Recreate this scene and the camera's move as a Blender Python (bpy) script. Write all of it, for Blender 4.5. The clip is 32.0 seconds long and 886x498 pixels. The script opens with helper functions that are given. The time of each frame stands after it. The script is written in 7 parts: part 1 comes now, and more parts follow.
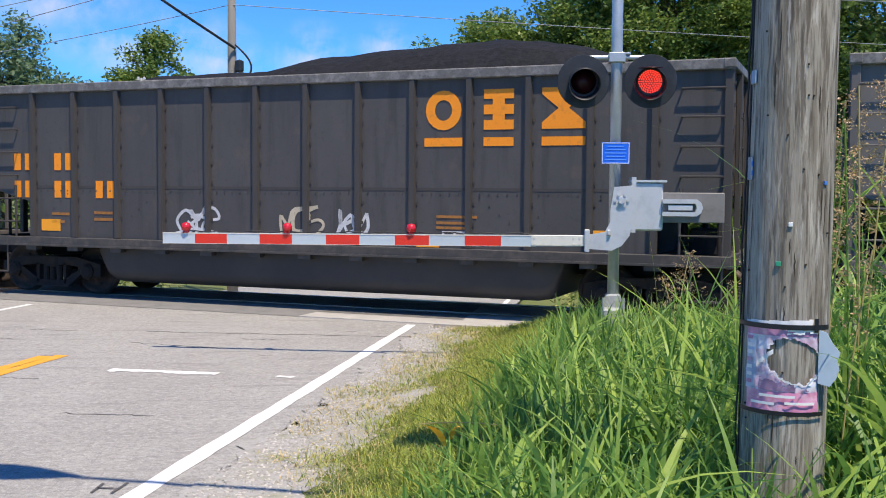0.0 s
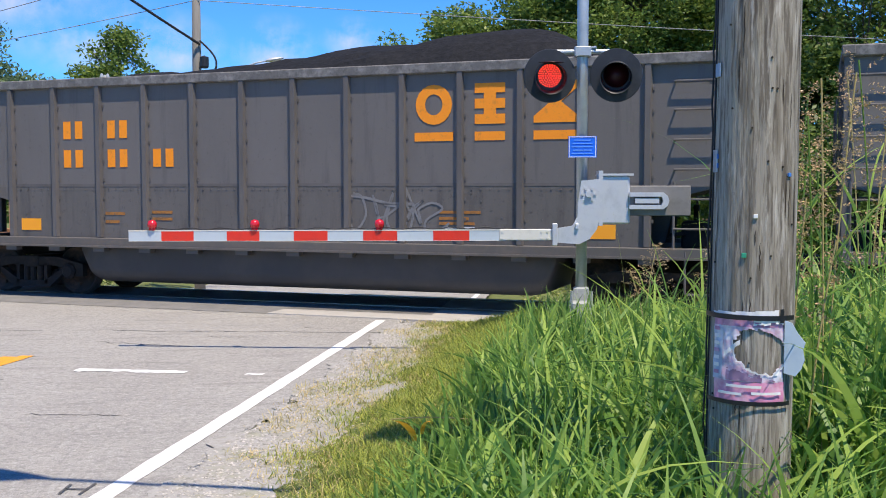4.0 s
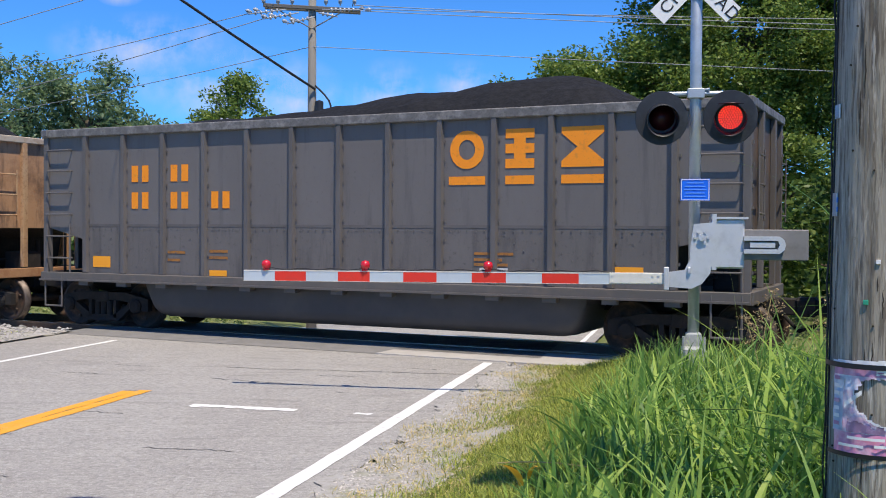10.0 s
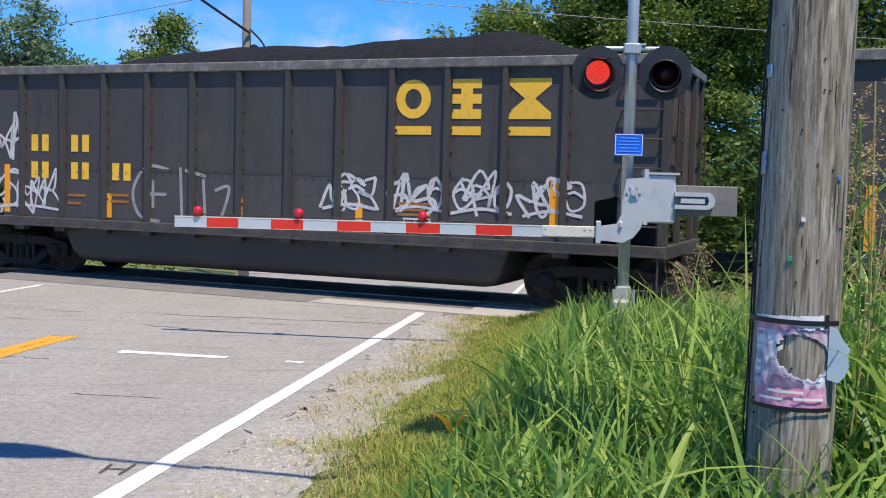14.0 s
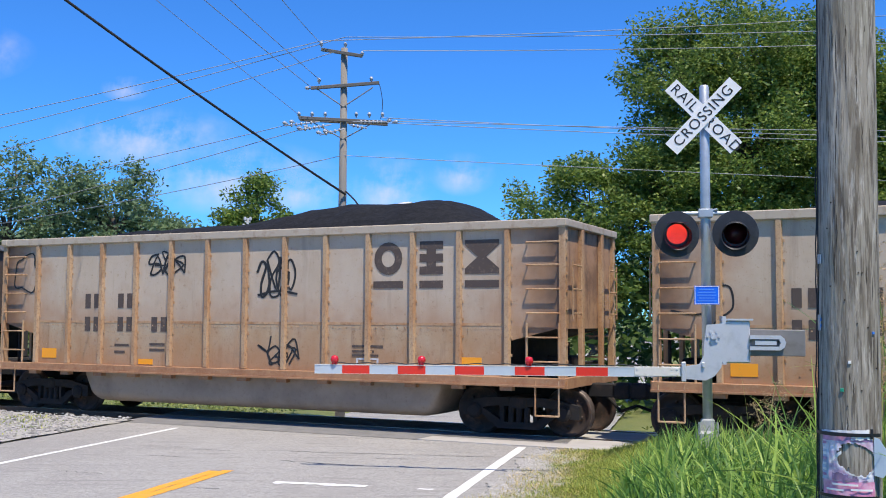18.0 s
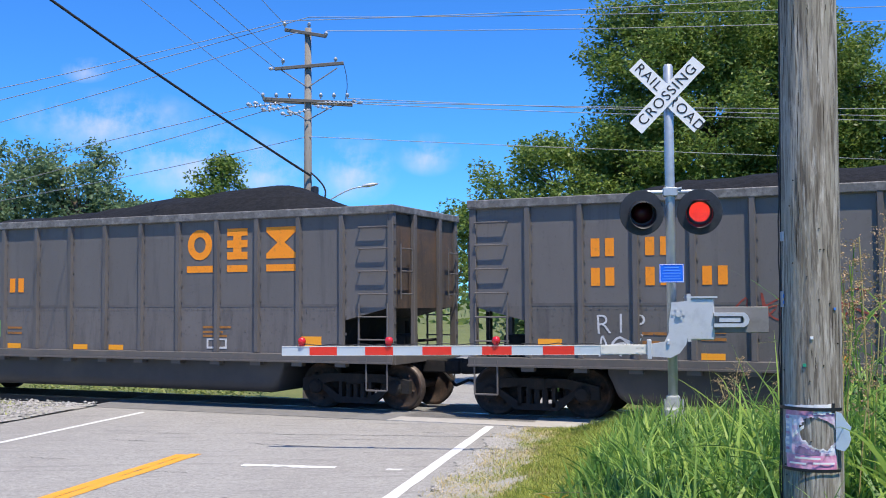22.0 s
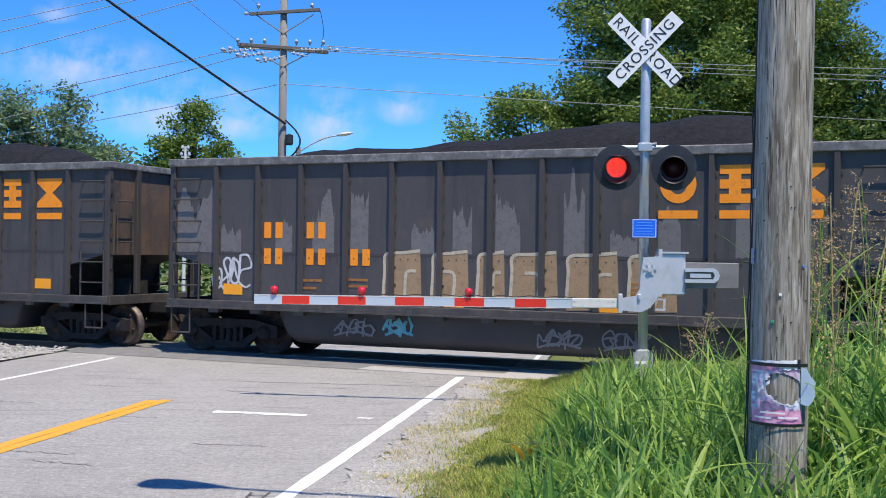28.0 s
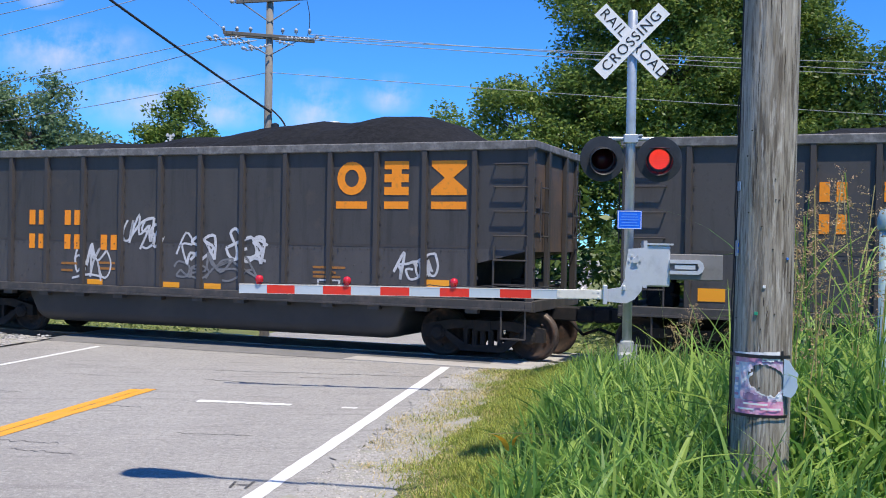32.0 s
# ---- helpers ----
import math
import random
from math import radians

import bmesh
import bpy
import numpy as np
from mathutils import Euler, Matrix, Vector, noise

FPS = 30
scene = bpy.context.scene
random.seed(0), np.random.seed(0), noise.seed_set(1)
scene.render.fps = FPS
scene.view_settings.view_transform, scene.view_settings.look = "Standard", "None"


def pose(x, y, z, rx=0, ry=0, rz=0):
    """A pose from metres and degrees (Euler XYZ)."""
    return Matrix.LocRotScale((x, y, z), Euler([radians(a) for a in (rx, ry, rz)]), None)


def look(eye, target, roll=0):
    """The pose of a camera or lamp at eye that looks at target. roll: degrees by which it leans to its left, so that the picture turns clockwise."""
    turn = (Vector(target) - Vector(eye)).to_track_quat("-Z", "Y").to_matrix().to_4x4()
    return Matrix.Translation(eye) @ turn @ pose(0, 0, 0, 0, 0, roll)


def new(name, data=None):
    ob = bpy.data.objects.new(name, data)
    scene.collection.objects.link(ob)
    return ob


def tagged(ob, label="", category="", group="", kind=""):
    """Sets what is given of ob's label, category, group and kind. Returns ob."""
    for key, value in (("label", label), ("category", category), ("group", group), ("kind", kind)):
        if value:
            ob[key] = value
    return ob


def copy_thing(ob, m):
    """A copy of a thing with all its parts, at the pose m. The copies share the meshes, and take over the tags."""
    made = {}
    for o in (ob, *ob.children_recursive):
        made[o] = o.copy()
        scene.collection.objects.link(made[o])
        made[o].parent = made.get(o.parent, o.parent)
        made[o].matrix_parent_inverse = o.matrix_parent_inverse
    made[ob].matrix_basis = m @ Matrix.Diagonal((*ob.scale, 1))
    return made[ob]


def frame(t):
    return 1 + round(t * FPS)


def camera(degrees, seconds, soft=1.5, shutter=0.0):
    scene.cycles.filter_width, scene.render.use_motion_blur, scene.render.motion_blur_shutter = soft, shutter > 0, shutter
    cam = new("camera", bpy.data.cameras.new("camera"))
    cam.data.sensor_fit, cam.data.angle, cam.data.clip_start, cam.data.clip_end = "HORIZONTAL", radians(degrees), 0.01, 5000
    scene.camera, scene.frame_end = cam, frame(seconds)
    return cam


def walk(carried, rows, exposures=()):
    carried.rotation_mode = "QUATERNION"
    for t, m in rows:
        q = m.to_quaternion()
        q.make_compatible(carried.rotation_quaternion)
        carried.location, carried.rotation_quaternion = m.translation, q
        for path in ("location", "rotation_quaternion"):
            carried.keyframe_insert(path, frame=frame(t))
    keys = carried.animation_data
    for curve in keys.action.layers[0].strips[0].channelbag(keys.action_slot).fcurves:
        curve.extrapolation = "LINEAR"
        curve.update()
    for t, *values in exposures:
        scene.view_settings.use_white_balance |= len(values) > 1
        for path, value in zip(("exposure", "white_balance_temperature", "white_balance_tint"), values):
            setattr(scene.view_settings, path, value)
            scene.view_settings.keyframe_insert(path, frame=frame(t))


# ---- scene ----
# yaw, pitch and roll in degrees; two standing places
A, B = (-0.073, 0.122, 2.053), (-0.769, -1.951, 2.165)
PATH = (
    (0.0, A, -4.47, -3.07, 0.47),
    (0.5, A, -4.89, -3.05, 0.69),
    (1.0, A, -5.43, -3.07, 0.26),
    (1.5, A, -5.91, -3.08, 0.21),
    (2.0, A, -6.39, -3.10, 0.42),
    (2.5, A, -6.88, -3.10, 0.63),
    (3.0, A, -6.93, -3.16, 0.83),
    (3.5, A, -6.33, -3.27, 0.07),
    (5.5, A, -5.67, -4.05, 0.27),
    (6.0, A, -3.28, -4.40, 1.29),
    (6.5, A, 1.56, -3.54, 1.40),
    (7.0, A, 2.80, -2.40, 0.57),
    (7.5, A, 3.92, -0.69, 0.34),
    (8.0, A, 3.08, -0.60, 0.37),
    (8.5, A, 1.65, -0.71, 0.67),
    (9.0, A, 0.02, -0.88, 0.30),
    (9.5, A, 0.15, -0.96, -0.07),
    (10.0, A, -0.24, -1.04, 0.33),
    (10.5, A, -0.82, -1.61, 0.82),
    (11.0, A, -1.49, -2.42, 2.77),
    (11.5, A, -2.07, -2.99, 1.73),
    (12.0, A, -2.26, -3.48, -0.50),
    (12.5, A, 0.35, -5.90, 1.42),
    (13.0, A, 0.02, -7.15, 0.38),
    (13.5, A, -2.53, -6.06, 0.84),
    (14.0, A, -3.89, -3.71, 1.55),
    (14.5, A, -2.55, -1.52, 1.06),
    (15.0, A, -1.69, 0.28, 0.29),
    (15.5, A, -0.11, 1.66, 0.01),
    (17.5, B, -2.07, 3.37, 0.29),
    (18.0, B, -0.30, 3.96, 0.34),
    (18.5, B, 0.52, 4.33, 0.39),
    (19.0, B, -0.23, 4.54, 0.18),
    (19.5, B, -1.53, 4.72, 0.30),
    (20.0, B, -2.29, 4.27, 0.54),
    (20.5, B, -2.73, 3.52, 0.31),
    (21.0, B, -2.85, 3.26, 0.12),
    (21.5, B, -2.51, 3.08, -0.28),
    (22.0, B, -2.14, 2.90, -0.30),
    (22.5, B, -2.55, 2.73, 0.08),
    (23.0, B, -2.35, 2.21, 0.38),
    (23.5, B, -2.80, 1.54, 0.14),
    (24.0, B, -3.39, 1.45, 0.25),
    (24.5, B, -3.80, 1.49, 0.33),
    (25.0, B, -4.19, 1.50, 0.68),
    (25.5, B, -4.03, 1.27, 0.68),
    (27.5, B, -3.64, 0.35, 0.66),
    (28.0, B, -3.58, 0.23, 0.72),
    (28.5, B, -3.58, 0.00, 0.57),
    (29.0, B, -3.58, -0.04, 0.67),
    (29.5, B, -3.70, -0.11, 0.64),
    (30.0, B, -3.97, -0.16, 0.64),
    (30.5, B, -4.13, -0.25, 0.77),
    (31.0, B, -4.16, -0.26, 0.96),
    (31.5, B, -4.25, -0.34, 1.02),
    (32.0, B, -4.38, -0.29, 1.05),
)


def aim(place, yaw, pitch, roll):
    y, p = radians(yaw), radians(pitch)
    way = Vector((-math.sin(y) * math.cos(p), math.cos(y) * math.cos(p), math.sin(p)))
    return look(place, Vector(place) + way, roll)


# the clip's camera brightens and darkens a little on its way
EXPOSURES = [(0.0, 0.41, 6780, 10), (3.0, 0.46, 6780, 10), (6.0, 0.23, 6780, 10), (8.0, 0.12, 6780, 10), (10.0, 0.28, 6740, 10), (12.0, 0.24, 6740, 10), (15.0, 0.34, 6740, 10), (19.0, 0.38, 6380, 10), (25.0, 0.47, 6380, 10), (29.0, 0.36, 6380, 10), (32.0, 0.36, 6380, 10)]
cam = camera(45.93, 32.0, soft=1.0)
walk(cam, [(t, aim(place, yaw, pitch, roll)) for t, place, yaw, pitch, roll in PATH], EXPOSURES)

# ---- world, sun, exposure ----
SUN_AZ, SUN_EL = 24.0, 66.0          # the sun stands to the right behind the viewer
world = bpy.data.worlds.new("world")
scene.world = world
world.use_nodes = True
wn = world.node_tree.nodes
sky = wn.new("ShaderNodeTexSky")
sky.sky_type, sky.sun_disc = "NISHITA", False
sky.sun_elevation, sky.sun_rotation = radians(SUN_EL), radians(180 - SUN_AZ)
sky.air_density, sky.dust_density, sky.ozone_density = 0.8, 0.0, 5.0
wn["Background"].inputs["Strength"].default_value = 0.111
deep = wn.new("ShaderNodeVectorMath")          # the clear, deep blue of a dry summer noon
deep.operation = "MULTIPLY"
deep.inputs[1].default_value = (0.365, 0.885, 1.46)
world.node_tree.links.new(sky.outputs[0], deep.inputs[0])
world.node_tree.links.new(deep.outputs[0], wn["Background"].inputs["Color"])
sun_data = bpy.data.lights.new("sun", "SUN")
sun_data.energy, sun_data.angle, sun_data.color = 4.6, radians(0.53), (1.0, 0.895, 0.745)
sun_lamp = new("sun", sun_data)
to_sun = Vector((math.sin(radians(SUN_AZ)) * math.cos(radians(SUN_EL)), -math.cos(radians(SUN_AZ)) * math.cos(radians(SUN_EL)), math.sin(radians(SUN_EL))))
sun_lamp.matrix_world = look(to_sun * 60, (0, 0, 0))
scene.view_settings.exposure = 0.4

# ---- plan ----
PHI = -26.0                                          # heading of the track
TU = Vector((math.cos(radians(PHI)), math.sin(radians(PHI)), 0))
TN = Vector((-math.sin(radians(PHI)), math.cos(radians(PHI)), 0))
TRACK = 17.42                                        # distance of the track's middle
RD = Vector((0.245, 0.9695, 0))                      # along the road
RP = Vector((0.9695, -0.245, 0))                     # across it, to the right
EDGE, CENTRE, FAR_EDGE = -3.3, -7.0, -10.5           # road lines, across


def smooth(v):
    v = min(max(v, 0.0), 1.0)
    return v * v * (3 - 2 * v)


def off_track(x, y):
    return x * TN.x + y * TN.y - TRACK


def lateral(x, y):
    return x * RP.x + y * RP.y


def ground_z(x, y):
    o, l = off_track(x, y), lateral(x, y)
    z = -0.32 * smooth((o - 0.85) / 1.5) - 0.7 * smooth((o - 1.6) / 9.0)
    z += 0.3 * smooth((l + 2.3) / 1.5) * (1 - smooth((o + 3.9) / 1.8))
    return z


def on_road(l, w, z=0.0):
    p = RP * l + RD * w
    return Vector((p.x, p.y, ground_z(p.x, p.y) + z))


# ---- materials ----
def material(name, colour, rough=0.6, metal=0.0, spots=(), bump=0.0, bump_scale=40.0, bump_stretch=(1, 1, 1), per="", vary=0.0, emit=0.0, spec=0.5, coords="Object"):
    """colour and layers of noise: spots are (scale, low, high, colour, strength)."""
    m = bpy.data.materials.new(name)
    m.use_nodes = True
    n, l = m.node_tree.nodes, m.node_tree.links
    b = n["Principled BSDF"]
    b.inputs["Roughness"].default_value, b.inputs["Metallic"].default_value = rough, metal
    b.inputs["Specular IOR Level"].default_value = spec
    tc = n.new("ShaderNodeTexCoord")
    rgb = n.new("ShaderNodeRGB")
    rgb.outputs[0].default_value = (*colour, 1)
    out = rgb.outputs[0]
    for scale, low, high, col, strength in spots:
        stretch = (1, 1, 1)
        if isinstance(scale, tuple):
            scale, stretch = scale
        mp = n.new("ShaderNodeMapping")
        mp.inputs["Scale"].default_value = stretch
        l.new(tc.outputs[coords], mp.inputs["Vector"])
        t = n.new("ShaderNodeTexNoise")
        t.inputs["Scale"].default_value, t.inputs["Detail"].default_value, t.inputs["Roughness"].default_value = scale, 6.0, 0.65
        l.new(mp.outputs[0], t.inputs["Vector"])
        r = n.new("ShaderNodeMapRange")
        r.inputs["From Min"].default_value, r.inputs["From Max"].default_value, r.inputs["To Max"].default_value = low, high, strength
        l.new(t.outputs["Fac"], r.inputs["Value"])
        mix = n.new("ShaderNodeMix")
        mix.data_type = "RGBA"
        mix.inputs["B"].default_value = (0, 0, 0, 1)
        for s in mix.inputs:
            if s.type == "RGBA" and s.identifier.startswith("B"):
                s.default_value = (*col, 1)
            if s.type == "RGBA" and s.identifier.startswith("A"):
                a_in = s
        l.new(r.outputs[0], mix.inputs[0])
        l.new(out, a_in)
        out = [o for o in mix.outputs if o.type == "RGBA"][0]
    if per:
        if per == "island":
            rnd = n.new("ShaderNodeNewGeometry").outputs["Random Per Island"]
        else:
            rnd = n.new("ShaderNodeObjectInfo").outputs["Random"]
        hsv = n.new("ShaderNodeHueSaturation")
        r = n.new("ShaderNodeMapRange")
        r.inputs["To Min"].default_value, r.inputs["To Max"].default_value = 1 - vary, 1 + vary
        l.new(rnd, r.inputs["Value"])
        l.new(r.outputs[0], hsv.inputs["Value"])
        r2 = n.new("ShaderNodeMapRange")
        r2.inputs["To Min"].default_value, r2.inputs["To Max"].default_value = 0.5 + vary * 0.07, 0.5 - vary * 0.07
        l.new(rnd, r2.inputs["Value"])
        l.new(r2.outputs[0], hsv.inputs["Hue"])
        l.new(out, hsv.inputs["Color"])
        out = hsv.outputs[0]
    l.new(out, b.inputs["Base Color"])
    if emit:
        l.new(out, b.inputs["Emission Color"])
        b.inputs["Emission Strength"].default_value = emit
    if bump:
        t = n.new("ShaderNodeTexNoise")
        t.inputs["Scale"].default_value, t.inputs["Detail"].default_value = bump_scale, 5.0
        mp = n.new("ShaderNodeMapping")
        mp.inputs["Scale"].default_value = bump_stretch
        l.new(tc.outputs[coords], mp.inputs["Vector"])
        l.new(mp.outputs[0], t.inputs["Vector"])
        bp = n.new("ShaderNodeBump")
        bp.inputs["Strength"].default_value, bp.inputs["Distance"].default_value = bump, 0.02
        l.new(t.outputs["Fac"], bp.inputs["Height"])
        l.new(bp.outputs[0], b.inputs["Normal"])
    return m


def end_wear(m, low, high, rust, soot):
    """Rust on the last panels of a car and up from the sill, soot at the very ends."""
    n, l = m.node_tree.nodes, m.node_tree.links
    b = n["Principled BSDF"]
    out = b.inputs["Base Color"].links[0].from_socket
    tc, sep, ab = n.new("ShaderNodeTexCoord"), n.new("ShaderNodeSeparateXYZ"), n.new("ShaderNodeMath")
    l.new(tc.outputs["Object"], sep.inputs[0])
    ab.operation = "ABSOLUTE"
    l.new(sep.outputs["X"], ab.inputs[0])
    for axis_out, a, z, colour, scale, strength in ((ab.outputs[0], 5.0, 7.3, rust, 1.6, 0.85), (sep.outputs["Z"], high, low, rust, 2.2, 0.6), (ab.outputs[0], 6.1, 7.1, soot, 2.6, 0.8)):
        t, r, add, r2 = n.new("ShaderNodeTexNoise"), n.new("ShaderNodeMapRange"), n.new("ShaderNodeMath"), n.new("ShaderNodeMapRange")
        t.inputs["Scale"].default_value, t.inputs["Detail"].default_value = scale, 5.0
        l.new(tc.outputs["Object"], t.inputs["Vector"])
        r.inputs["From Min"].default_value, r.inputs["From Max"].default_value = a, z
        l.new(axis_out, r.inputs["Value"])
        add.operation = "ADD"
        l.new(r.outputs[0], add.inputs[0])
        l.new(t.outputs["Fac"], add.inputs[1])
        r2.inputs["From Min"].default_value, r2.inputs["From Max"].default_value, r2.inputs["To Max"].default_value = 0.6, 1.35, strength
        l.new(add.outputs[0], r2.inputs["Value"])
        mix = n.new("ShaderNodeMix")
        mix.data_type = "RGBA"
        ins = [q for q in mix.inputs if q.type == "RGBA"]
        ins[1].default_value = (*colour, 1)
        l.new(r2.outputs[0], mix.inputs[0])
        l.new(out, ins[0])
        out = [q for q in mix.outputs if q.type == "RGBA"][0]
    l.new(out, b.inputs["Base Color"])


def leafy(name, colour, vary, through_light=0.35):
    """A leaf: diffuse with light passing through."""
    m = material(name, colour, 0.45, per="island", vary=vary, spec=0.35)
    n, l = m.node_tree.nodes, m.node_tree.links
    b = n["Principled BSDF"]
    tr = n.new("ShaderNodeBsdfTranslucent")
    col = b.inputs["Base Color"].links[0].from_socket
    l.new(col, tr.inputs["Color"])
    mix = n.new("ShaderNodeMixShader")
    mix.inputs[0].default_value = through_light
    l.new(b.outputs[0], mix.inputs[1])
    l.new(tr.outputs[0], mix.inputs[2])
    l.new(mix.outputs[0], n["Material Output"].inputs["Surface"])
    return m


M_ASPHALT = material("worn_asphalt", (0.345, 0.335, 0.312), 0.9, spots=[((0.3, (1, 0.35, 1)), 0.42, 0.62, (0.25, 0.237, 0.22), 0.6), (1.6, 0.45, 0.7, (0.4, 0.385, 0.355), 0.55), ((2.6, (0.25, 1.6, 1)), 0.55, 0.66, (0.19, 0.18, 0.17), 0.6), ((9, (0.3, 2.0, 1)), 0.62, 0.68, (0.13, 0.125, 0.12), 0.6), (7, 0.5, 0.68, (0.24, 0.23, 0.215), 0.45), (13, 0.5, 0.6, (0.22, 0.213, 0.2), 0.6), (17, 0.54, 0.62, (0.52, 0.51, 0.48), 0.45), (26, 0.52, 0.64, (0.18, 0.172, 0.16), 0.4), (48, 0.52, 0.64, (0.16, 0.153, 0.145), 0.5), (60, 0.54, 0.64, (0.56, 0.545, 0.51), 0.5)], bump=0.6, bump_scale=70)
M_ASPHALT_DARK = material("crossing_asphalt", (0.21, 0.205, 0.2), 0.9, spots=[(2.5, 0.4, 0.65, (0.15, 0.15, 0.145), 0.7), (70, 0.5, 0.75, (0.32, 0.31, 0.3), 0.5)], bump=0.5, bump_scale=120)
M_CONCRETE = material("concrete", (0.42, 0.4, 0.37), 0.85, spots=[(3, 0.4, 0.7, (0.3, 0.29, 0.27), 0.6), (50, 0.5, 0.7, (0.52, 0.5, 0.47), 0.4)], bump=0.3)
M_WHITE_LINE = material("worn_white_line", (0.74, 0.74, 0.72), 0.7, spots=[(2.2, 0.5, 0.7, (0.56, 0.55, 0.53), 0.6), (9, 0.52, 0.68, (0.44, 0.43, 0.41), 0.6), (70, 0.6, 0.75, (0.4, 0.4, 0.38), 0.6)])
M_YELLOW_LINE = material("worn_yellow_line", (0.76, 0.34, 0.025), 0.7, spots=[(9, 0.52, 0.72, (0.5, 0.36, 0.15), 0.6), (70, 0.6, 0.75, (0.45, 0.35, 0.2), 0.5)])
M_TAR = material("crack_tar", (0.09, 0.088, 0.085), 0.8)
M_DIRT = material("verge_ground", (0.12, 0.15, 0.04), 0.95, spots=[(0.6, 0.4, 0.65, (0.2, 0.2, 0.06), 0.6), (9, 0.5, 0.7, (0.22, 0.19, 0.11), 0.6), (45, 0.45, 0.7, (0.05, 0.09, 0.02), 0.6)], bump=0.8, bump_scale=25)
M_GRAVEL = material("gravel_shoulder", (0.36, 0.35, 0.33), 0.95, spots=[(14, 0.48, 0.64, (0.25, 0.235, 0.205), 0.6), (45, 0.54, 0.68, (0.47, 0.455, 0.42), 0.6), (3, 0.5, 0.7, (0.24, 0.25, 0.1), 0.5)], bump=0.7, bump_scale=45)
M_STONE = material("gravel_stone", (0.41, 0.39, 0.355), 0.9, per="island", vary=0.4)
M_BALLAST = material("ballast_stone", (0.3, 0.29, 0.275), 0.9, per="island", vary=0.45)
M_RAIL = material("rail_steel", (0.16, 0.11, 0.08), 0.5, 0.7, spots=[(20, 0.4, 0.7, (0.09, 0.05, 0.03), 0.7)])
M_RAIL_TOP = material("polished_rail_head", (0.6, 0.58, 0.56), 0.25, 1.0)
M_TIE = material("tie_wood", (0.07, 0.055, 0.045), 0.9, spots=[((8, (1, 6, 1)), 0.4, 0.7, (0.12, 0.1, 0.08), 0.7)], bump=0.5)

CAR_PAINTS = {
    "black": material("black_car_paint", (0.059, 0.055, 0.054), 0.6, spots=[((0.8, (1, 1, 0.35)), 0.4, 0.7, (0.079, 0.075, 0.073), 0.7), ((3.2, (1, 1, 0.12)), 0.52, 0.66, (0.034, 0.032, 0.031), 0.6), ((1.4, (1, 1, 1)), 0.58, 0.68, (0.113, 0.087, 0.068), 0.4), (14, 0.58, 0.7, (0.038, 0.035, 0.034), 0.5), (34, 0.56, 0.7, (0.106, 0.087, 0.076), 0.4)], per="object", vary=0.14, bump=0.05, bump_scale=12),
    "grey": material("grey_car_paint", (0.155, 0.144, 0.139), 0.6, spots=[((0.7, (1, 1, 0.4)), 0.4, 0.7, (0.126, 0.116, 0.111), 0.7), ((3.2, (1, 1, 0.1)), 0.55, 0.7, (0.071, 0.067, 0.066), 0.5), (14, 0.6, 0.72, (0.092, 0.084, 0.082), 0.5), (34, 0.58, 0.72, (0.218, 0.176, 0.143), 0.5)], per="object", vary=0.1, bump=0.05, bump_scale=12),
    "tan": material("tan_car_paint", (0.52, 0.43, 0.325), 0.65, spots=[((0.9, (1, 1, 0.35)), 0.46, 0.68, (0.43, 0.33, 0.225), 0.6), ((3.0, (1, 1, 0.1)), 0.56, 0.7, (0.3, 0.22, 0.15), 0.5), ((0.6, (1, 1, 1)), 0.58, 0.68, (0.42, 0.28, 0.165), 0.5), (9, 0.6, 0.7, (0.26, 0.15, 0.08), 0.45), (30, 0.6, 0.72, (0.3, 0.18, 0.1), 0.6)], per="object", vary=0.08, bump=0.05, bump_scale=12),
}
LOW_PAINTS = {
    "black": CAR_PAINTS["black"],
    "grey": material("grey_lower_paint", (0.139, 0.129, 0.122), 0.62, spots=[((0.9, (1, 1, 0.5)), 0.4, 0.7, (0.105, 0.097, 0.092), 0.8), ((4, (1, 1, 0.15)), 0.5, 0.68, (0.059, 0.055, 0.053), 0.6), (12, 0.58, 0.7, (0.067, 0.060, 0.059), 0.6), (30, 0.56, 0.72, (0.202, 0.143, 0.101), 0.5)], per="object", vary=0.12, bump=0.05, bump_scale=12),
    "tan": material("rusty_tan_lower_paint", (0.5, 0.385, 0.265), 0.68, spots=[((1.0, (1, 1, 0.5)), 0.44, 0.64, (0.43, 0.25, 0.12), 0.65), ((4, (1, 1, 0.15)), 0.54, 0.68, (0.24, 0.14, 0.085), 0.55), (9, 0.58, 0.68, (0.24, 0.12, 0.055), 0.5), (26, 0.56, 0.7, (0.27, 0.13, 0.055), 0.55)], per="object", vary=0.1, bump=0.05, bump_scale=12),
}
RIB_PAINTS = {
    "black": material("black_rib_paint", (0.050, 0.045, 0.043), 0.62, spots=[((2.0, (1, 1, 0.3)), 0.42, 0.7, (0.068, 0.059, 0.053), 0.7), (30, 0.55, 0.75, (0.091, 0.064, 0.045), 0.4)]),
    "grey": material("grey_rib_paint", (0.126, 0.116, 0.111), 0.62, spots=[((2.0, (1, 1, 0.3)), 0.42, 0.7, (0.076, 0.069, 0.066), 0.7), (30, 0.58, 0.75, (0.168, 0.118, 0.084), 0.4)]),
    "tan": material("rusty_tan_rib_paint", (0.493, 0.334, 0.194), 0.7, spots=[((2.2, (1, 1, 0.35)), 0.42, 0.66, (0.352, 0.158, 0.057), 0.75), (18, 0.5, 0.72, (0.176, 0.079, 0.035), 0.6)]),
}
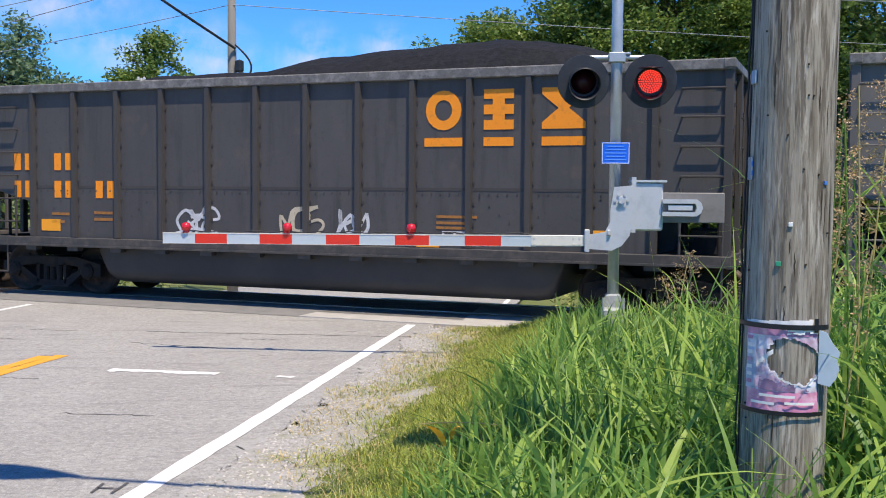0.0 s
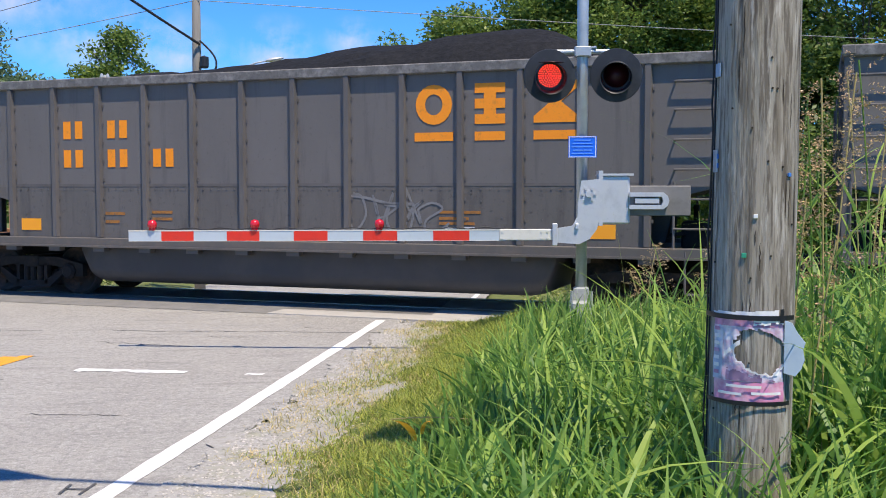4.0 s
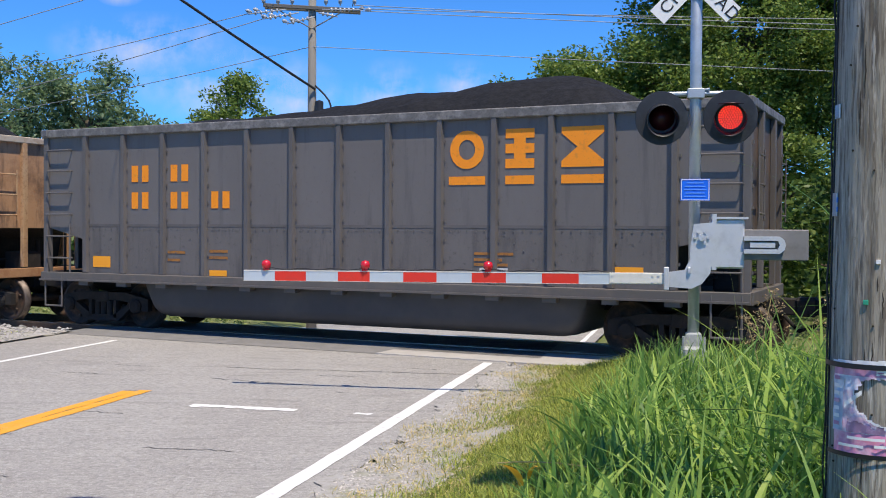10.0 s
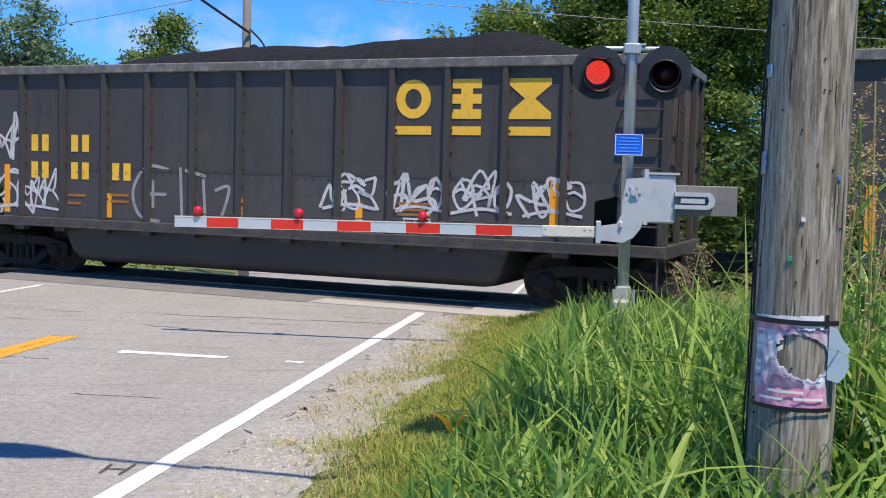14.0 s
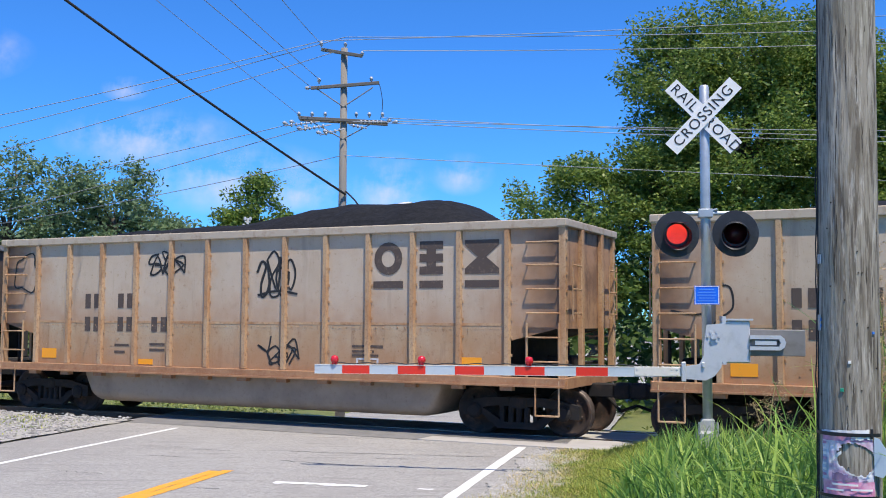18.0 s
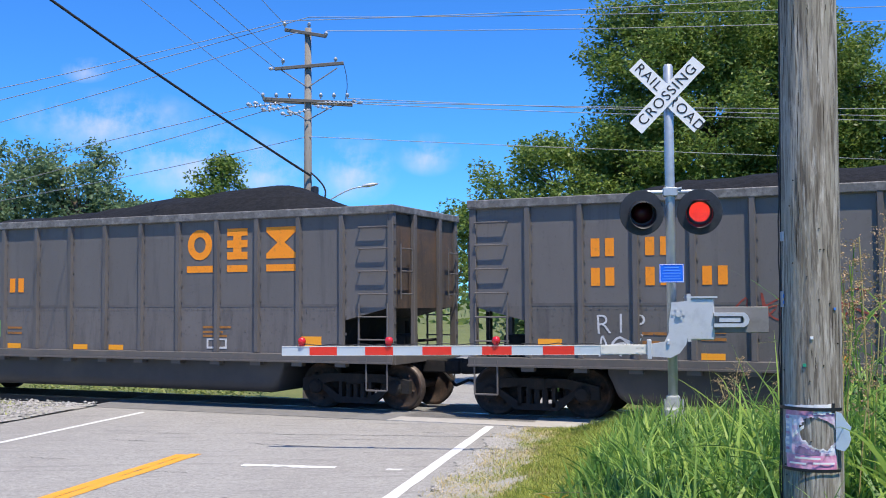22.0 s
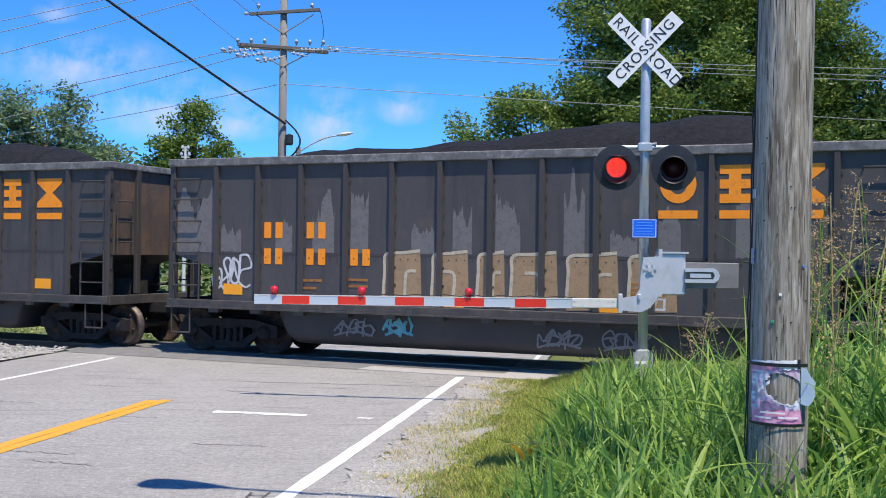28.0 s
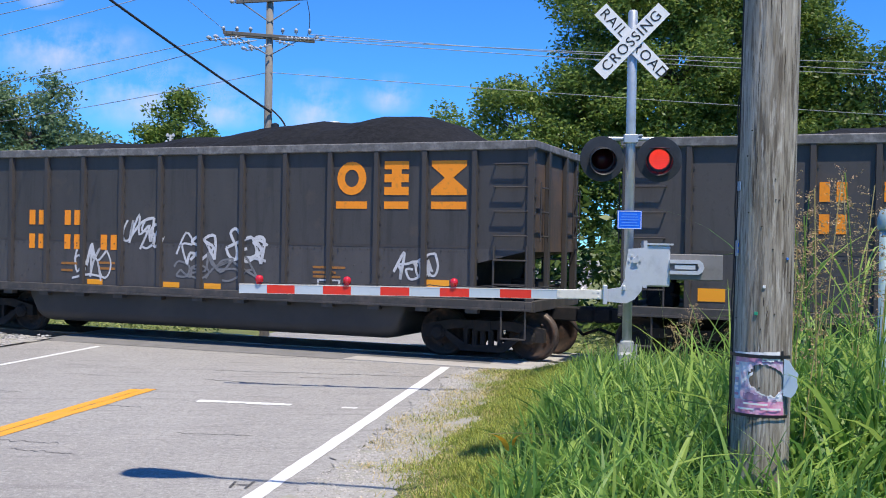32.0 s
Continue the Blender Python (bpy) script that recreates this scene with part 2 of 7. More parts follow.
SILL_PAINTS = {
    "black": material("black_sill_paint", (0.051, 0.048, 0.045), 0.6, spots=[(4, 0.45, 0.7, (0.136, 0.111, 0.093), 0.6)]),
    "grey": material("grey_sill_paint", (0.111, 0.102, 0.093), 0.6, spots=[(4, 0.45, 0.7, (0.170, 0.136, 0.111), 0.6)]),
    "tan": material("rusty_sill_paint", (0.4, 0.22, 0.11), 0.7, spots=[(4, 0.4, 0.7, (0.24, 0.1, 0.045), 0.75), (22, 0.55, 0.75, (0.5, 0.37, 0.26), 0.5)]),
}
TUB_PAINTS = {
    "black": material("black_tub_paint", (0.032, 0.033, 0.036), 0.55, spots=[((1.2, (1, 1, 1)), 0.45, 0.7, (0.06, 0.056, 0.052), 0.6)]),
    "grey": material("dark_grey_tub_paint", (0.048, 0.049, 0.053), 0.55, spots=[((1.2, (1, 1, 1)), 0.45, 0.7, (0.085, 0.078, 0.072), 0.6)]),
    "tan": material("dusty_tan_tub_paint", (0.36, 0.28, 0.2), 0.65, spots=[((1.0, (1, 1, 1)), 0.45, 0.72, (0.16, 0.12, 0.09), 0.6), (14, 0.55, 0.75, (0.2, 0.13, 0.08), 0.5)]),
}
end_wear(CAR_PAINTS["tan"], 1.6, 2.9, (0.36, 0.175, 0.075), (0.1, 0.065, 0.045))
end_wear(LOW_PAINTS["tan"], 1.0, 2.2, (0.38, 0.17, 0.065), (0.09, 0.055, 0.04))
M_END_BLACK = material("rusty_dark_end_paint", (0.085, 0.066, 0.056), 0.65, spots=[(1.3, 0.45, 0.62, (0.15, 0.095, 0.06), 0.7), ((4, (1, 1, 0.2)), 0.5, 0.66, (0.035, 0.03, 0.03), 0.7), (16, 0.55, 0.7, (0.2, 0.12, 0.07), 0.4)])
M_END_TAN = material("sooty_rusty_end_paint", (0.42, 0.25, 0.14), 0.7, spots=[(1.1, 0.45, 0.6, (0.16, 0.09, 0.055), 0.8), ((4, (1, 1, 0.2)), 0.5, 0.66, (0.06, 0.045, 0.04), 0.7), (16, 0.55, 0.7, (0.4, 0.17, 0.06), 0.6)])
M_CHORD = material("worn_top_chord", (0.13, 0.125, 0.12), 0.6, spots=[(5, 0.45, 0.65, (0.3, 0.29, 0.28), 0.7), (16, 0.5, 0.7, (0.05, 0.05, 0.05), 0.6)])
M_CHORD_TAN = material("tan_top_chord", (0.46, 0.39, 0.3), 0.6, spots=[(5, 0.5, 0.7, (0.3, 0.2, 0.12), 0.7)])
# grime, taken to near black for the shade under the body
M_UNDER = material("grimy_shaded_gear", (0.013, 0.012, 0.012), 0.85, spots=[(5, 0.52, 0.68, (0.05, 0.034, 0.026), 0.7), (20, 0.55, 0.7, (0.012, 0.011, 0.01), 0.7)], bump=0.3)
M_WHEEL = material("rusty_wheel_steel", (0.04, 0.028, 0.022), 0.75, 0.1, spots=[(7, 0.48, 0.68, (0.13, 0.07, 0.045), 0.7)])
M_TREAD = material("worn_wheel_tread", (0.14, 0.115, 0.1), 0.55, 0.6, spots=[(9, 0.45, 0.65, (0.06, 0.045, 0.038), 0.7)])
M_COAL = material("coal", (0.013, 0.014, 0.017), 0.85, spots=[(9, 0.4, 0.7, (0.028, 0.029, 0.034), 0.7), (40, 0.5, 0.7, (0.006, 0.006, 0.007), 0.7)], bump=1.0, bump_scale=14, spec=0.15)
M_ORANGE = material("faded_orange_lettering", (0.95, 0.3, 0.01), 0.6, spots=[(9, 0.55, 0.75, (0.35, 0.16, 0.05), 0.6), (40, 0.6, 0.75, (0.2, 0.12, 0.06), 0.5)])
M_GOLD = material("faded_yellow_lettering", (0.9, 0.53, 0.05), 0.6, spots=[(9, 0.55, 0.75, (0.35, 0.22, 0.08), 0.6), (40, 0.6, 0.75, (0.2, 0.14, 0.06), 0.5)])
M_FADED = material("dull_orange_lettering", (0.36, 0.15, 0.03), 0.6, spots=[(14, 0.5, 0.7, (0.1, 0.06, 0.04), 0.7)])
M_DARKLET = material("dark_brown_lettering", (0.085, 0.062, 0.05), 0.65, spots=[(12, 0.55, 0.75, (0.3, 0.22, 0.16), 0.5)])
M_REFLECT = material("orange_reflective_sheet", (0.95, 0.38, 0.02), 0.4)
M_WHITE_DECAL = material("white_stencil", (0.6, 0.6, 0.6), 0.6, spots=[(20, 0.5, 0.7, (0.3, 0.3, 0.3), 0.6)])
SPRAY = {}
for spray_name, spray_rgb in (("white", (0.62, 0.62, 0.63)), ("dim", (0.2, 0.2, 0.205)), ("grey", (0.35, 0.34, 0.33)), ("cream", (0.55, 0.47, 0.34)), ("pink", (0.5, 0.13, 0.32)), ("purple", (0.3, 0.12, 0.4)), ("yellow", (0.85, 0.5, 0.03)), ("cyan", (0.12, 0.4, 0.45)), ("green", (0.2, 0.42, 0.12)), ("maroon", (0.09, 0.025, 0.022)), ("black", (0.02, 0.02, 0.02)), ("tanbrown", (0.36, 0.24, 0.13)), ("blue", (0.14, 0.16, 0.4)), ("lilac", (0.5, 0.4, 0.72)), ("orange", (0.85, 0.2, 0.03)), ("teal", (0.13, 0.24, 0.25)), ("red", (0.3, 0.06, 0.04)), ("patch", (0.165, 0.155, 0.148)), ("rust", (0.47, 0.25, 0.11)), ("stain", (0.2, 0.155, 0.12)), ("grime", (0.085, 0.08, 0.077))):
    SPRAY[spray_name] = material(spray_name + "_spray_paint", spray_rgb, 0.6, spots=[(7, 0.48, 0.68, tuple(c * 0.6 for c in spray_rgb), 0.6), (24, 0.54, 0.66, tuple(c * 0.45 for c in spray_rgb), 0.55)])


# ---- builders ----
def mesh_object(name, bm, mat, parent=None, label="", shade=False):
    me = bpy.data.meshes.new(name)
    bmesh.ops.recalc_face_normals(bm, faces=bm.faces[:])
    bm.to_mesh(me)
    bm.free()
    if shade:
        for p in me.polygons:
            p.use_smooth = True
    for m in mat if isinstance(mat, (list, tuple)) else (mat,):
        me.materials.append(m)
    ob = new(name, me)
    if parent is not None:
        ob.parent = parent
    if label:
        tagged(ob, label)
    return ob


def part(name, bm, mat, parent, label="", shade=False):
    return mesh_object(name, bm, mat, parent, label, shade)


def thing(name, place, label, category, group=""):
    e = new(name)
    e.empty_display_size = 0.2
    e.matrix_world = place if isinstance(place, Matrix) else Matrix.Translation(place)
    return tagged(e, label, category, group)


def raw(name, verts, faces, mat, parent=None, label="", shade=False):
    me = bpy.data.meshes.new(name)
    me.from_pydata([tuple(v) for v in verts], [], [tuple(f) for f in faces])
    me.materials.append(mat)
    if shade:
        me.shade_smooth()
    ob = new(name, me)
    if parent is not None:
        ob.parent = parent
    if label:
        tagged(ob, label)
    return ob


def box(bm, x0, x1, y0, y1, z0, z1, m=None, bevel=0.0):
    r = bmesh.ops.create_cube(bm, size=1.0, matrix=Matrix.Translation(((x0 + x1) / 2, (y0 + y1) / 2, (z0 + z1) / 2)) @ Matrix.Diagonal((x1 - x0, y1 - y0, z1 - z0, 1)))
    vs = r["verts"]
    if bevel:
        es = list({e for v in vs for e in v.link_edges})
        g = bmesh.ops.bevel(bm, geom=es, offset=bevel, segments=1, affect="EDGES", profile=0.5)
        vs = list({v for f in g["faces"] for v in f.verts} | {v for v in vs if v.is_valid})
    if m is not None:
        bmesh.ops.transform(bm, matrix=m, verts=vs)
    return vs


def rod(bm, a, b, r, r2=None, seg=10):
    a, b = Vector(a), Vector(b)
    d = b - a
    m = Matrix.Translation((a + b) / 2) @ d.to_track_quat("Z", "Y").to_matrix().to_4x4()
    bmesh.ops.create_cone(bm, cap_ends=True, segments=seg, radius1=r, radius2=r if r2 is None else r2, depth=d.length, matrix=m)


def lathe(bm, profile, seg=20, m=None):
    """profile of (radius, z) turned round z."""
    rings = []
    for r, z in profile:
        rings.append([bm.verts.new((r * math.cos(2 * math.pi * k / seg), r * math.sin(2 * math.pi * k / seg), z)) for k in range(seg)])
    for a, b in zip(rings, rings[1:]):
        for k in range(seg):
            bm.faces.new((a[k], a[(k + 1) % seg], b[(k + 1) % seg], b[k]))
    if profile[0][0] > 1e-4:
        bm.faces.new(rings[0][::-1])
    if profile[-1][0] > 1e-4:
        bm.faces.new(rings[-1])
    if m is not None:
        bmesh.ops.transform(bm, matrix=m, verts=[v for ring in rings for v in ring])


def prism(bm, pts, y0, y1):
    """A polygon in the x-z plane, thickened along y."""
    a = [bm.verts.new((x, y0, z)) for x, z in pts]
    b = [bm.verts.new((x, y1, z)) for x, z in pts]
    bm.faces.new(a)
    bm.faces.new(b[::-1])
    for k in range(len(pts)):
        j = (k + 1) % len(pts)
        bm.faces.new((a[k], a[j], b[j], b[k]))


def ribbon(bm, pts, width, y0, y1):
    """A brush stroke along points in the x-z plane, as a thin slab."""
    n = len(pts)
    left, right = [], []
    for i, (x, z) in enumerate(pts):
        x0, z0 = pts[max(i - 1, 0)]
        x1, z1 = pts[min(i + 1, n - 1)]
        d = math.hypot(x1 - x0, z1 - z0) or 1.0
        nx, nz = -(z1 - z0) / d * width / 2, (x1 - x0) / d * width / 2
        left.append((x + nx, z + nz))
        right.append((x - nx, z - nz))
    rings = [[bm.verts.new((p[0], y, p[1])) for p, y in ((l, y0), (l, y1), (r, y1), (r, y0))] for l, r in zip(left, right)]
    for a, b in zip(rings, rings[1:]):
        for k in range(4):
            bm.faces.new((a[k], a[(k + 1) % 4], b[(k + 1) % 4], b[k]))
    bm.faces.new(rings[0][::-1])
    bm.faces.new(rings[-1])


def cable(name, pts, r, mat, parent=None, seg=6):
    cu = bpy.data.curves.new(name, "CURVE")
    cu.dimensions, cu.bevel_depth, cu.bevel_resolution = "3D", r, 1
    sp = cu.splines.new("POLY")
    sp.points.add(len(pts) - 1)
    for p, q in zip(sp.points, pts):
        p.co = (*q, 1)
    dg_ob = bpy.data.objects.new(name, cu)
    me = bpy.data.meshes.new_from_object(dg_ob)
    bpy.data.objects.remove(dg_ob)
    me.materials.clear()
    me.materials.append(mat)
    ob = new(name, me)
    ob.parent = parent
    return ob


def sag(a, b, drop, n=14):
    a, b = Vector(a), Vector(b)
    return [a.lerp(b, k / n) - Vector((0, 0, 4 * drop * (k / n) * (1 - k / n))) for k in range(n + 1)]


# ---- ground, road, track ----
def axis(lo, hi, fine_lo, fine_hi, step):
    vals = list(np.arange(fine_lo, fine_hi + 1e-6, step))
    g, v = step, fine_hi
    while v < hi:
        g *= 1.35
        v += g
        vals.append(min(v, hi))
    g, v = step, fine_lo
    while v > lo:
        g *= 1.35
        v -= g
        vals.insert(0, max(v, lo))
    return vals


def bed_z(x, y):
    """The ground lies below the road and the track bed."""
    z = ground_z(x, y)
    o, l = abs(off_track(x, y)), lateral(x, y)
    z -= 0.12 * smooth((l + 12.9) / 0.5) * (1 - smooth((l + 3.1) / 0.55))
    return z - 0.4 * (1 - smooth((o - 2.2) / 1.0))


xs, ys = axis(-2400, 2400, -24, 26, 0.5), axis(-2400, 2400, -4, 46, 0.5)
gv = [(x, y, bed_z(x, y)) for y in ys for x in xs]
gf = [(j * len(xs) + i, j * len(xs) + i + 1, (j + 1) * len(xs) + i + 1, (j + 1) * len(xs) + i) for j in range(len(ys) - 1) for i in range(len(xs) - 1)]
tagged(raw("ground", gv, gf, M_DIRT, shade=True), "green and dry grassy ground beside the road", "ground", kind="structure")


def strip(name, l0, l1, w0, w1, z, mat, label, step=0.5, wave=0.0, seed=0, parent=None, cols=1):
    n = max(2, int((w1 - w0) / step))
    vs, fs = [], []
    for k in range(n + 1):
        w = w0 + (w1 - w0) * k / n
        for l in [l0 + (l1 - l0) * c / cols for c in range(cols + 1)]:
            vs.append(on_road(l + wave * (noise.noise((w * 1.3, l * 7, seed)) + 0.5 * noise.noise((w * 5, l * 7, seed))), w, z))
    for k in range(n):
        for c in range(cols):
            a = k * (cols + 1) + c
            fs.append((a, a + 1, a + cols + 2, a + cols + 1))
    ob = raw(name, vs, fs, mat, parent)
    tagged(ob, label, "" if parent else name.split("_")[0], kind="" if parent else "structure")
    return ob


road = strip("road", -12.2, -2.95, -40, 240, 0.0, M_ASPHALT, "sun-bleached grey asphalt road with worn lines", wave=0.03, cols=14)
bm = bmesh.new()
grid_n = 16
for i in range(grid_n + 1):
    for j in range(9):
        l = -12.25 + (12.25 - 2.6) * i / grid_n
        o = -2.3 + 4.9 * j / 8
        w = (TRACK + o - l * (RP.x * TN.x + RP.y * TN.y)) / (RD.x * TN.x + RD.y * TN.y)
        bm.verts.new(on_road(l, w, 0.006 + 0.01 * (0 < j)))
bm.verts.ensure_lookup_table()
for i in range(grid_n):
    for j in range(8):
        bm.faces.new([bm.verts[a] for a in (i * 9 + j, (i + 1) * 9 + j, (i + 1) * 9 + j + 1, i * 9 + j + 1)])
tagged(mesh_object("crossing_surface", bm, M_ASPHALT_DARK), "darker asphalt apron laid between the rails", "road", kind="structure")
strip("shoulder_gravel", -3.02, -2.1, -4, 15.6, 0.012, M_GRAVEL, "pale gravel shoulder with patchy weeds", step=0.12, wave=0.3, seed=3, cols=4)
strip("line_right", EDGE - 0.08, EDGE + 0.08, -4, 15.95, 0.005, M_WHITE_LINE, "worn white edge line on asphalt", step=0.08, wave=0.013, seed=5)
strip("line_left", FAR_EDGE - 0.06, FAR_EDGE + 0.06, -4, 17.2, 0.005, M_WHITE_LINE, "worn white edge line on asphalt", step=0.1, wave=0.012, seed=6)
strip("line_centre", CENTRE - 0.17, CENTRE - 0.005, -4, 11.9, 0.005, M_YELLOW_LINE, "worn double yellow centre line", step=0.1, wave=0.02, seed=7)
strip("line_centre", CENTRE + 0.005, CENTRE + 0.17, -4, 12.0, 0.005, M_YELLOW_LINE, "worn double yellow centre line", step=0.1, wave=0.02, seed=8)
strip("line_far", EDGE - 0.07, EDGE + 0.07, 23, 80, 0.005, M_WHITE_LINE, "white edge line beyond the track", wave=0.01, seed=9)


def bar_across(name, l0, l1, w0, w1, seed):
    n = 24
    vs, fs = [], []
    for k in range(n + 1):
        l = l0 + (l1 - l0) * k / n
        e = 0.09 * noise.noise((l * 6, seed, 0)) + 0.04 * noise.noise((l * 17, seed, 3))
        for w in (w0 + e, w1 + 0.04 * noise.noise((l * 13, seed, 9))):
            vs.append(on_road(l, w, 0.005))
    for k in range(n):
        fs.append((2 * k, 2 * k + 1, 2 * k + 3, 2 * k + 2))
    tagged(raw(name, vs, fs, M_WHITE_LINE), "worn remnant of a white stop line", "line", kind="structure")


bar_across("stop_line", -5.85, -4.55, 11.08, 11.24, 2)
bar_across("stop_line", -3.85, -3.65, 11.1, 11.19, 4)
crack_rnd = random.Random(21)
CRACKS = [(-6.9, 14.3, -3.0, 14.6), (-6.6, 13.2, -5.2, 13.0)]
for _ in range(15):
    l, w = crack_rnd.uniform(-10, -3.8), crack_rnd.uniform(7, 16)
    CRACKS.append((l, w, l + crack_rnd.uniform(0.15, 0.9), w + crack_rnd.uniform(-0.12, 0.12)))
for k, (l0, w0, l1, w1) in enumerate(CRACKS):
    n = 40
    vs, fs = [], []
    for i in range(n + 1):
        f = i / n
        l, w = l0 + (l1 - l0) * f, w0 + (w1 - w0) * f + 0.08 * noise.noise((f * 9, k, 0))
        h = (0.01 if k < 2 else 0.006) + 0.01 * abs(noise.noise((f * 30 * (l1 - l0) / 4, k, 5)))
        vs += [on_road(l, w - h, 0.0035), on_road(l, w + h, 0.0035)]
    for i in range(n):
        fs.append((2 * i, 2 * i + 1, 2 * i + 3, 2 * i + 2))
    tagged(raw("crack", vs, fs, M_TAR), "dark crack in the asphalt", "crack", kind="structure")

to_track = pose(TN.x * TRACK, TN.y * TRACK, 0, 0, 0, PHI)
rails = thing("railway_track", to_track, "steel rails on wooden ties in pale ballast", "track")
tagged(rails, kind="structure")
for side in (-1, 1):
    bm = bmesh.new()
    box(bm, -620, 620, side * 0.755 - 0.035, side * 0.755 + 0.035, -0.02, 0.02)
    box(bm, -620, 620, side * 0.755 - 0.01, side * 0.755 + 0.01, -0.13, -0.02)
    box(bm, -620, 620, side * 0.755 - 0.07, side * 0.755 + 0.07, -0.15, -0.13)
    part("rail", bm, M_RAIL, rails)
    bm = bmesh.new()
    box(bm, -620, 620, side * 0.755 - 0.025, side * 0.755 + 0.025, 0.02, 0.024)
    part("rail_head", bm, M_RAIL_TOP, rails, "polished rail head")
bm = bmesh.new()
for s in (-1, 1):
    for a, b in ((-2.3, -0.9), (0.85, 1.0)) if s > 0 else ((-0.66, 0.66),):
        box(bm, -8.6, 3.6, a, b, -0.1, 0.016)
part("crossing_panel", bm, M_CONCRETE, rails, "weathered concrete panel beside the rails")
tie_bm = bmesh.new()
box(tie_bm, -0.115, 0.115, -1.3, 1.3, -0.3, -0.152, bevel=0.012)
tie = part("tie", tie_bm, M_TIE, rails)
for k in range(-70, 60):
    x = k * 0.52
    if -9.2 < x < 4.0:
        continue
    t = tie.copy()
    scene.collection.objects.link(t)
    t.location.x = x
tie.location.x = -36.92


def stones(name, spots, mat, label, size, kind="stuff"):
    rnd = random.Random(len(spots))
    vs, fs = [], []
    base = [(1, 0, 0), (0, 1, 0), (-1, 0, 0), (0, -1, 0), (0.2, 0.1, 0.8), (-0.1, -0.2, -0.7)]
    tri = [(0, 1, 4), (1, 2, 4), (2, 3, 4), (3, 0, 4), (1, 0, 5), (2, 1, 5), (3, 2, 5), (0, 3, 5)]
    for p in spots:
        r = size * rnd.uniform(0.5, 1.4)
        a = rnd.uniform(0, 6.28)
        k = len(vs)
        for x, y, z in base:
            q = rnd.uniform(0.7, 1.2)
            vs.append((p[0] + r * q * (x * math.cos(a) - y * math.sin(a)), p[1] + r * q * (x * math.sin(a) + y * math.cos(a)), p[2] + r * q * z * 0.7))
        fs += [(a0 + k, b0 + k, c0 + k) for a0, b0, c0 in tri]
    return tagged(raw(name, vs, fs, mat), label, name.split("_")[0], kind=kind)


rnd = random.Random(11)
spots = []
for _ in range(14000):
    x = rnd.choice((rnd.uniform(-30, -9.1), rnd.uniform(-15, -9.1), rnd.uniform(4.0, 16)))
    y = rnd.uniform(-2.6, 2.6)
    if abs(abs(y) - 0.755) < 0.08:
        continue
    z = -0.17 - 0.12 * max(0, abs(y) - 1.6)
    spots.append(to_track @ Vector((x, y, z)))
stones("ballast_stones", spots, M_BALLAST, "pale grey crushed stone ballast around the ties", 0.045)
vs, fs = [], []
for k, x in enumerate((-620, -60, -9.0, 3.9, 60, 620)):
    for y, z in ((-6.0, -0.12), (-2.3, -0.1), (2.2, -0.2), (3.6, -0.55)) if x < 0 and x > -100 else ((-3.6, -0.45), (-2.2, -0.2), (2.2, -0.2), (3.6, -0.55)):
        vs.append(to_track @ Vector((x, y, z)))
for k in range(5):
    for j in range(3):
        fs.append((4 * k + j, 4 * k + j + 1, 4 * k + 5 + j, 4 * k + 4 + j))
tagged(raw("track_bed", vs, fs, M_GRAVEL), "crushed stone track bed", "ballast", kind="structure")
spots = []
for _ in range(9000):
    l, w = rnd.gauss(-2.62, 0.3), rnd.uniform(3, 15.8)
    if l < -2.99 or l > -1.6:
        continue
    spots.append(on_road(l, w, 0.014))
stones("gravel_stones", spots, M_STONE, "loose pale gravel on the road shoulder", 0.012)

# gravel between the far lane and the track
vs, fs = [], []
spots = []
for i in range(31):
    for j in range(19):
        l, o = -20.0 + 7.9 * i / 30, -8.2 + 6.2 * j / 18
        w = (TRACK + o - l * (RP.x * TN.x + RP.y * TN.y)) / (RD.x * TN.x + RD.y * TN.y)
        vs.append(on_road(l, w, 0.03 + 0.02 * noise.noise((l, w, 0)) - (0.25 if j == 0 or i == 0 else 0)))
        if i and j:
            spots += [on_road(l + rnd.uniform(-0.2, 0.2) - 0.2, w + rnd.uniform(-0.3, 0.3), 0.04) for _ in range(7)]
for i in range(30):
    for j in range(18):
        fs.append((19 * i + j, 19 * i + j + 1, 19 * i + j + 20, 19 * i + j + 19))
tagged(raw("left_gravel", vs, fs, M_GRAVEL), "grey gravel beside the far lane", "gravel", kind="structure")
stones("left_gravel_stones", spots, M_BALLAST, "loose grey stones beside the far lane", 0.04)

# small dark scribble on the edge line
for l0, w0, l1, w1 in ((-3.613, 6.583, -3.645, 6.81), (-3.475, 6.592, -3.488, 6.863), (-3.63, 6.7, -3.485, 6.712), (-2.86, 5.6, -2.8, 5.66)):
    d = math.hypot(l1 - l0, w1 - w0)
    a, b = -(w1 - w0) / d * 0.011, (l1 - l0) / d * 0.011
    vs = [on_road(l0 - a, w0 - b, 0.0085), on_road(l0 + a, w0 + b, 0.0085), on_road(l1 + a, w1 + b, 0.0085), on_road(l1 - a, w1 - b, 0.0085)]
    tagged(raw("tar_mark", vs, [(0, 1, 2, 3)], M_TAR), "dark tar scribble across the edge line", "crack", kind="structure")

# ---- the train ----
PITCH, HALF = 15.7, 7.075                # car spacing, half of a car body
SILL, TOP, SIDE = 1.08, 4.0, 1.53        # heights and half width
RIBS = [-5.925 + 0.9875 * k for k in range(13)]
HALF_RIBS = [-5.431 + 0.9875 * k for k in range(12)]


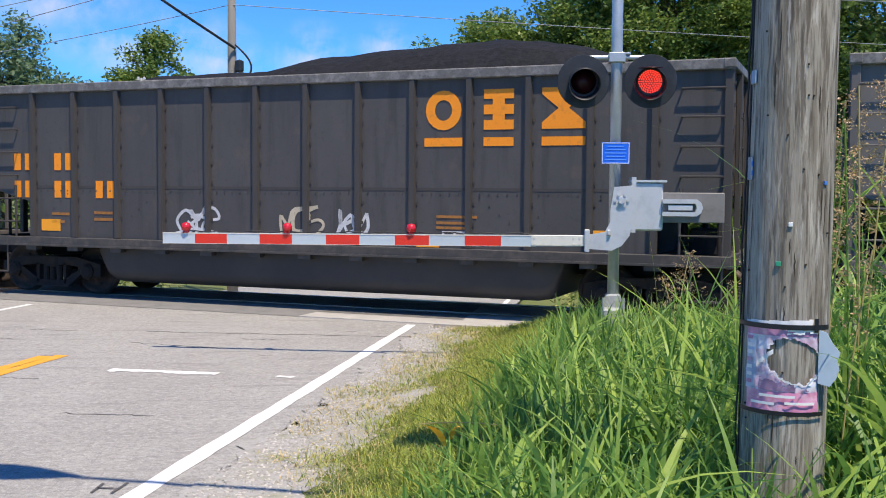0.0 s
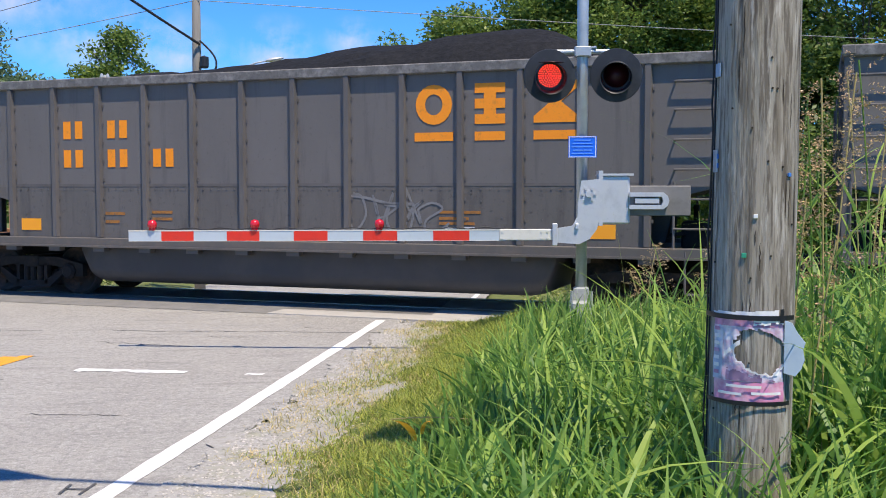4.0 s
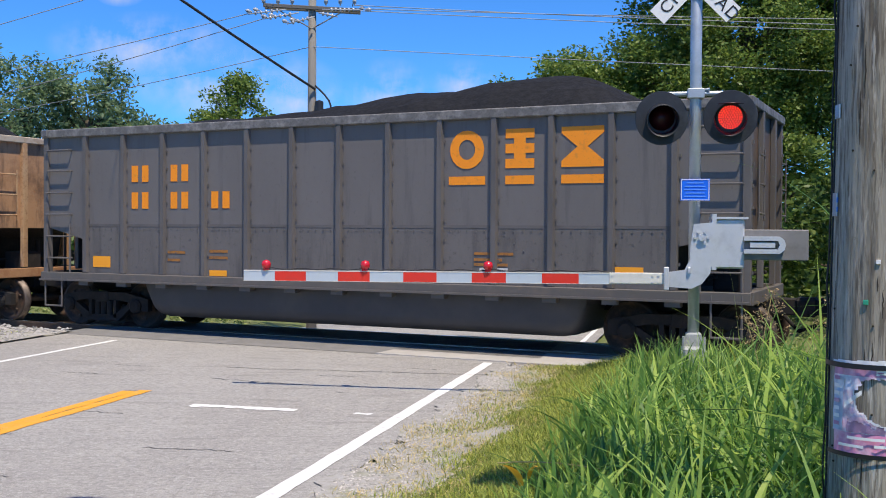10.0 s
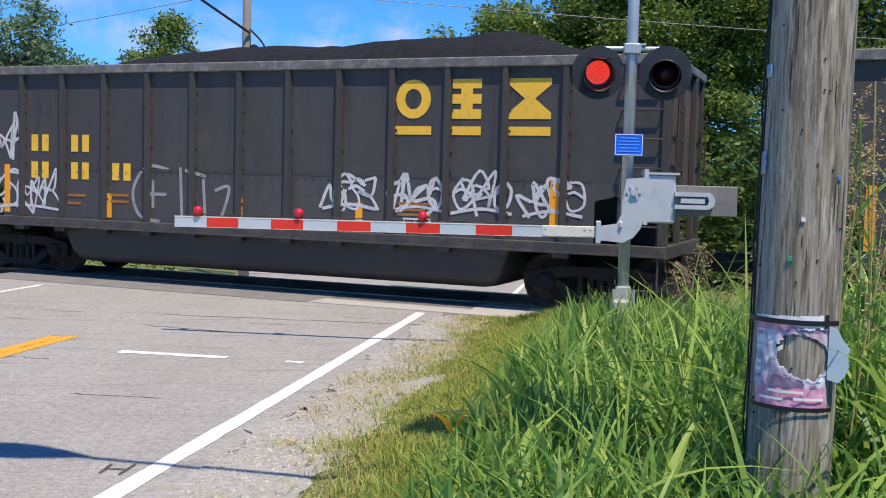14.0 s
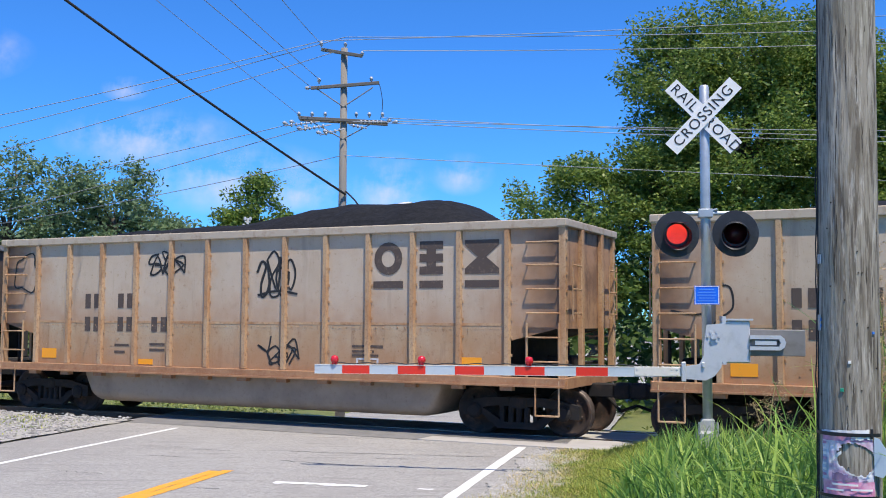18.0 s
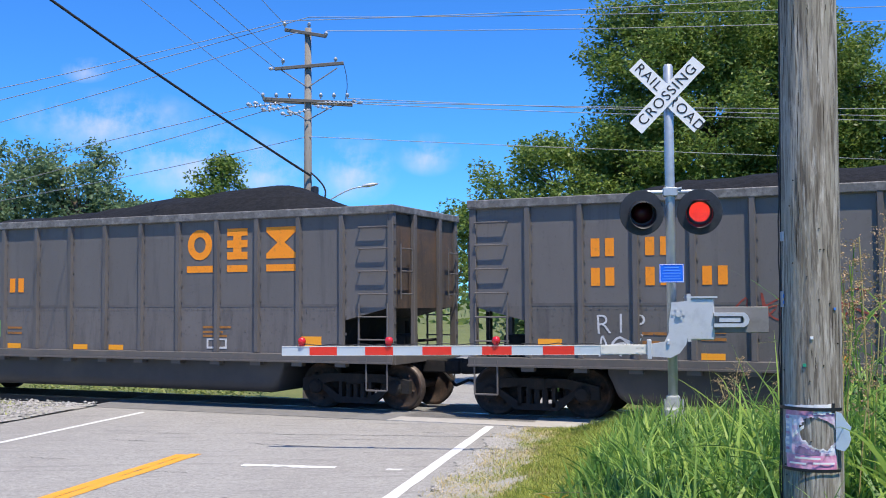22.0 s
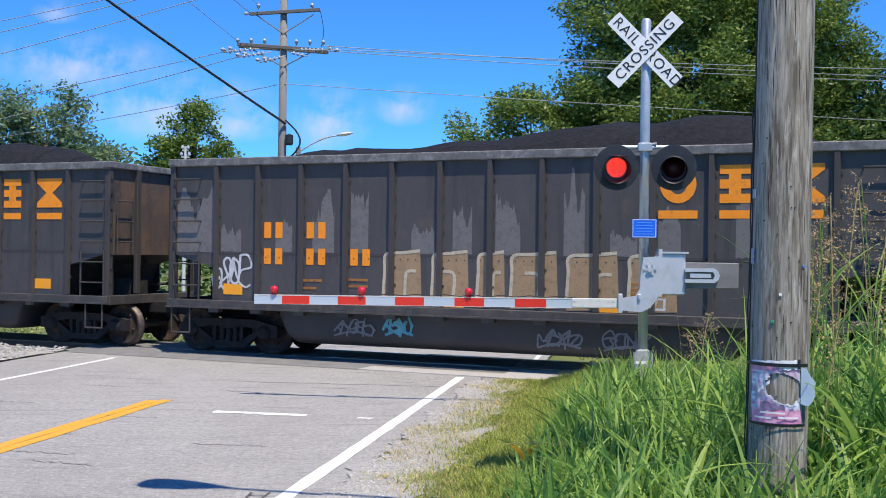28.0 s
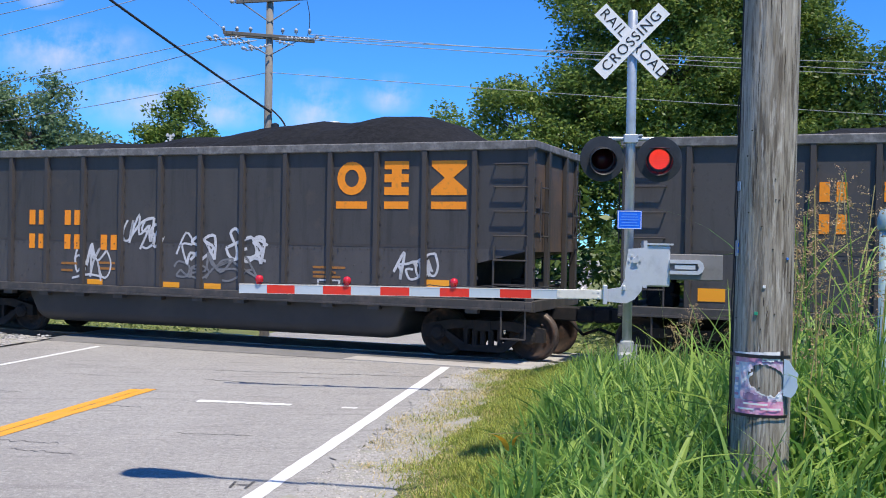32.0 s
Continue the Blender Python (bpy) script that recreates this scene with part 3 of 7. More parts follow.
def heap(seed, bias):
    """The load's top, a rough long mound."""
    nx, ny = 46, 12
    vs, fs = [], []
    for i in range(nx + 1):
        for j in range(ny + 1):
            x = -6.85 + 13.7 * i / nx
            y = -1.42 + 2.84 * j / ny
            long = (0.42 * smooth((x + 6.8) / 3.4) + 0.58 * min(1.0, max(0.0, (x + 6.0) / (9.6 + bias)))) * smooth((6.7 - x) / (2.9 - 1.5 * bias))
            z = 3.76 + (0.86 + 0.12 * bias) * long * (1 - (abs(y) / 1.5) ** 2.6) + 0.1 * noise.noise((x * 0.9, y * 1.2, seed)) + 0.05 * noise.noise((x * 3.5, y * 3.5, seed)) + 0.06 * math.sin(x * 0.8 + seed)
            vs.append((x, y, z))
    for i in range(nx):
        for j in range(ny):
            a = i * (ny + 1) + j
            fs.append((a, a + ny + 1, a + ny + 2, a + 1))
    return vs, fs


def build_car(paint, seed, bias, ribs):
    """A bathtub coal gondola, its middle on the rail tops, its front end towards +x."""
    car = thing("coal_hopper_car", Matrix(), "railway coal hopper car", "railway car", "cars of the coal train")
    body_mat, rib_mat, sill_mat, tub_mat = CAR_PAINTS[paint], RIB_PAINTS[paint], SILL_PAINTS[paint], TUB_PAINTS[paint]
    chord_mat = M_CHORD_TAN if paint == "tan" else M_CHORD
    for s in (-1, 1):
        bm = bmesh.new()
        prism(bm, [(-7.0, 2.06), (7.0, 2.06), (7.0, TOP - 0.04), (-7.0, TOP - 0.04)], s * (SIDE - 0.02), s * SIDE)
        part("side_wall", bm, body_mat, car)
        bm = bmesh.new()
        prism(bm, [(-5.93, SILL), (5.93, SILL), (5.93, 1.78), (7.0, 2.05), (7.0, 2.06), (-7.0, 2.06), (-7.0, 2.05), (-5.93, 1.78)], s * (SIDE - 0.021), s * (SIDE + 0.001))
        part("lower_side_wall", bm, LOW_PAINTS[paint], car)
        bm = bmesh.new()
        box(bm, -5.9, 5.9, s * SIDE, s * (SIDE + 0.006), 2.06, 2.11)
        for k in range(len(ribs) - 1):
            for q in range(5 if ribs[k + 1] - ribs[k] > 0.9 else 2):
                x = ribs[k] + 0.18 + q * 0.157
                box(bm, x - 0.012, x + 0.012, s * (SIDE + 0.002), s * (SIDE + 0.012), 2.0, 2.025)
        for k in range(3):
            for e in (-1, 1):
                for q in range(4):
                    x = e * (RIBS[12 - k] - 0.3 - q * 0.17)
                    z = 1.55 + 0.13 * q - 0.28 * (k % 2)
                    box(bm, x - 0.012, x + 0.012, s * (SIDE + 0.001), s * (SIDE + 0.01), z, z + 0.025)
        part("riveted_seam", bm, rib_mat, car)
        rib_bm = None
        for x in ribs:
            rib_bm = bmesh.new()
            lo = [(x - 0.06, s * SIDE), (x - 0.042, s * (SIDE + 0.075)), (x + 0.042, s * (SIDE + 0.075)), (x + 0.06, s * SIDE)]
            a = [rib_bm.verts.new((px, py, SILL + 0.06)) for px, py in lo]
            b = [rib_bm.verts.new((px, py, TOP - 0.12)) for px, py in lo]
            rib_bm.faces.new(a[::-1])
            rib_bm.faces.new(b)
            for k in range(4):
                rib_bm.faces.new((a[k], a[(k + 1) % 4], b[(k + 1) % 4], b[k]))
            for q in range(7):
                z = 1.5 + q * 0.33
                box(rib_bm, x + 0.062, x + 0.092, s * (SIDE + 0.003), s * (SIDE + 0.016), z, z + 0.05)
            part("side_rib", rib_bm, rib_mat, car)
        bm = bmesh.new()
        box(bm, -HALF, HALF, s * (SIDE - 0.1), s * (SIDE + 0.085), TOP - 0.14, TOP + 0.02, bevel=0.015)
        part("top_chord", bm, chord_mat, car)
        bm = bmesh.new()
        box(bm, -HALF, HALF, s * (SIDE - 0.06), s * (SIDE + 0.11), SILL - 0.1, SILL + 0.05, bevel=0.01)
        box(bm, -HALF, HALF, s * (SIDE + 0.03), s * (SIDE + 0.15), SILL - 0.12, SILL - 0.085)
        for x in ribs:
            box(bm, x - 0.12, x + 0.12, s * (SIDE - 0.05), s * (SIDE + 0.1), SILL - 0.2, SILL - 0.1)
        part("side_sill", bm, sill_mat, car)
    for e in (-1, 1):
        bm = bmesh.new()
        box(bm, e * 6.96, e * 7.0, -SIDE, SIDE, 2.02, TOP - 0.04)
        part("end_wall", bm, M_END_TAN if paint == "tan" else M_END_BLACK, car)
        bm = bmesh.new()
        box(bm, e * 7.0 - 0.09, e * 7.0 + 0.09, -SIDE - 0.1, SIDE + 0.1, TOP - 0.12, TOP + 0.02, bevel=0.015)
        part("end_chord", bm, chord_mat, car)
        for y in (-0.62, 0.62):
            bm = bmesh.new()
            box(bm, e * 7.0, e * 7.09, y - 0.07, y + 0.07, 1.16, TOP - 0.12, bevel=0.01)
            part("end_post", bm, rib_mat, car)
        for y in (-SIDE + 0.02, SIDE - 0.02):
            bm = bmesh.new()
            box(bm, e * 6.93, e * 7.06, y - 0.07, y + 0.07, 1.1, TOP - 0.1, bevel=0.01)
            for q in range(8):
                z = 1.4 + q * 0.32
                box(bm, e * 7.06, e * 7.085, y - 0.03, y + 0.02, z, z + 0.05)
            part("corner_post", bm, rib_mat, car)
        # slope sheet under the end of the body, the hollow's shade in its near-black colour
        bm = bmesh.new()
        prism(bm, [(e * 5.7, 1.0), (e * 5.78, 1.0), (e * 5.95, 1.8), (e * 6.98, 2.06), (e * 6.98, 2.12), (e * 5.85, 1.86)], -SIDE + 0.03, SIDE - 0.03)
        part("slope_sheet", bm, M_UNDER, car, "slope sheet darkened for the shade in the hollow")
        bm = bmesh.new()
        box(bm, e * 5.8, e * 7.08, -SIDE, SIDE, 1.0, 1.06)
        box(bm, e * 7.0, e * 7.1, -SIDE - 0.05, SIDE + 0.05, 0.94, 1.14, bevel=0.01)
        part("end_platform", bm, sill_mat, car)
        bm = bmesh.new()
        box(bm, e * 6.3, e * 6.8, -0.5, 0.1, 1.07, 1.5, bevel=0.03)
        rod(bm, (e * 6.45, 0.3, 1.07), (e * 6.45, 0.3, 1.75), 0.05)
        rod(bm, (e * 6.2, -0.9, 1.3), (e * 6.9, 0.9, 1.35), 0.03)
        rod(bm, (e * 6.85, -1.2, 1.06), (e * 6.85, -1.2, 1.95), 0.03)
        part("brake_gear", bm, M_UNDER, car, "greasy brake gear")
        # ladders at both sides of the end
        for s in (-1, 1):
            bm = bmesh.new()
            y = s * (SIDE + 0.12)
            for z in (1.42, 1.86, 2.3, 2.74, 3.18, 3.6):
                rod(bm, (e * 6.32, y - s * 0.03, z), (e * 6.94, y - s * 0.03, z), 0.015, seg=6)
                for x in (6.32, 6.94):
                    rod(bm, (e * x, y - s * 0.03, z), (e * x, s * (SIDE - 0.01), z), 0.015, seg=6)
            for x in (6.32, 6.94):
                rod(bm, (e * x, y - s * 0.06, SILL), (e * x, y - s * 0.06, 2.12), 0.022, seg=6)
            rod(bm, (e * 6.5, s * (SIDE + 0.1), 0.45), (e * 6.95, s * (SIDE + 0.1), 0.45), 0.018, seg=6)
            for x in (6.5, 6.95):
                rod(bm, (e * x, s * (SIDE + 0.1), 0.45), (e * x, s * (SIDE + 0.1), SILL), 0.018, seg=6)
            for z in (2.3, 2.74, 3.18):
                rod(bm, (e * 7.14, s * 1.4, z), (e * 7.14, s * 0.9, z), 0.016, seg=6)
            for q in (1.4, 0.9):
                rod(bm, (e * 7.14, s * q, 2.2), (e * 7.14, s * q, 3.28), 0.014, seg=6)
            part("ladder", bm, rib_mat, car)
        bm = bmesh.new()
        box(bm, e * 7.0, e * 7.55, -0.16, 0.16, 0.72, 0.98, bevel=0.02)
        box(bm, e * 7.5, e * 7.86, -0.2, 0.16, 0.7, 1.0, bevel=0.05)
        rod(bm, (e * 7.1, 0.35, 0.85), (e * 7.5, 0.42, 0.42), 0.03)
        rod(bm, (e * 7.5, 0.42, 0.42), (e * 7.84, 0.3, 0.55), 0.03)
        part("coupler", bm, M_UNDER, car, "rusty knuckle coupler and air hose")
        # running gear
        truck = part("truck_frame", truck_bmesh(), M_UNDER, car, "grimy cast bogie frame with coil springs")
        truck.location = (e * 5.95, 0, 0)
        for a in (-0.89, 0.89):
            w = part("wheelset", wheel_bmesh(), (M_WHEEL, M_TREAD), truck, "rust-brown wheels on an axle", True)
            w.location = (a, 0, 0.457)
    half_prof = [(1.4, 1.04), (1.4, 0.55), (1.38, 0.44), (1.32, 0.36), (1.2, 0.31), (1.0, 0.3)]
    prof = [(-y, z) for y, z in half_prof] + half_prof[::-1]
    bm = bmesh.new()
    rings = []
    for x, f in ((-4.5, 0.3), (-4.34, 0.84), (-4.22, 0.96), (-4.05, 1.0), (0, 1.0), (4.05, 1.0), (4.22, 0.96), (4.34, 0.84), (4.5, 0.3)):
        rings.append([bm.verts.new((x, y, 1.04 - (1.04 - z) * f)) for y, z in prof])
    for a, b in zip(rings, rings[1:]):
        for k in range(len(prof) - 1):
            bm.faces.new((a[k], a[k + 1], b[k + 1], b[k]))
    bm.faces.new(rings[0])
    bm.faces.new(rings[-1][::-1])
    part("tub", bm, tub_mat, car, "rounded steel tub under the body", True)
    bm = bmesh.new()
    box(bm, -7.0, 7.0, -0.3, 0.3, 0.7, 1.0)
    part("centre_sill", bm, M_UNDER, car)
    vs, fs = heap(seed, bias)
    raw("coal_load", vs, fs, M_COAL, car, "heaped load of black coal", False)
    return car


def truck_bmesh():
    bm = bmesh.new()
    for s in (-1, 1):
        y0, y1 = s * 0.95, s * 1.08
        prism(bm, [(-1.2, 0.36), (-1.2, 0.6), (-0.62, 0.72), (0.62, 0.72), (1.2, 0.6), (1.2, 0.36), (0.95, 0.36), (0.72, 0.52), (0.5, 0.56), (-0.5, 0.56), (-0.72, 0.52), (-0.95, 0.36)], y0, y1)
        prism(bm, [(-0.86, 0.5), (-0.74, 0.52), (-0.3, 0.26), (0.3, 0.26), (0.74, 0.52), (0.86, 0.5), (0.42, 0.14), (-0.42, 0.14)], y0, y1)
        for x in (-0.36, 0.3):
            box(bm, x, x + 0.07, min(y0, y1), max(y0, y1), 0.2, 0.6)
        for x in (-0.16, 0.0, 0.16):
            rod(bm, (x, s * 1.02, 0.25), (x, s * 1.02, 0.54), 0.06, seg=8)
        for x in (-0.89, 0.89):
            lathe(bm, [(0.15, 0), (0.15, 0.05), (0.1, 0.09), (0.0, 0.1)], 12, Matrix.Translation((x, s * 1.06, 0.457)) @ Matrix.Rotation(radians(-90 * s), 4, "X"))
    box(bm, -0.18, 0.18, -1.1, 1.1, 0.52, 0.74, bevel=0.02)
    for x in (-0.36, 0.36):
        box(bm, x - 0.05, x + 0.05, -0.85, 0.85, 0.36, 0.46)
    return bm


def wheel_bmesh():
    bm = bmesh.new()
    for s in (-1, 1):
        m = Matrix.Rotation(radians(-90), 4, "X")
        prof = [(0.09, s * 0.86), (0.16, s * 0.84), (0.2, s * 0.785), (0.37, s * 0.77), (0.4, s * 0.82), (0.457, s * 0.82), (0.462, s * 0.72), (0.485, s * 0.7), (0.485, s * 0.67), (0.4, s * 0.67), (0.36, s * 0.73), (0.18, s * 0.74), (0.09, s * 0.7)]
        first = len(bm.faces)
        lathe(bm, prof, 24, m)
        bm.faces.ensure_lookup_table()
        for f in bm.faces[first + 24 * 5:first + 24 * 7]:
            f.material_index = 1
        for k in range(5):
            a = k * 2 * math.pi / 5
            rod(bm, (0.27 * math.cos(a), s * 0.755, 0.27 * math.sin(a)), (0.27 * math.cos(a), s * 0.80, 0.27 * math.sin(a)), 0.035, seg=6)
    rod(bm, (0, -0.9, 0), (0, 0.9, 0), 0.085, seg=10)
    return bm


# markings, on the side that faces the road
FACE = -(SIDE + 0.004)


def plate(car, name, rects, mat, label=""):
    bm = bmesh.new()
    for x0, x1, z0, z1 in rects:
        prism(bm, [(x0, z0), (x1, z0), (x1, z1), (x0, z1)], FACE, FACE - 0.005)
    return part(name, bm, mat, car, label)


def emblem(car, x, mat, gap):
    """Three plain marks, each over a bar: a ring, a stack and an hourglass."""
    z, h = 3.04, 0.64
    bm = bmesh.new()
    w = 0.62
    n = 20
    ring = [(x + w / 2 + math.cos(a) * w / 2, z + h / 2 + math.sin(a) * h / 2) for a in [2 * math.pi * k / n for k in range(n)]]
    hole = [(x + w / 2 + math.cos(a) * w * 0.24, z + h / 2 + math.sin(a) * h * 0.26) for a in [2 * math.pi * k / n for k in range(n)]]
    loops = [[bm.verts.new((p[0], y, p[1])) for p in pts] for pts, y in ((ring, FACE), (ring, FACE - 0.005), (hole, FACE - 0.005), (hole, FACE))]
    for a, b in zip(loops, loops[1:] + loops[:1]):
        for k in range(n):
            bm.faces.new((a[k], a[(k + 1) % n], b[(k + 1) % n], b[k]))
    part("emblem", bm, mat, car)
    plate(car, "emblem_bar", [(x - 0.02, x + w + 0.02, z - 0.26, z - 0.12)], mat)
    x += gap
    w = 0.5
    bm = bmesh.new()
    comb = [(0, 0), (1, 0), (1, 0.24), (0.7, 0.24), (0.7, 0.38), (1, 0.38), (1, 0.62), (0.7, 0.62), (0.7, 0.76), (1, 0.76), (1, 1), (0, 1), (0, 0.76), (0.3, 0.76), (0.3, 0.62), (0, 0.62), (0, 0.38), (0.3, 0.38), (0.3, 0.24), (0, 0.24)]
    prism(bm, [(x + u * w, z + v * h) for u, v in comb], FACE, FACE - 0.005)
    part("emblem", bm, mat, car)
    plate(car, "emblem_bar", [(x, x + w, z - 0.26, z - 0.12)], mat)
    x += gap * 0.96
    w = 0.7
    bm = bmesh.new()
    prism(bm, [(x, z), (x + w, z), (x + w, z + 0.1), (x + w * 0.62, z + h / 2), (x + w, z + h - 0.1), (x + w, z + h), (x, z + h), (x, z + h - 0.1), (x + w * 0.38, z + h / 2), (x, z + 0.1)], FACE, FACE - 0.005)
    part("emblem", bm, mat, car)
    plate(car, "emblem_bar", [(x, x + w, z - 0.26, z - 0.12)], mat)


def marks(car, x, up, mat, small):
    """Illegible reporting marks: plain bars in the lettering's places."""
    for dx, z in ((0, 2.4), (0.97, 2.4), (0, 1.88), (0.97, 1.88), (1.94, 1.88)):
        for q in range(2):
            plate(car, "lettering_bar", [(x + dx + 0.05 + 0.26 * q, x + dx + 0.05 + 0.26 * q + 0.16, z + up, z + up + 0.32)], mat)
    for dx, z, w in ((0.95, 1.55, 0.42), (0.95, 1.4, 0.3), (1.95, 1.58, 0.42), (1.95, 1.46, 0.42)):
        plate(car, "lettering_bar", [(x + dx, x + dx + w, z, z + 0.05)], small)
    x = 2.6 if x > -6 else 2.4
    for z, w in ((1.62, 0.7), (1.52, 0.5), (1.44, 0.6)):
        plate(car, "lettering_bar", [(x, x + w, z, z + 0.045)], small)
    plate(car, "stencil_box", [(x + 0.1, x + 0.6, 1.2, 1.24), (x + 0.1, x + 0.6, 1.38, 1.41), (x + 0.1, x + 0.14, 1.24, 1.38), (x + 0.56, x + 0.6, 1.24, 1.38), (x + 0.3, x + 0.34, 1.24, 1.38)], M_WHITE_DECAL, "white stencilled inspection box")


STROKES = (
    ((0.9, 0.9), (0.4, 1.0), (0.1, 0.7), (0.7, 0.45), (0.8, 0.1), (0.3, 0.0), (0.0, 0.15)),
    ((0.1, 0.9), (0.0, 0.3), (0.35, 0.0), (0.75, 0.25), (0.8, 0.95), (0.85, 0.1)),
    ((0.0, 0.0), (0.3, 1.0), (0.45, 0.9), (0.65, 0.0), (0.5, 0.35), (0.1, 0.4)),
    ((0.8, 0.8), (0.4, 1.0), (0.0, 0.5), (0.4, 0.0), (0.9, 0.25), (0.55, 0.5)),
    ((0.05, 0.0), (0.1, 1.0), (0.5, 0.4), (0.9, 1.0), (0.85, 0.0)),
    ((0.1, 0.0), (0.15, 1.0), (0.8, 0.85), (0.2, 0.5), (0.9, 0.0)),
    ((0.5, 1.0), (0.05, 0.6), (0.3, 0.05), (0.85, 0.3), (0.75, 0.85), (0.35, 0.95)),
    ((0.0, 1.0), (0.45, 0.5), (0.9, 1.0), (0.5, 0.5), (0.4, -0.15)),
)


def curve_through(pts, n=4):
    """Points along a smooth curve through the given ones."""
    out = []
    for i in range(len(pts) - 1):
        p0, p1, p2, p3 = (pts[min(max(i + j, 0), len(pts) - 1)] for j in (-1, 0, 1, 2))
        for q in range(n):
            f = q / n
            out.append(tuple(0.5 * (2 * b + (c - a) * f + (2 * a - 5 * b + 4 * c - d) * f * f + (3 * b - a - 3 * c + d) * f ** 3) for a, b, c, d in zip(p0, p1, p2, p3)))
    return out + [pts[-1]]


def scrawl(car, x, z, w, h, colour, seed, stroke=0.05, loops=4, dense=1, lift=0.0, tub=False):
    """An illegible sprayed tag: slanting handwriting in a patch of that size, underlined when dense."""
    rnd = random.Random(seed)
    bm = bmesh.new()
    n = max(1, loops)
    lean = rnd.uniform(-0.05, 0.25)
    rise = rnd.uniform(-0.12, 0.12)
    lines = []
    for k in range(n):
        cw, grow = w / n * rnd.uniform(1.2, 1.8), rnd.uniform(0.7, 1.1)
        low = rise * h * (k - n / 2) / n + h * rnd.uniform(-0.1, 0.1)
        a, flip = rnd.uniform(-0.7, 0.7), rnd.choice((-1, 1))
        turned = [(0.5 + flip * (u - 0.5) * math.cos(a) - (v - 0.5) * math.sin(a), 0.5 + flip * (u - 0.5) * math.sin(a) + (v - 0.5) * math.cos(a)) for u, v in rnd.choice(STROKES)]
        lines.append([(x + w * (k - 0.2) / n + u * cw + lean * v * h * 0.5, z + low + v * h * grow) for u, v in turned])
        if k:
            lines.append([lines[-2][-1], (x + w * k / n, z + h * rnd.uniform(0, 1)), lines[-1][0]])
    if dense > 1:
        lines.append([(x + w * rnd.uniform(-0.1, 0.1), z - 0.04), (x + w * 0.5, z + 0.05), (x + w * 1.05, z - 0.02)])
        k = rnd.randrange(n)
        lines.append([(x + w * k / n, z + h * 0.5), (x + w * (k + 0.6) / n, z + h * 0.6), (x + w * (k + 1.3) / n, z + h * 0.45)])
    for q, pts in enumerate(lines):
        ribbon(bm, curve_through(pts), stroke * rnd.uniform(0.7, 1.0), FACE - lift - 0.0004 * q, FACE - lift - 0.004 - 0.0004 * q)
    if tub:
        for v in bm.verts:
            v.co.y += tub_y(v.co.z) - FACE
    part("graffiti", bm, SPRAY[colour], car, colour + " sprayed tag")


def fat(car, shapes, layers, lift=0.0):
    """Letters of thick sprayed strokes, one paint over the other: layers of (width, colour)."""
    for q, (width, colour) in enumerate(layers):
        bm = bmesh.new()
        for k, pts in enumerate(shapes):
            out = lift + 0.003 * q + 0.0002 * k
            ribbon(bm, curve_through(pts, 6), width, FACE - out, FACE - out - 0.002)
        part("graffiti", bm, SPRAY[colour], car, colour + " sprayed letters")


def arch(car, x, z, w, h, fill, line, stroke=0.05, lift=0.0, tub=False, turned=False):
    """A throw-up letter: a fill with a round top (or a round foot), and its outline."""
    up = -1 if turned else 1
    base = z + h if turned else z
    edge = [(x, base), (x, base + up * h * 0.45), (x + w * 0.1, base + up * h * 0.85), (x + w * 0.5, base + up * h), (x + w * 0.9, base + up * h * 0.86), (x + w, base + up * h * 0.45), (x + w * 0.98, base)]
    pts = curve_through(edge, 6)
    for name, colour in (("fill", fill), ("line", line)):
        if not colour:
            continue
        bm = bmesh.new()
        if name == "fill":
            prism(bm, pts, FACE + 0.003 - lift, FACE - 0.003 - lift)
        else:
            ribbon(bm, pts, stroke, FACE - 0.003 - lift, FACE - 0.007 - lift)
        if tub:
            for v in bm.verts:
                v.co.y += tub_y(v.co.z) - FACE
        part("graffiti", bm, SPRAY[colour], car, colour + " sprayed " + ("patch" if name == "fill" else "outline"))


def sprayed_word(car, word, x, z, w, h, colour, y=FACE, tilt=0.0, seed=0, bold=0.012):
    """Readable painted words, letter by letter, with an unsteady hand."""
    rnd = random.Random(seed)
    step = w / len(word)
    for i, ch in enumerate(word):
        if ch == " ":
            continue
        cu = bpy.data.curves.new("letter", "FONT")
        cu.body, cu.size, cu.align_x, cu.align_y, cu.extrude, cu.offset = ch, h * 1.38, "CENTER", "CENTER", 0.002, bold
        tmp = bpy.data.objects.new("letter", cu)
        me = bpy.data.meshes.new_from_object(tmp)
        bpy.data.objects.remove(tmp)
        me.materials.clear()
        me.materials.append(SPRAY[colour])
        o = new("graffiti_letter", me)
        o.parent = car
        o.matrix_local = Matrix.Translation((x + step * (i + 0.5), y - 0.003, z + h / 2 + rnd.uniform(-0.05, 0.05) * h)) @ Matrix.Rotation(radians(90 - tilt), 4, "X") @ Matrix.Rotation(radians(rnd.uniform(-7, 7)), 4, "Z") @ Matrix.Diagonal((min(1.0, step / h * 1.25), 1, 1, 1))
        tagged(o, colour + " sprayed letter")


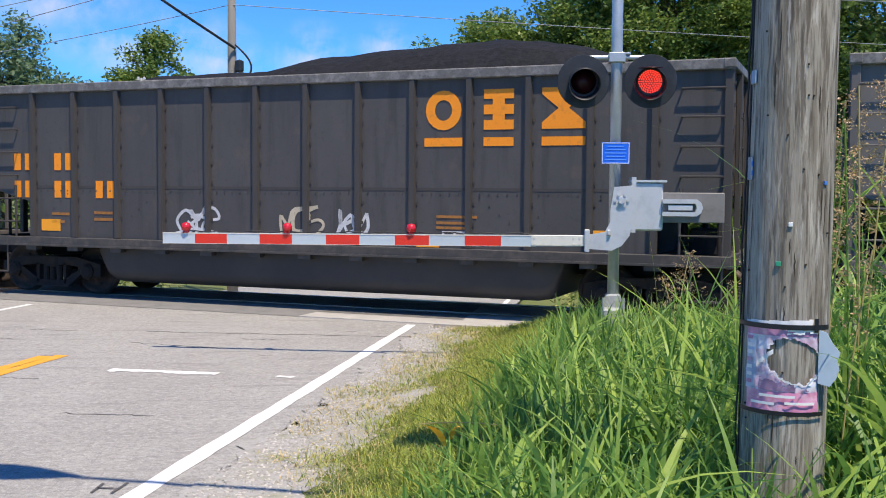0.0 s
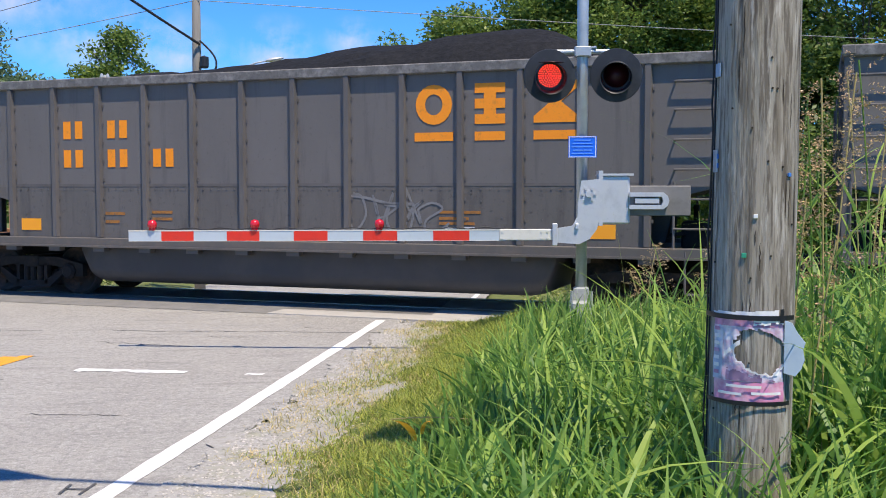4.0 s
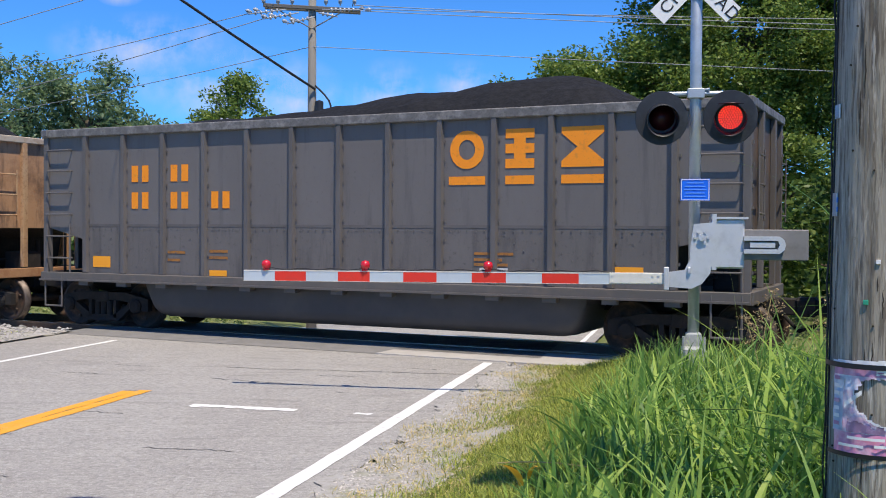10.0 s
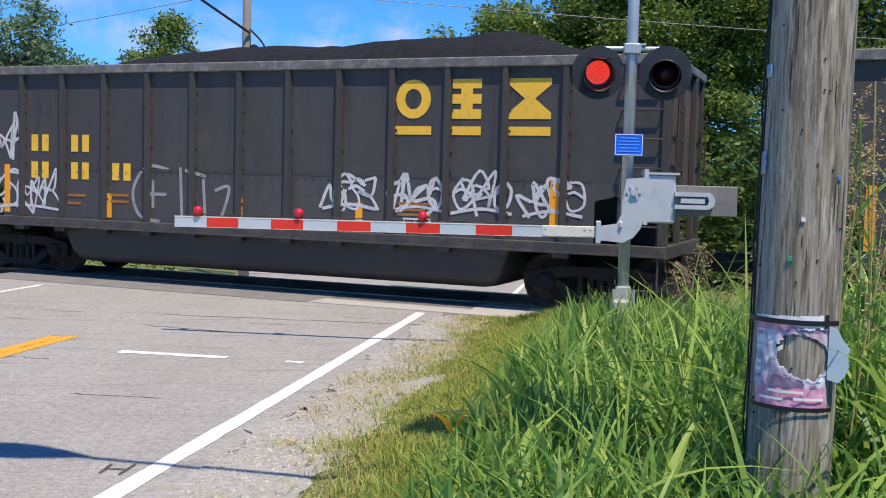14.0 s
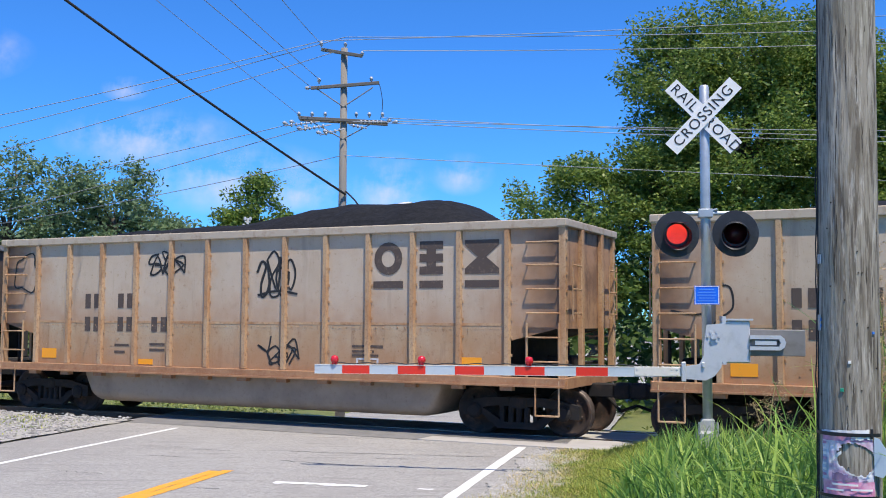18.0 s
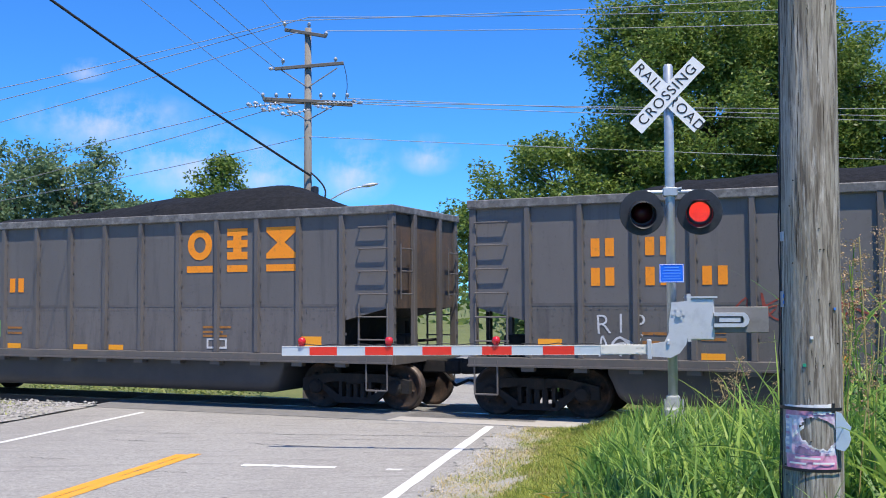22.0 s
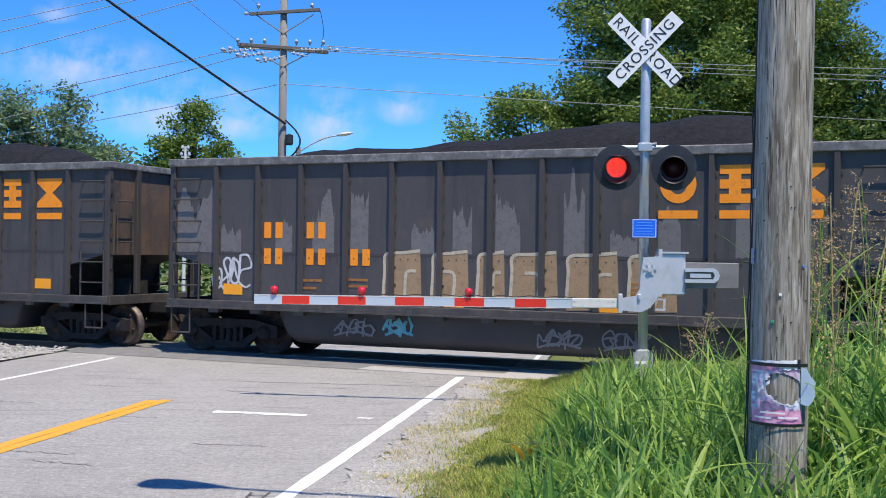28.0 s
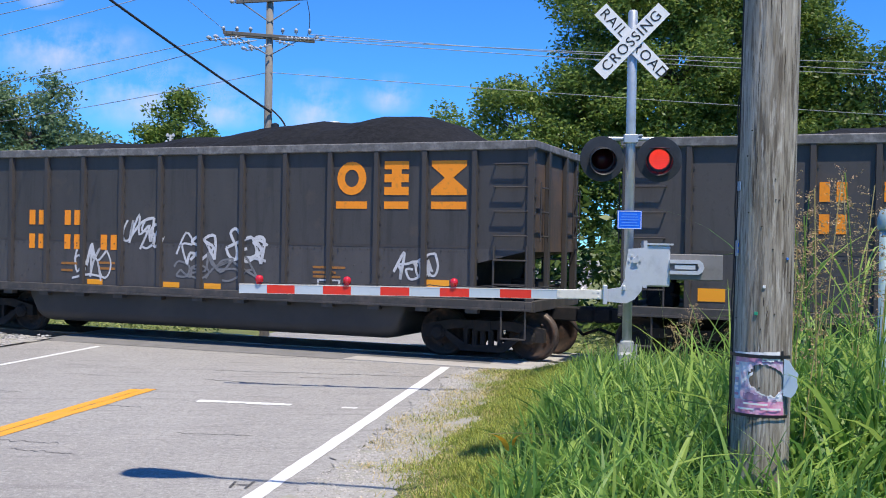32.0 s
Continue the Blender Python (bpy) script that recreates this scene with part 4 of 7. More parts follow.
def blob(car, x, z, w, h, colour, seed, sink=0.0, tub=False):
    """A filled, rounded sprayed patch."""
    rnd = random.Random(seed)
    bm = bmesh.new()
    n = 26
    pts = []
    for k in range(n):
        a = 2 * math.pi * k / n
        r = 1 + 0.14 * math.sin(3 * a + seed) + 0.1 * math.sin(5 * a + 2 * seed)
        pts.append((x + w / 2 + w / 2 * r * math.copysign(abs(math.cos(a)) ** 0.7, math.cos(a)) * 0.9, z + h / 2 + h / 2 * r * math.copysign(abs(math.sin(a)) ** 0.7, math.sin(a)) * 0.9))
    prism(bm, pts, FACE + 0.003 - sink, FACE - 0.003 - sink)
    if tub:
        for v in bm.verts:
            v.co.y += tub_y(v.co.z) - FACE
    part("graffiti", bm, SPRAY[colour], car, colour + " sprayed patch")


def peel(car, spots, colour="patch", label="bare patch where the paint has worn"):
    """Bare patches on a panel, straight at the seam below and ragged above."""
    for x, w, z0, z1, seed in spots:
        bm = bmesh.new()
        n = 22
        pts = [(x + w * q / n + (0.03 * noise.noise((q * 0.9, seed, 1)) if 0 < q < n else 0), z0 + 0.03 * noise.noise((q * 0.7, seed, 3))) for q in range(n + 1)]
        tall = z1 - z0
        for q in range(n, -1, -1):
            e = 0.55 * noise.noise((q * 0.16, seed * 1.7, 0)) + 0.22 * noise.noise((q * 0.6, seed, 7)) + 0.1 * noise.noise((q * 1.9, seed, 9))
            pts.append((x + w * q / n, z0 + max(0.06, tall * min(1.1, 0.78 + e))))
        prism(bm, pts, FACE + 0.003, FACE - 0.001)
        part("worn_patch", bm, SPRAY[colour], car, label)


def tub_y(z):
    """The tub's side leans in towards its bottom."""
    return -1.412 if z > 0.55 else -1.412 + (0.55 - z) * 0.16


def outline(car, x, z, w, h, colour, seed, stroke=0.05, tub=False, lift=0.0):
    """A closed, wobbling sprayed line round a patch of that size."""
    bm = bmesh.new()
    n = 30
    pts = []
    for k in range(n + 1):
        a = 2 * math.pi * k / n + 0.4
        r = 1 + 0.12 * math.sin(3 * a + seed) + 0.09 * math.sin(5 * a + 2 * seed)
        pts.append((x + w / 2 + w / 2 * r * math.copysign(abs(math.cos(a)) ** 0.7, math.cos(a)) * 0.92, z + h / 2 + h / 2 * r * math.copysign(abs(math.sin(a)) ** 0.7, math.sin(a)) * 0.92))
    ribbon(bm, pts, stroke, FACE - 0.003 - lift, FACE - 0.008 - lift)
    if tub:
        for v in bm.verts:
            v.co.y += tub_y(v.co.z) - FACE
    part("graffiti", bm, SPRAY[colour], car, colour + " sprayed outline")


def angular(car, shapes, colour, lift=0.0):
    """Filled sprayed shapes with straight sides."""
    for q, pts in enumerate(shapes):
        bm = bmesh.new()
        prism(bm, pts, FACE + 0.003 - lift - 0.0005 * q, FACE - 0.003 - lift - 0.0005 * q)
        part("graffiti", bm, SPRAY[colour], car, colour + " sprayed patch")


def bubbles(car, letters, fill, line, seed, stroke=0.06, tub=False):
    """Rounded outlined letters in a row, each (x, z, width, height)."""
    for q, (x, z, w, h) in enumerate(letters):
        arch(car, x, z, w, h, fill, line, stroke, 0.0008 * q, tub, tub)
        if h > 0.5:
            bm = bmesh.new()
            ribbon(bm, curve_through([(x + w * 0.45, z + h * 0.15), (x + w * 0.42, z + h * 0.5), (x + w * (0.7 if q % 2 else 0.55), z + h * 0.68)]), stroke * 0.8, FACE - 0.006 - 0.0008 * q, FACE - 0.01 - 0.0008 * q)
            part("graffiti", bm, SPRAY[line], car, line + " sprayed stroke")


def reflectors(car, xs, z=1.2, w=0.4, h=0.13, upright=False):
    for x in xs:
        if upright:
            plate(car, "reflector", [(x, x + 0.14, SILL + 0.12, SILL + 1.05)], M_REFLECT, "orange reflective strip")
        else:
            plate(car, "reflector", [(x, x + w, z, z + h)], M_REFLECT, "orange reflective patch")


# kind, lettering, emblem start (from the front), marks start, upright strips
CARS = {
    -2: "grey", -1: "grey", 0: "black", 1: "grey", 2: "black", 3: "grey", 4: "grey", 5: "tan", 6: "black", 7: "tan", 8: "black", 9: "black",
    10: "grey", 11: "tan", 12: "black39", 13: "black39", 14: "black39", 15: "tan", 16: "black", 17: "tan", 18: "tan", 19: "black", 20: "grey",
    21: "grey", 22: "grey", 23: "black", 24: "black39", 25: "black", 26: "tan", 27: "black", 28: "black", 29: "tan", 30: "black", 31: "black", 32: "black", 33: "grey",
}
EMBLEM_X = {0: 2.2, 1: 1.72, 2: 2.12, 3: 2.14, 6: 2.58, 7: 3.12, 8: 3.58, 9: 2.2, 10: 2.15, 11: 3.08, 12: 2.55, 13: 2.5, 14: 2.53, 15: 3.07, 18: 3.09, 19: 3.1, 20: 2.2, 21: 2.2, 22: 2.2, 23: 3.2, 24: 3.08, 25: 3.14, 27: 3.08, 28: 3.07, 29: 3.08, 30: 2.23, 31: 3.1}
MARK_X = {0: -6.45, 1: -5.1, 2: -4.7, 3: -4.7, 6: -6.0, 7: -5.55, 8: -4.95, 9: -4.67, 10: -4.8, 11: -5.6, 12: -5.27, 13: -5.3, 14: -5.27, 15: -5.6, 18: -4.5, 19: -4.45, 20: -4.75, 21: -4.8, 22: -4.8, 23: -4.8, 24: -4.75, 27: -4.85, 28: -4.85, 29: -4.7, 30: -3.9, 31: -4.5}
OFFSET_RIBS = {1, 6, 8, 12, 13, 14}
HIGH_MARKS = {1, 2, 3, 4, 9, 10, 20, 21, 22, 30}
LABELS = {
    "black": "black coal hopper car with orange lettering, heaped with coal",
    "black39": "black coal hopper car with yellow lettering and orange strips",
    "grey": "faded grey coal hopper car with orange lettering, heaped with coal",
    "tan": "rust-streaked tan coal hopper car with dark lettering",
}
templates = {}
cars = {}
for k, kind in CARS.items():
    paint = "black" if kind == "black39" else kind
    key = (paint, k % 2, k in OFFSET_RIBS)
    if key not in templates:
        templates[key] = cars[k] = build_car(paint, 3.1 * len(templates), 0.35 * (k % 2), HALF_RIBS if k in OFFSET_RIBS else RIBS)
    else:
        cars[k] = None
for k, kind in CARS.items():
    paint = "black" if kind == "black39" else kind
    if cars[k] is None:
        cars[k] = copy_thing(templates[(paint, k % 2, k in OFFSET_RIBS)], Matrix())
for k, kind in CARS.items():
    car = cars[k]
    tagged(car, LABELS[kind])
    let = {"black": M_ORANGE, "grey": M_ORANGE, "black39": M_GOLD, "tan": M_DARKLET}[kind]
    emblem(car, EMBLEM_X.get(k, 2.2), let, 1.0)
    marks(car, MARK_X.get(k, -4.8), 0.53 if k in HIGH_MARKS else 0.0, let, M_DARKLET if kind == "tan" else M_FADED)
    if kind == "black39":
        reflectors(car, (-5.9, 5.22), upright=True)
        for x in (-3.42, -0.55, 1.82):
            plate(car, "reflector", [(x, x + 0.13, SILL + 0.1, SILL + 0.55)], M_REFLECT, "orange reflective strip")
    elif kind == "tan":
        reflectors(car, (-5.75, 4.95), 1.25, 0.45, 0.22)
        reflectors(car, (-2.85,), 1.16, 0.4, 0.12)
    else:
        reflectors(car, (-5.75, 5.0), 1.25, 0.45, 0.22)
        reflectors(car, (-2.85, -0.9, 2.05 if k % 3 == 0 else 0.1), 1.14, 0.4, 0.11)

# sprayed scribbles and wear, car by car
c = cars
scrawl(c[0], -2.6, 1.3, 0.75, 0.5, "white", 1, 0.06, 3, 2); scrawl(c[0], -0.5, 1.3, 0.7, 0.5, "cream", 2, 0.06, 3); scrawl(c[0], 0.55, 1.3, 0.6, 0.4, "white", 3, 0.06, 3)
peel(c[1], [(1.0, 0.5, 1.25, 2.1, 5), (-0.5, 0.3, 1.3, 2.3, 6)], "grime")
blob(c[2], -2.75, 1.2, 1.0, 0.6, "pink", 3); blob(c[2], 0.3, 1.2, 1.0, 0.7, "pink", 5)
sprayed_word(c[2], "WH", -2.15, 1.2, 2.3, 1.0, "cream", seed=2, bold=0.05)
sprayed_word(c[2], "TRACE · TRACE · TRACE · 2018", -3.7, 0.6, 7.2, 0.36, "grey", y=-1.41, seed=3, bold=0.006)
scrawl(c[2], 4.1, 1.5, 0.7, 0.6, "white", 9, 0.05, 3, 2); peel(c[2], [(-2.0, 0.3, 1.1, 2.1, 1)], "cyan")
bubbles(c[3], [(-2.2, 1.16, 0.95, 0.75), (-1.2, 1.16, 0.95, 0.8), (-0.35, 1.16, 0.5, 0.95), (0.1, 1.16, 0.85, 0.85), (0.9, 1.16, 0.8, 0.5)], "grey", "white", 3, 0.06); bubbles(c[3], [(-2.0, 0.5, 0.95, 0.4), (-1.1, 0.5, 1.0, 0.42), (-0.2, 0.48, 0.95, 0.45), (0.6, 0.52, 1.1, 0.4)], "grey", "white", 9, 0.06, True); scrawl(c[3], 1.0, 2.25, 0.9, 0.35, "white", 32, 0.05, 4); scrawl(c[3], 2.0, 1.35, 0.9, 0.6, "green", 33, 0.06, 4, 2); scrawl(c[3], 4.2, 1.3, 1.1, 0.7, "dim", 34, 0.05, 4, 2); scrawl(c[3], 3.2, 2.2, 1.8, 0.4, "red", 35, 0.04, 4)
scrawl(c[4], 1.0, 1.3, 1.6, 0.6, "dim", 41, 0.05, 5)
scrawl(c[5], -2.2, 1.8, 0.9, 0.9, "black", 51, 0.05, 3)
fat(c[6], [[(-1.92, 2.1), (-2.35, 2.2), (-2.49, 1.95), (-2.11, 1.7), (-2.11, 1.3), (-2.54, 1.25)], [(-1.83, 1.95), (-1.87, 1.4), (-1.59, 1.25), (-1.35, 1.5), (-1.35, 1.95)], [(-0.78, 2.05), (-1.07, 2.2), (-1.21, 1.95), (-0.83, 1.65), (-0.88, 1.3), (-1.26, 1.25)], [(-0.40, 2.15), (-0.55, 1.75), (-0.55, 1.3), (-0.21, 1.25)], [(-0.12, 2.2), (-0.07, 1.7), (-0.02, 1.3), (0.26, 1.25)], [(-0.64, 1.75), (-0.26, 1.8)]], ((0.5, "lilac"), (0.4, "pink"), (0.31, "orange"), (0.23, "yellow")))
scrawl(c[6], 0.5, 1.6, 0.75, 0.42, "lilac", 62, 0.06, 3, 2); scrawl(c[6], 0.5, 0.75, 1.6, 0.2, "lilac", 63, 0.09, 5, 2, tub=True)
scrawl(c[7], -1.7, 1.3, 0.8, 0.7, "dim", 71, 0.05, 4); scrawl(c[7], -0.6, 1.3, 0.9, 0.7, "dim", 72, 0.05, 4); scrawl(c[7], 0.6, 1.4, 0.7, 0.5, "black", 73, 0.04, 4)
HAND = (
    ((0.5, 1), (0.1, 0.6), (0.3, 0.05), (0.8, 0.3), (0.75, 0.85), (0.5, 0.95), (0.35, 0.7), (0.5, 0.5), (0.65, 0.6)),
    ((0, 1), (0.2, 0.2), (0.45, 0.7), (0.65, 0.1), (0.8, 1), (0.75, -0.2)),
    ((0.2, 0.45), (0.75, 0.6), (0.5, 0.95), (0.15, 0.6), (0.25, 0.05), (0.8, 0.1), (0.95, 0.35)),
    ((0, 0.9), (0.15, 0.95), (0.2, 0.1), (0.25, 0.7), (0.6, 0.9), (0.65, 0.2), (0.9, 0)),
    ((0.1, 1), (0.4, 0.45), (0.85, 1), (0.65, 0.2), (0.25, -0.25), (0.5, -0.45), (0.75, -0.1), (0.5, 0.2)),
    ((0.5, 0.95), (0.1, 0.5), (0.4, 0.05), (0.85, 0.4), (0.7, 0.9), (0.4, 0.97), (0.25, 0.75)),
)
# a long hand-painted word, one letter to a panel, with a full stop
for q, shape in enumerate(HAND):
    x, z = -4.0 + 1.0 * q, 2.75 - 0.03 * q
    fat(c[8], [[(x + 0.5 * u, z + 0.75 * v) for u, v in shape]], ((0.055, "white"),))
plate(c[8], "graffiti", [(1.62, 1.78, 2.5, 2.62)], SPRAY["white"], "white sprayed full stop")
scrawl(c[8], -2.3, 1.3, 0.8, 0.5, "dim", 84, 0.04, 4); scrawl(c[8], -0.3, 1.3, 0.8, 0.6, "cream", 85, 0.05, 4, 2); scrawl(c[8], 0.7, 1.25, 0.9, 0.55, "tanbrown", 86, 0.06, 4, 2); scrawl(c[8], 1.75, 1.6, 1.0, 0.8, "white", 87, 0.05, 5, 2); scrawl(c[8], 2.75, 1.55, 0.9, 0.5, "white", 88, 0.05, 5, 2); scrawl(c[8], 5.1, 1.4, 0.7, 0.55, "white", 89, 0.05, 3)
peel(c[8], [(-6.95, 0.95, 2.1, 3.85, 8)]); peel(c[8], [(-5.6, 0.5, 1.4, 1.9, 9)], "dim")
scrawl(c[9], 0.55, 1.45, 0.9, 0.6, "white", 91, 0.055, 4, 2); scrawl(c[9], 1.75, 1.5, 0.6, 0.5, "white", 92, 0.05, 3, 2); scrawl(c[9], 4.0, 1.55, 1.0, 0.8, "pink", 93, 0.06, 3, 2); scrawl(c[9], 4.3, 1.6, 0.8, 1.0, "white", 94, 0.05, 3); scrawl(c[9], 5.3, 1.45, 1.1, 0.8, "white", 95, 0.06, 4, 2)
scrawl(c[11], -6.6, 2.3, 1.3, 0.8, "grey", 111, 0.05, 5, 2); peel(c[11], [(1.1, 0.8, 1.2, 2.0, 3), (1.3, 0.2, 1.4, 3.3, 4)], "stain")
fat(c[12], [[(-2.35, 1.15), (-2.40, 2.05), (-1.85, 2.1), (-2.05, 1.6), (-1.70, 1.15)], [(-1.55, 1.15), (-1.60, 2.0), (-1.20, 2.0), (-1.10, 1.15)], [(-0.95, 1.15), (-0.95, 1.95), (-0.60, 2.0), (-0.50, 1.15)], [(-0.60, 2.05), (-0.25, 2.0), (-0.20, 1.15)], [(0.00, 2.15), (0.05, 1.15), (0.35, 1.75), (0.60, 1.7), (0.65, 1.15)]], ((0.06, "cream"),)); fat(c[12], [[(1.9, 3.5), (1.65, 3.75), (1.3, 3.5), (1.1, 3.05), (1.3, 2.95), (1.35, 2.55), (1.95, 2.4)], [(1.6, 3.45), (1.65, 3.2)], [(1.6, 3.0), (1.85, 3.3), (1.75, 2.95)]], ((0.06, "grey"),)); scrawl(c[12], 2.5, 1.5, 0.95, 0.4, "white", 123, 0.05, 5, 2); scrawl(c[12], 4.8, 1.5, 0.7, 0.45, "white", 124, 0.07, 4, 2); scrawl(c[12], 3.3, 0.6, 0.4, 0.35, "dim", 125, 0.05, 2, 2, tub=True)
for q in range(4):
    arch(c[13], -2.45 + 0.42 * q, 1.12, 0.52, 0.95 + 0.07 * (q % 2), "cream", "white", 0.03, 0.001 * q)
    arch(c[13], -2.2 + 0.45 * q, 0.72, 0.44, 0.22, "grey", "", 0.03, 0.0, True, True)
scrawl(c[13], -2.3, 1.2, 1.5, 0.6, "dim", 133, 0.035, 4, lift=0.008)
arch(c[13], -0.5, 1.12, 0.6, 0.85, "maroon", "white", 0.05); arch(c[13], -0.15, 1.12, 0.8, 1.28, "maroon", "white", 0.06, 0.002); arch(c[13], 0.55, 1.12, 0.45, 1.25, "black", "white", 0.05, 0.004); arch(c[13], 0.9, 1.12, 1.05, 1.2, "maroon", "white", 0.06, 0.006)
scrawl(c[13], 1.2, 1.6, 0.7, 0.4, "white", 136, 0.04, 3, lift=0.014); scrawl(c[13], 1.3, 1.3, 0.2, 0.22, "white", 137, 0.035, 1, lift=0.014)
blob(c[13], 2.35, 1.35, 0.75, 0.9, "maroon", 0); fat(c[13], [[(2.3, 1.9), (2.55, 2.2), (2.9, 2.2), (3.12, 1.85), (3.0, 1.45), (2.75, 1.4), (2.65, 1.65), (2.75, 1.85), (2.6, 1.95), (2.3, 1.9)]], ((0.05, "white"),), 0.006)
fat(c[14], [[(-2.00, 2.1), (-2.50, 2.15), (-2.80, 1.7), (-2.65, 1.25), (-2.20, 1.15)], [(-2.55, 1.65), (-2.05, 1.65)], [(-2.35, 1.9), (-2.35, 1.4)], [(-1.75, 2.15), (-1.70, 1.15)], [(-1.20, 2.0), (-1.65, 2.1)], [(-1.25, 1.95), (-1.20, 1.2)], [(-0.90, 1.15), (-0.70, 1.8), (-1.00, 1.75)]], ((0.06, "grey"),))
for q, x in enumerate((1.2, 2.45, 3.6, 4.75)):
    scrawl(c[14], x, 1.55, 0.95, 0.6, "white", 145 + q, 0.06, 4, 2)
scrawl(c[14], -6.2, 1.3, 1.6, 0.7, "white", 150, 0.05, 5, 2); scrawl(c[14], -6.6, 2.4, 1.2, 0.9, "white", 151, 0.06, 4)
blob(c[15], 1.75, 1.2, 0.7, 0.75, "black", 3); blob(c[15], 2.4, 1.2, 1.1, 0.72, "black", 6)
for q in range(4):
    blob(c[15], 1.85 + 0.4 * q, 1.28, 0.38, 0.58, "white", q + 1, 0.004)
scrawl(c[15], 3.9, 1.5, 0.9, 0.4, "black", 153, 0.04, 4); scrawl(c[15], -6.6, 2.3, 0.7, 1.0, "black", 154, 0.05, 1)
scrawl(c[16], 2.6, 1.3, 0.9, 0.6, "dim", 160, 0.05, 4, 2)
fat(c[17], [[(-6.75, 2.35), (-6.2, 2.3), (-6.0, 2.7), (-5.75, 2.75), (-5.7, 2.4), (-5.95, 2.2), (-6.05, 2.05)]], ((0.035, "black"),)); scrawl(c[17], -0.9, 1.5, 0.6, 0.6, "black", 172, 0.03, 2)
outline(c[18], -6.7, 2.75, 0.75, 0.9, "black", 4, 0.035); scrawl(c[18], -2.6, 3.15, 0.9, 0.5, "black", 182, 0.05, 4); scrawl(c[18], 0.35, 2.7, 0.9, 0.9, "black", 183, 0.06, 4, 2); scrawl(c[18], 0.4, 1.25, 0.9, 0.5, "black", 184, 0.04, 4)
peel(c[19], [(-3.7, 0.3, 2.0, 3.6, 1), (-1.75, 0.35, 2.0, 3.6, 2), (-0.5, 0.5, 2.05, 3.7, 3), (0.2, 0.25, 2.1, 3.4, 4), (2.6, 0.9, 2.15, 2.45, 5), (5.95, 1.0, 2.0, 3.8, 6), (-6.7, 0.6, 2.0, 2.9, 7), (-5.9, 0.25, 2.0, 3.6, 8)])
scrawl(c[19], -6.8, 2.9, 0.9, 0.7, "white", 191, 0.06, 4, 2); scrawl(c[19], 4.9, 1.45, 0.8, 0.9, "green", 192, 0.06, 4, 2)
for q, x in enumerate((-5.8, -3.6, -1.4, -0.3, 2.1, 3.9)):
    scrawl(c[19], x, 1.2, 0.75, 0.5, "white", 193 + q, 0.045, 4)
fat(c[20], [[(-3.6, 1.2), (-3.5, 2.3), (-2.9, 2.9)], [(-3.4, 1.9), (-2.8, 2.1)], [(-2.7, 1.2), (-2.4, 2.2), (-2.1, 1.2), (-2.6, 1.6)], [(-1.4, 2.3), (-1.8, 2.0), (-1.3, 1.6), (-1.9, 1.2)], [(-1.0, 1.2), (-0.9, 2.5), (-0.2, 1.9), (-0.7, 1.9), (-0.2, 1.2)], [(0.2, 1.5), (0.9, 2.1), (0.3, 2.2)], [(0.3, 1.9), (1.5, 1.2)]], ((0.07, "teal"),)); scrawl(c[20], -3.2, 1.9, 3.4, 0.9, "stain", 203, 0.07, 5); scrawl(c[20], -5.9, 3.0, 0.9, 0.6, "dim", 202, 0.05, 4, 2); peel(c[20], [(-1.0, 0.4, 1.1, 2.2, 3)], "grime")
peel(c[21], [(1.2, 0.55, 1.1, 2.2, 3), (1.9, 0.25, 1.3, 2.5, 5)], "grime"); sprayed_word(c[21], "RIP", -4.7, 1.55, 0.95, 0.36, "white", seed=21, bold=-0.006); scrawl(c[21], -4.6, 1.2, 0.7, 0.3, "white", 211, 0.04, 3); scrawl(c[21], -2.3, 1.8, 2.6, 0.5, "red", 212, 0.04, 6)
scrawl(c[22], -4.7, 1.3, 0.8, 0.5, "white", 221, 0.06, 4, 2); blob(c[22], -3.7, 1.35, 0.8, 0.5, "green", 3)
scrawl(c[23], -1.2, 1.3, 0.7, 0.6, "white", 231, 0.06, 3, 2); scrawl(c[23], 4.2, 1.3, 0.6, 0.4, "dim", 232, 0.04, 3)
for q, (ch, x) in enumerate((("D", -1.86), ("U", -1.46), ("L", -0.88), ("Y", -0.47), ("N", 0.12), ("O", 0.51), ("T", 1.1), ("E", 1.5), ("D", 2.1))):
    sprayed_word(c[24], ch, x, 1.3, 0.37, 0.66, "white", seed=240 + q, bold=-0.002)
outline(c[24], -6.75, 2.3, 0.75, 1.3, "white", 2, 0.055)
peel(c[25], [(RIBS[q] + 0.1 + 0.1 * (q % 2), 0.66, 2.12, 3.45 + 0.15 * (q % 3), q) for q in range(11)]); scrawl(c[25], 6.0, 2.7, 0.7, 0.9, "white", 251, 0.06, 3, 2); scrawl(c[25], 0.3, 1.3, 0.9, 0.6, "white", 252, 0.06, 4)
peel(c[27], [(RIBS[q] + 0.1 + 0.3 * (q * 5 % 3) / 2, 0.48 - 0.1 * (q % 2), 2.12, 2.65 + 0.3 * (q % 4), q + 3) for q in range(11)]); peel(c[27], [(-6.9, 0.9, 2.1, 3.5, 2)])
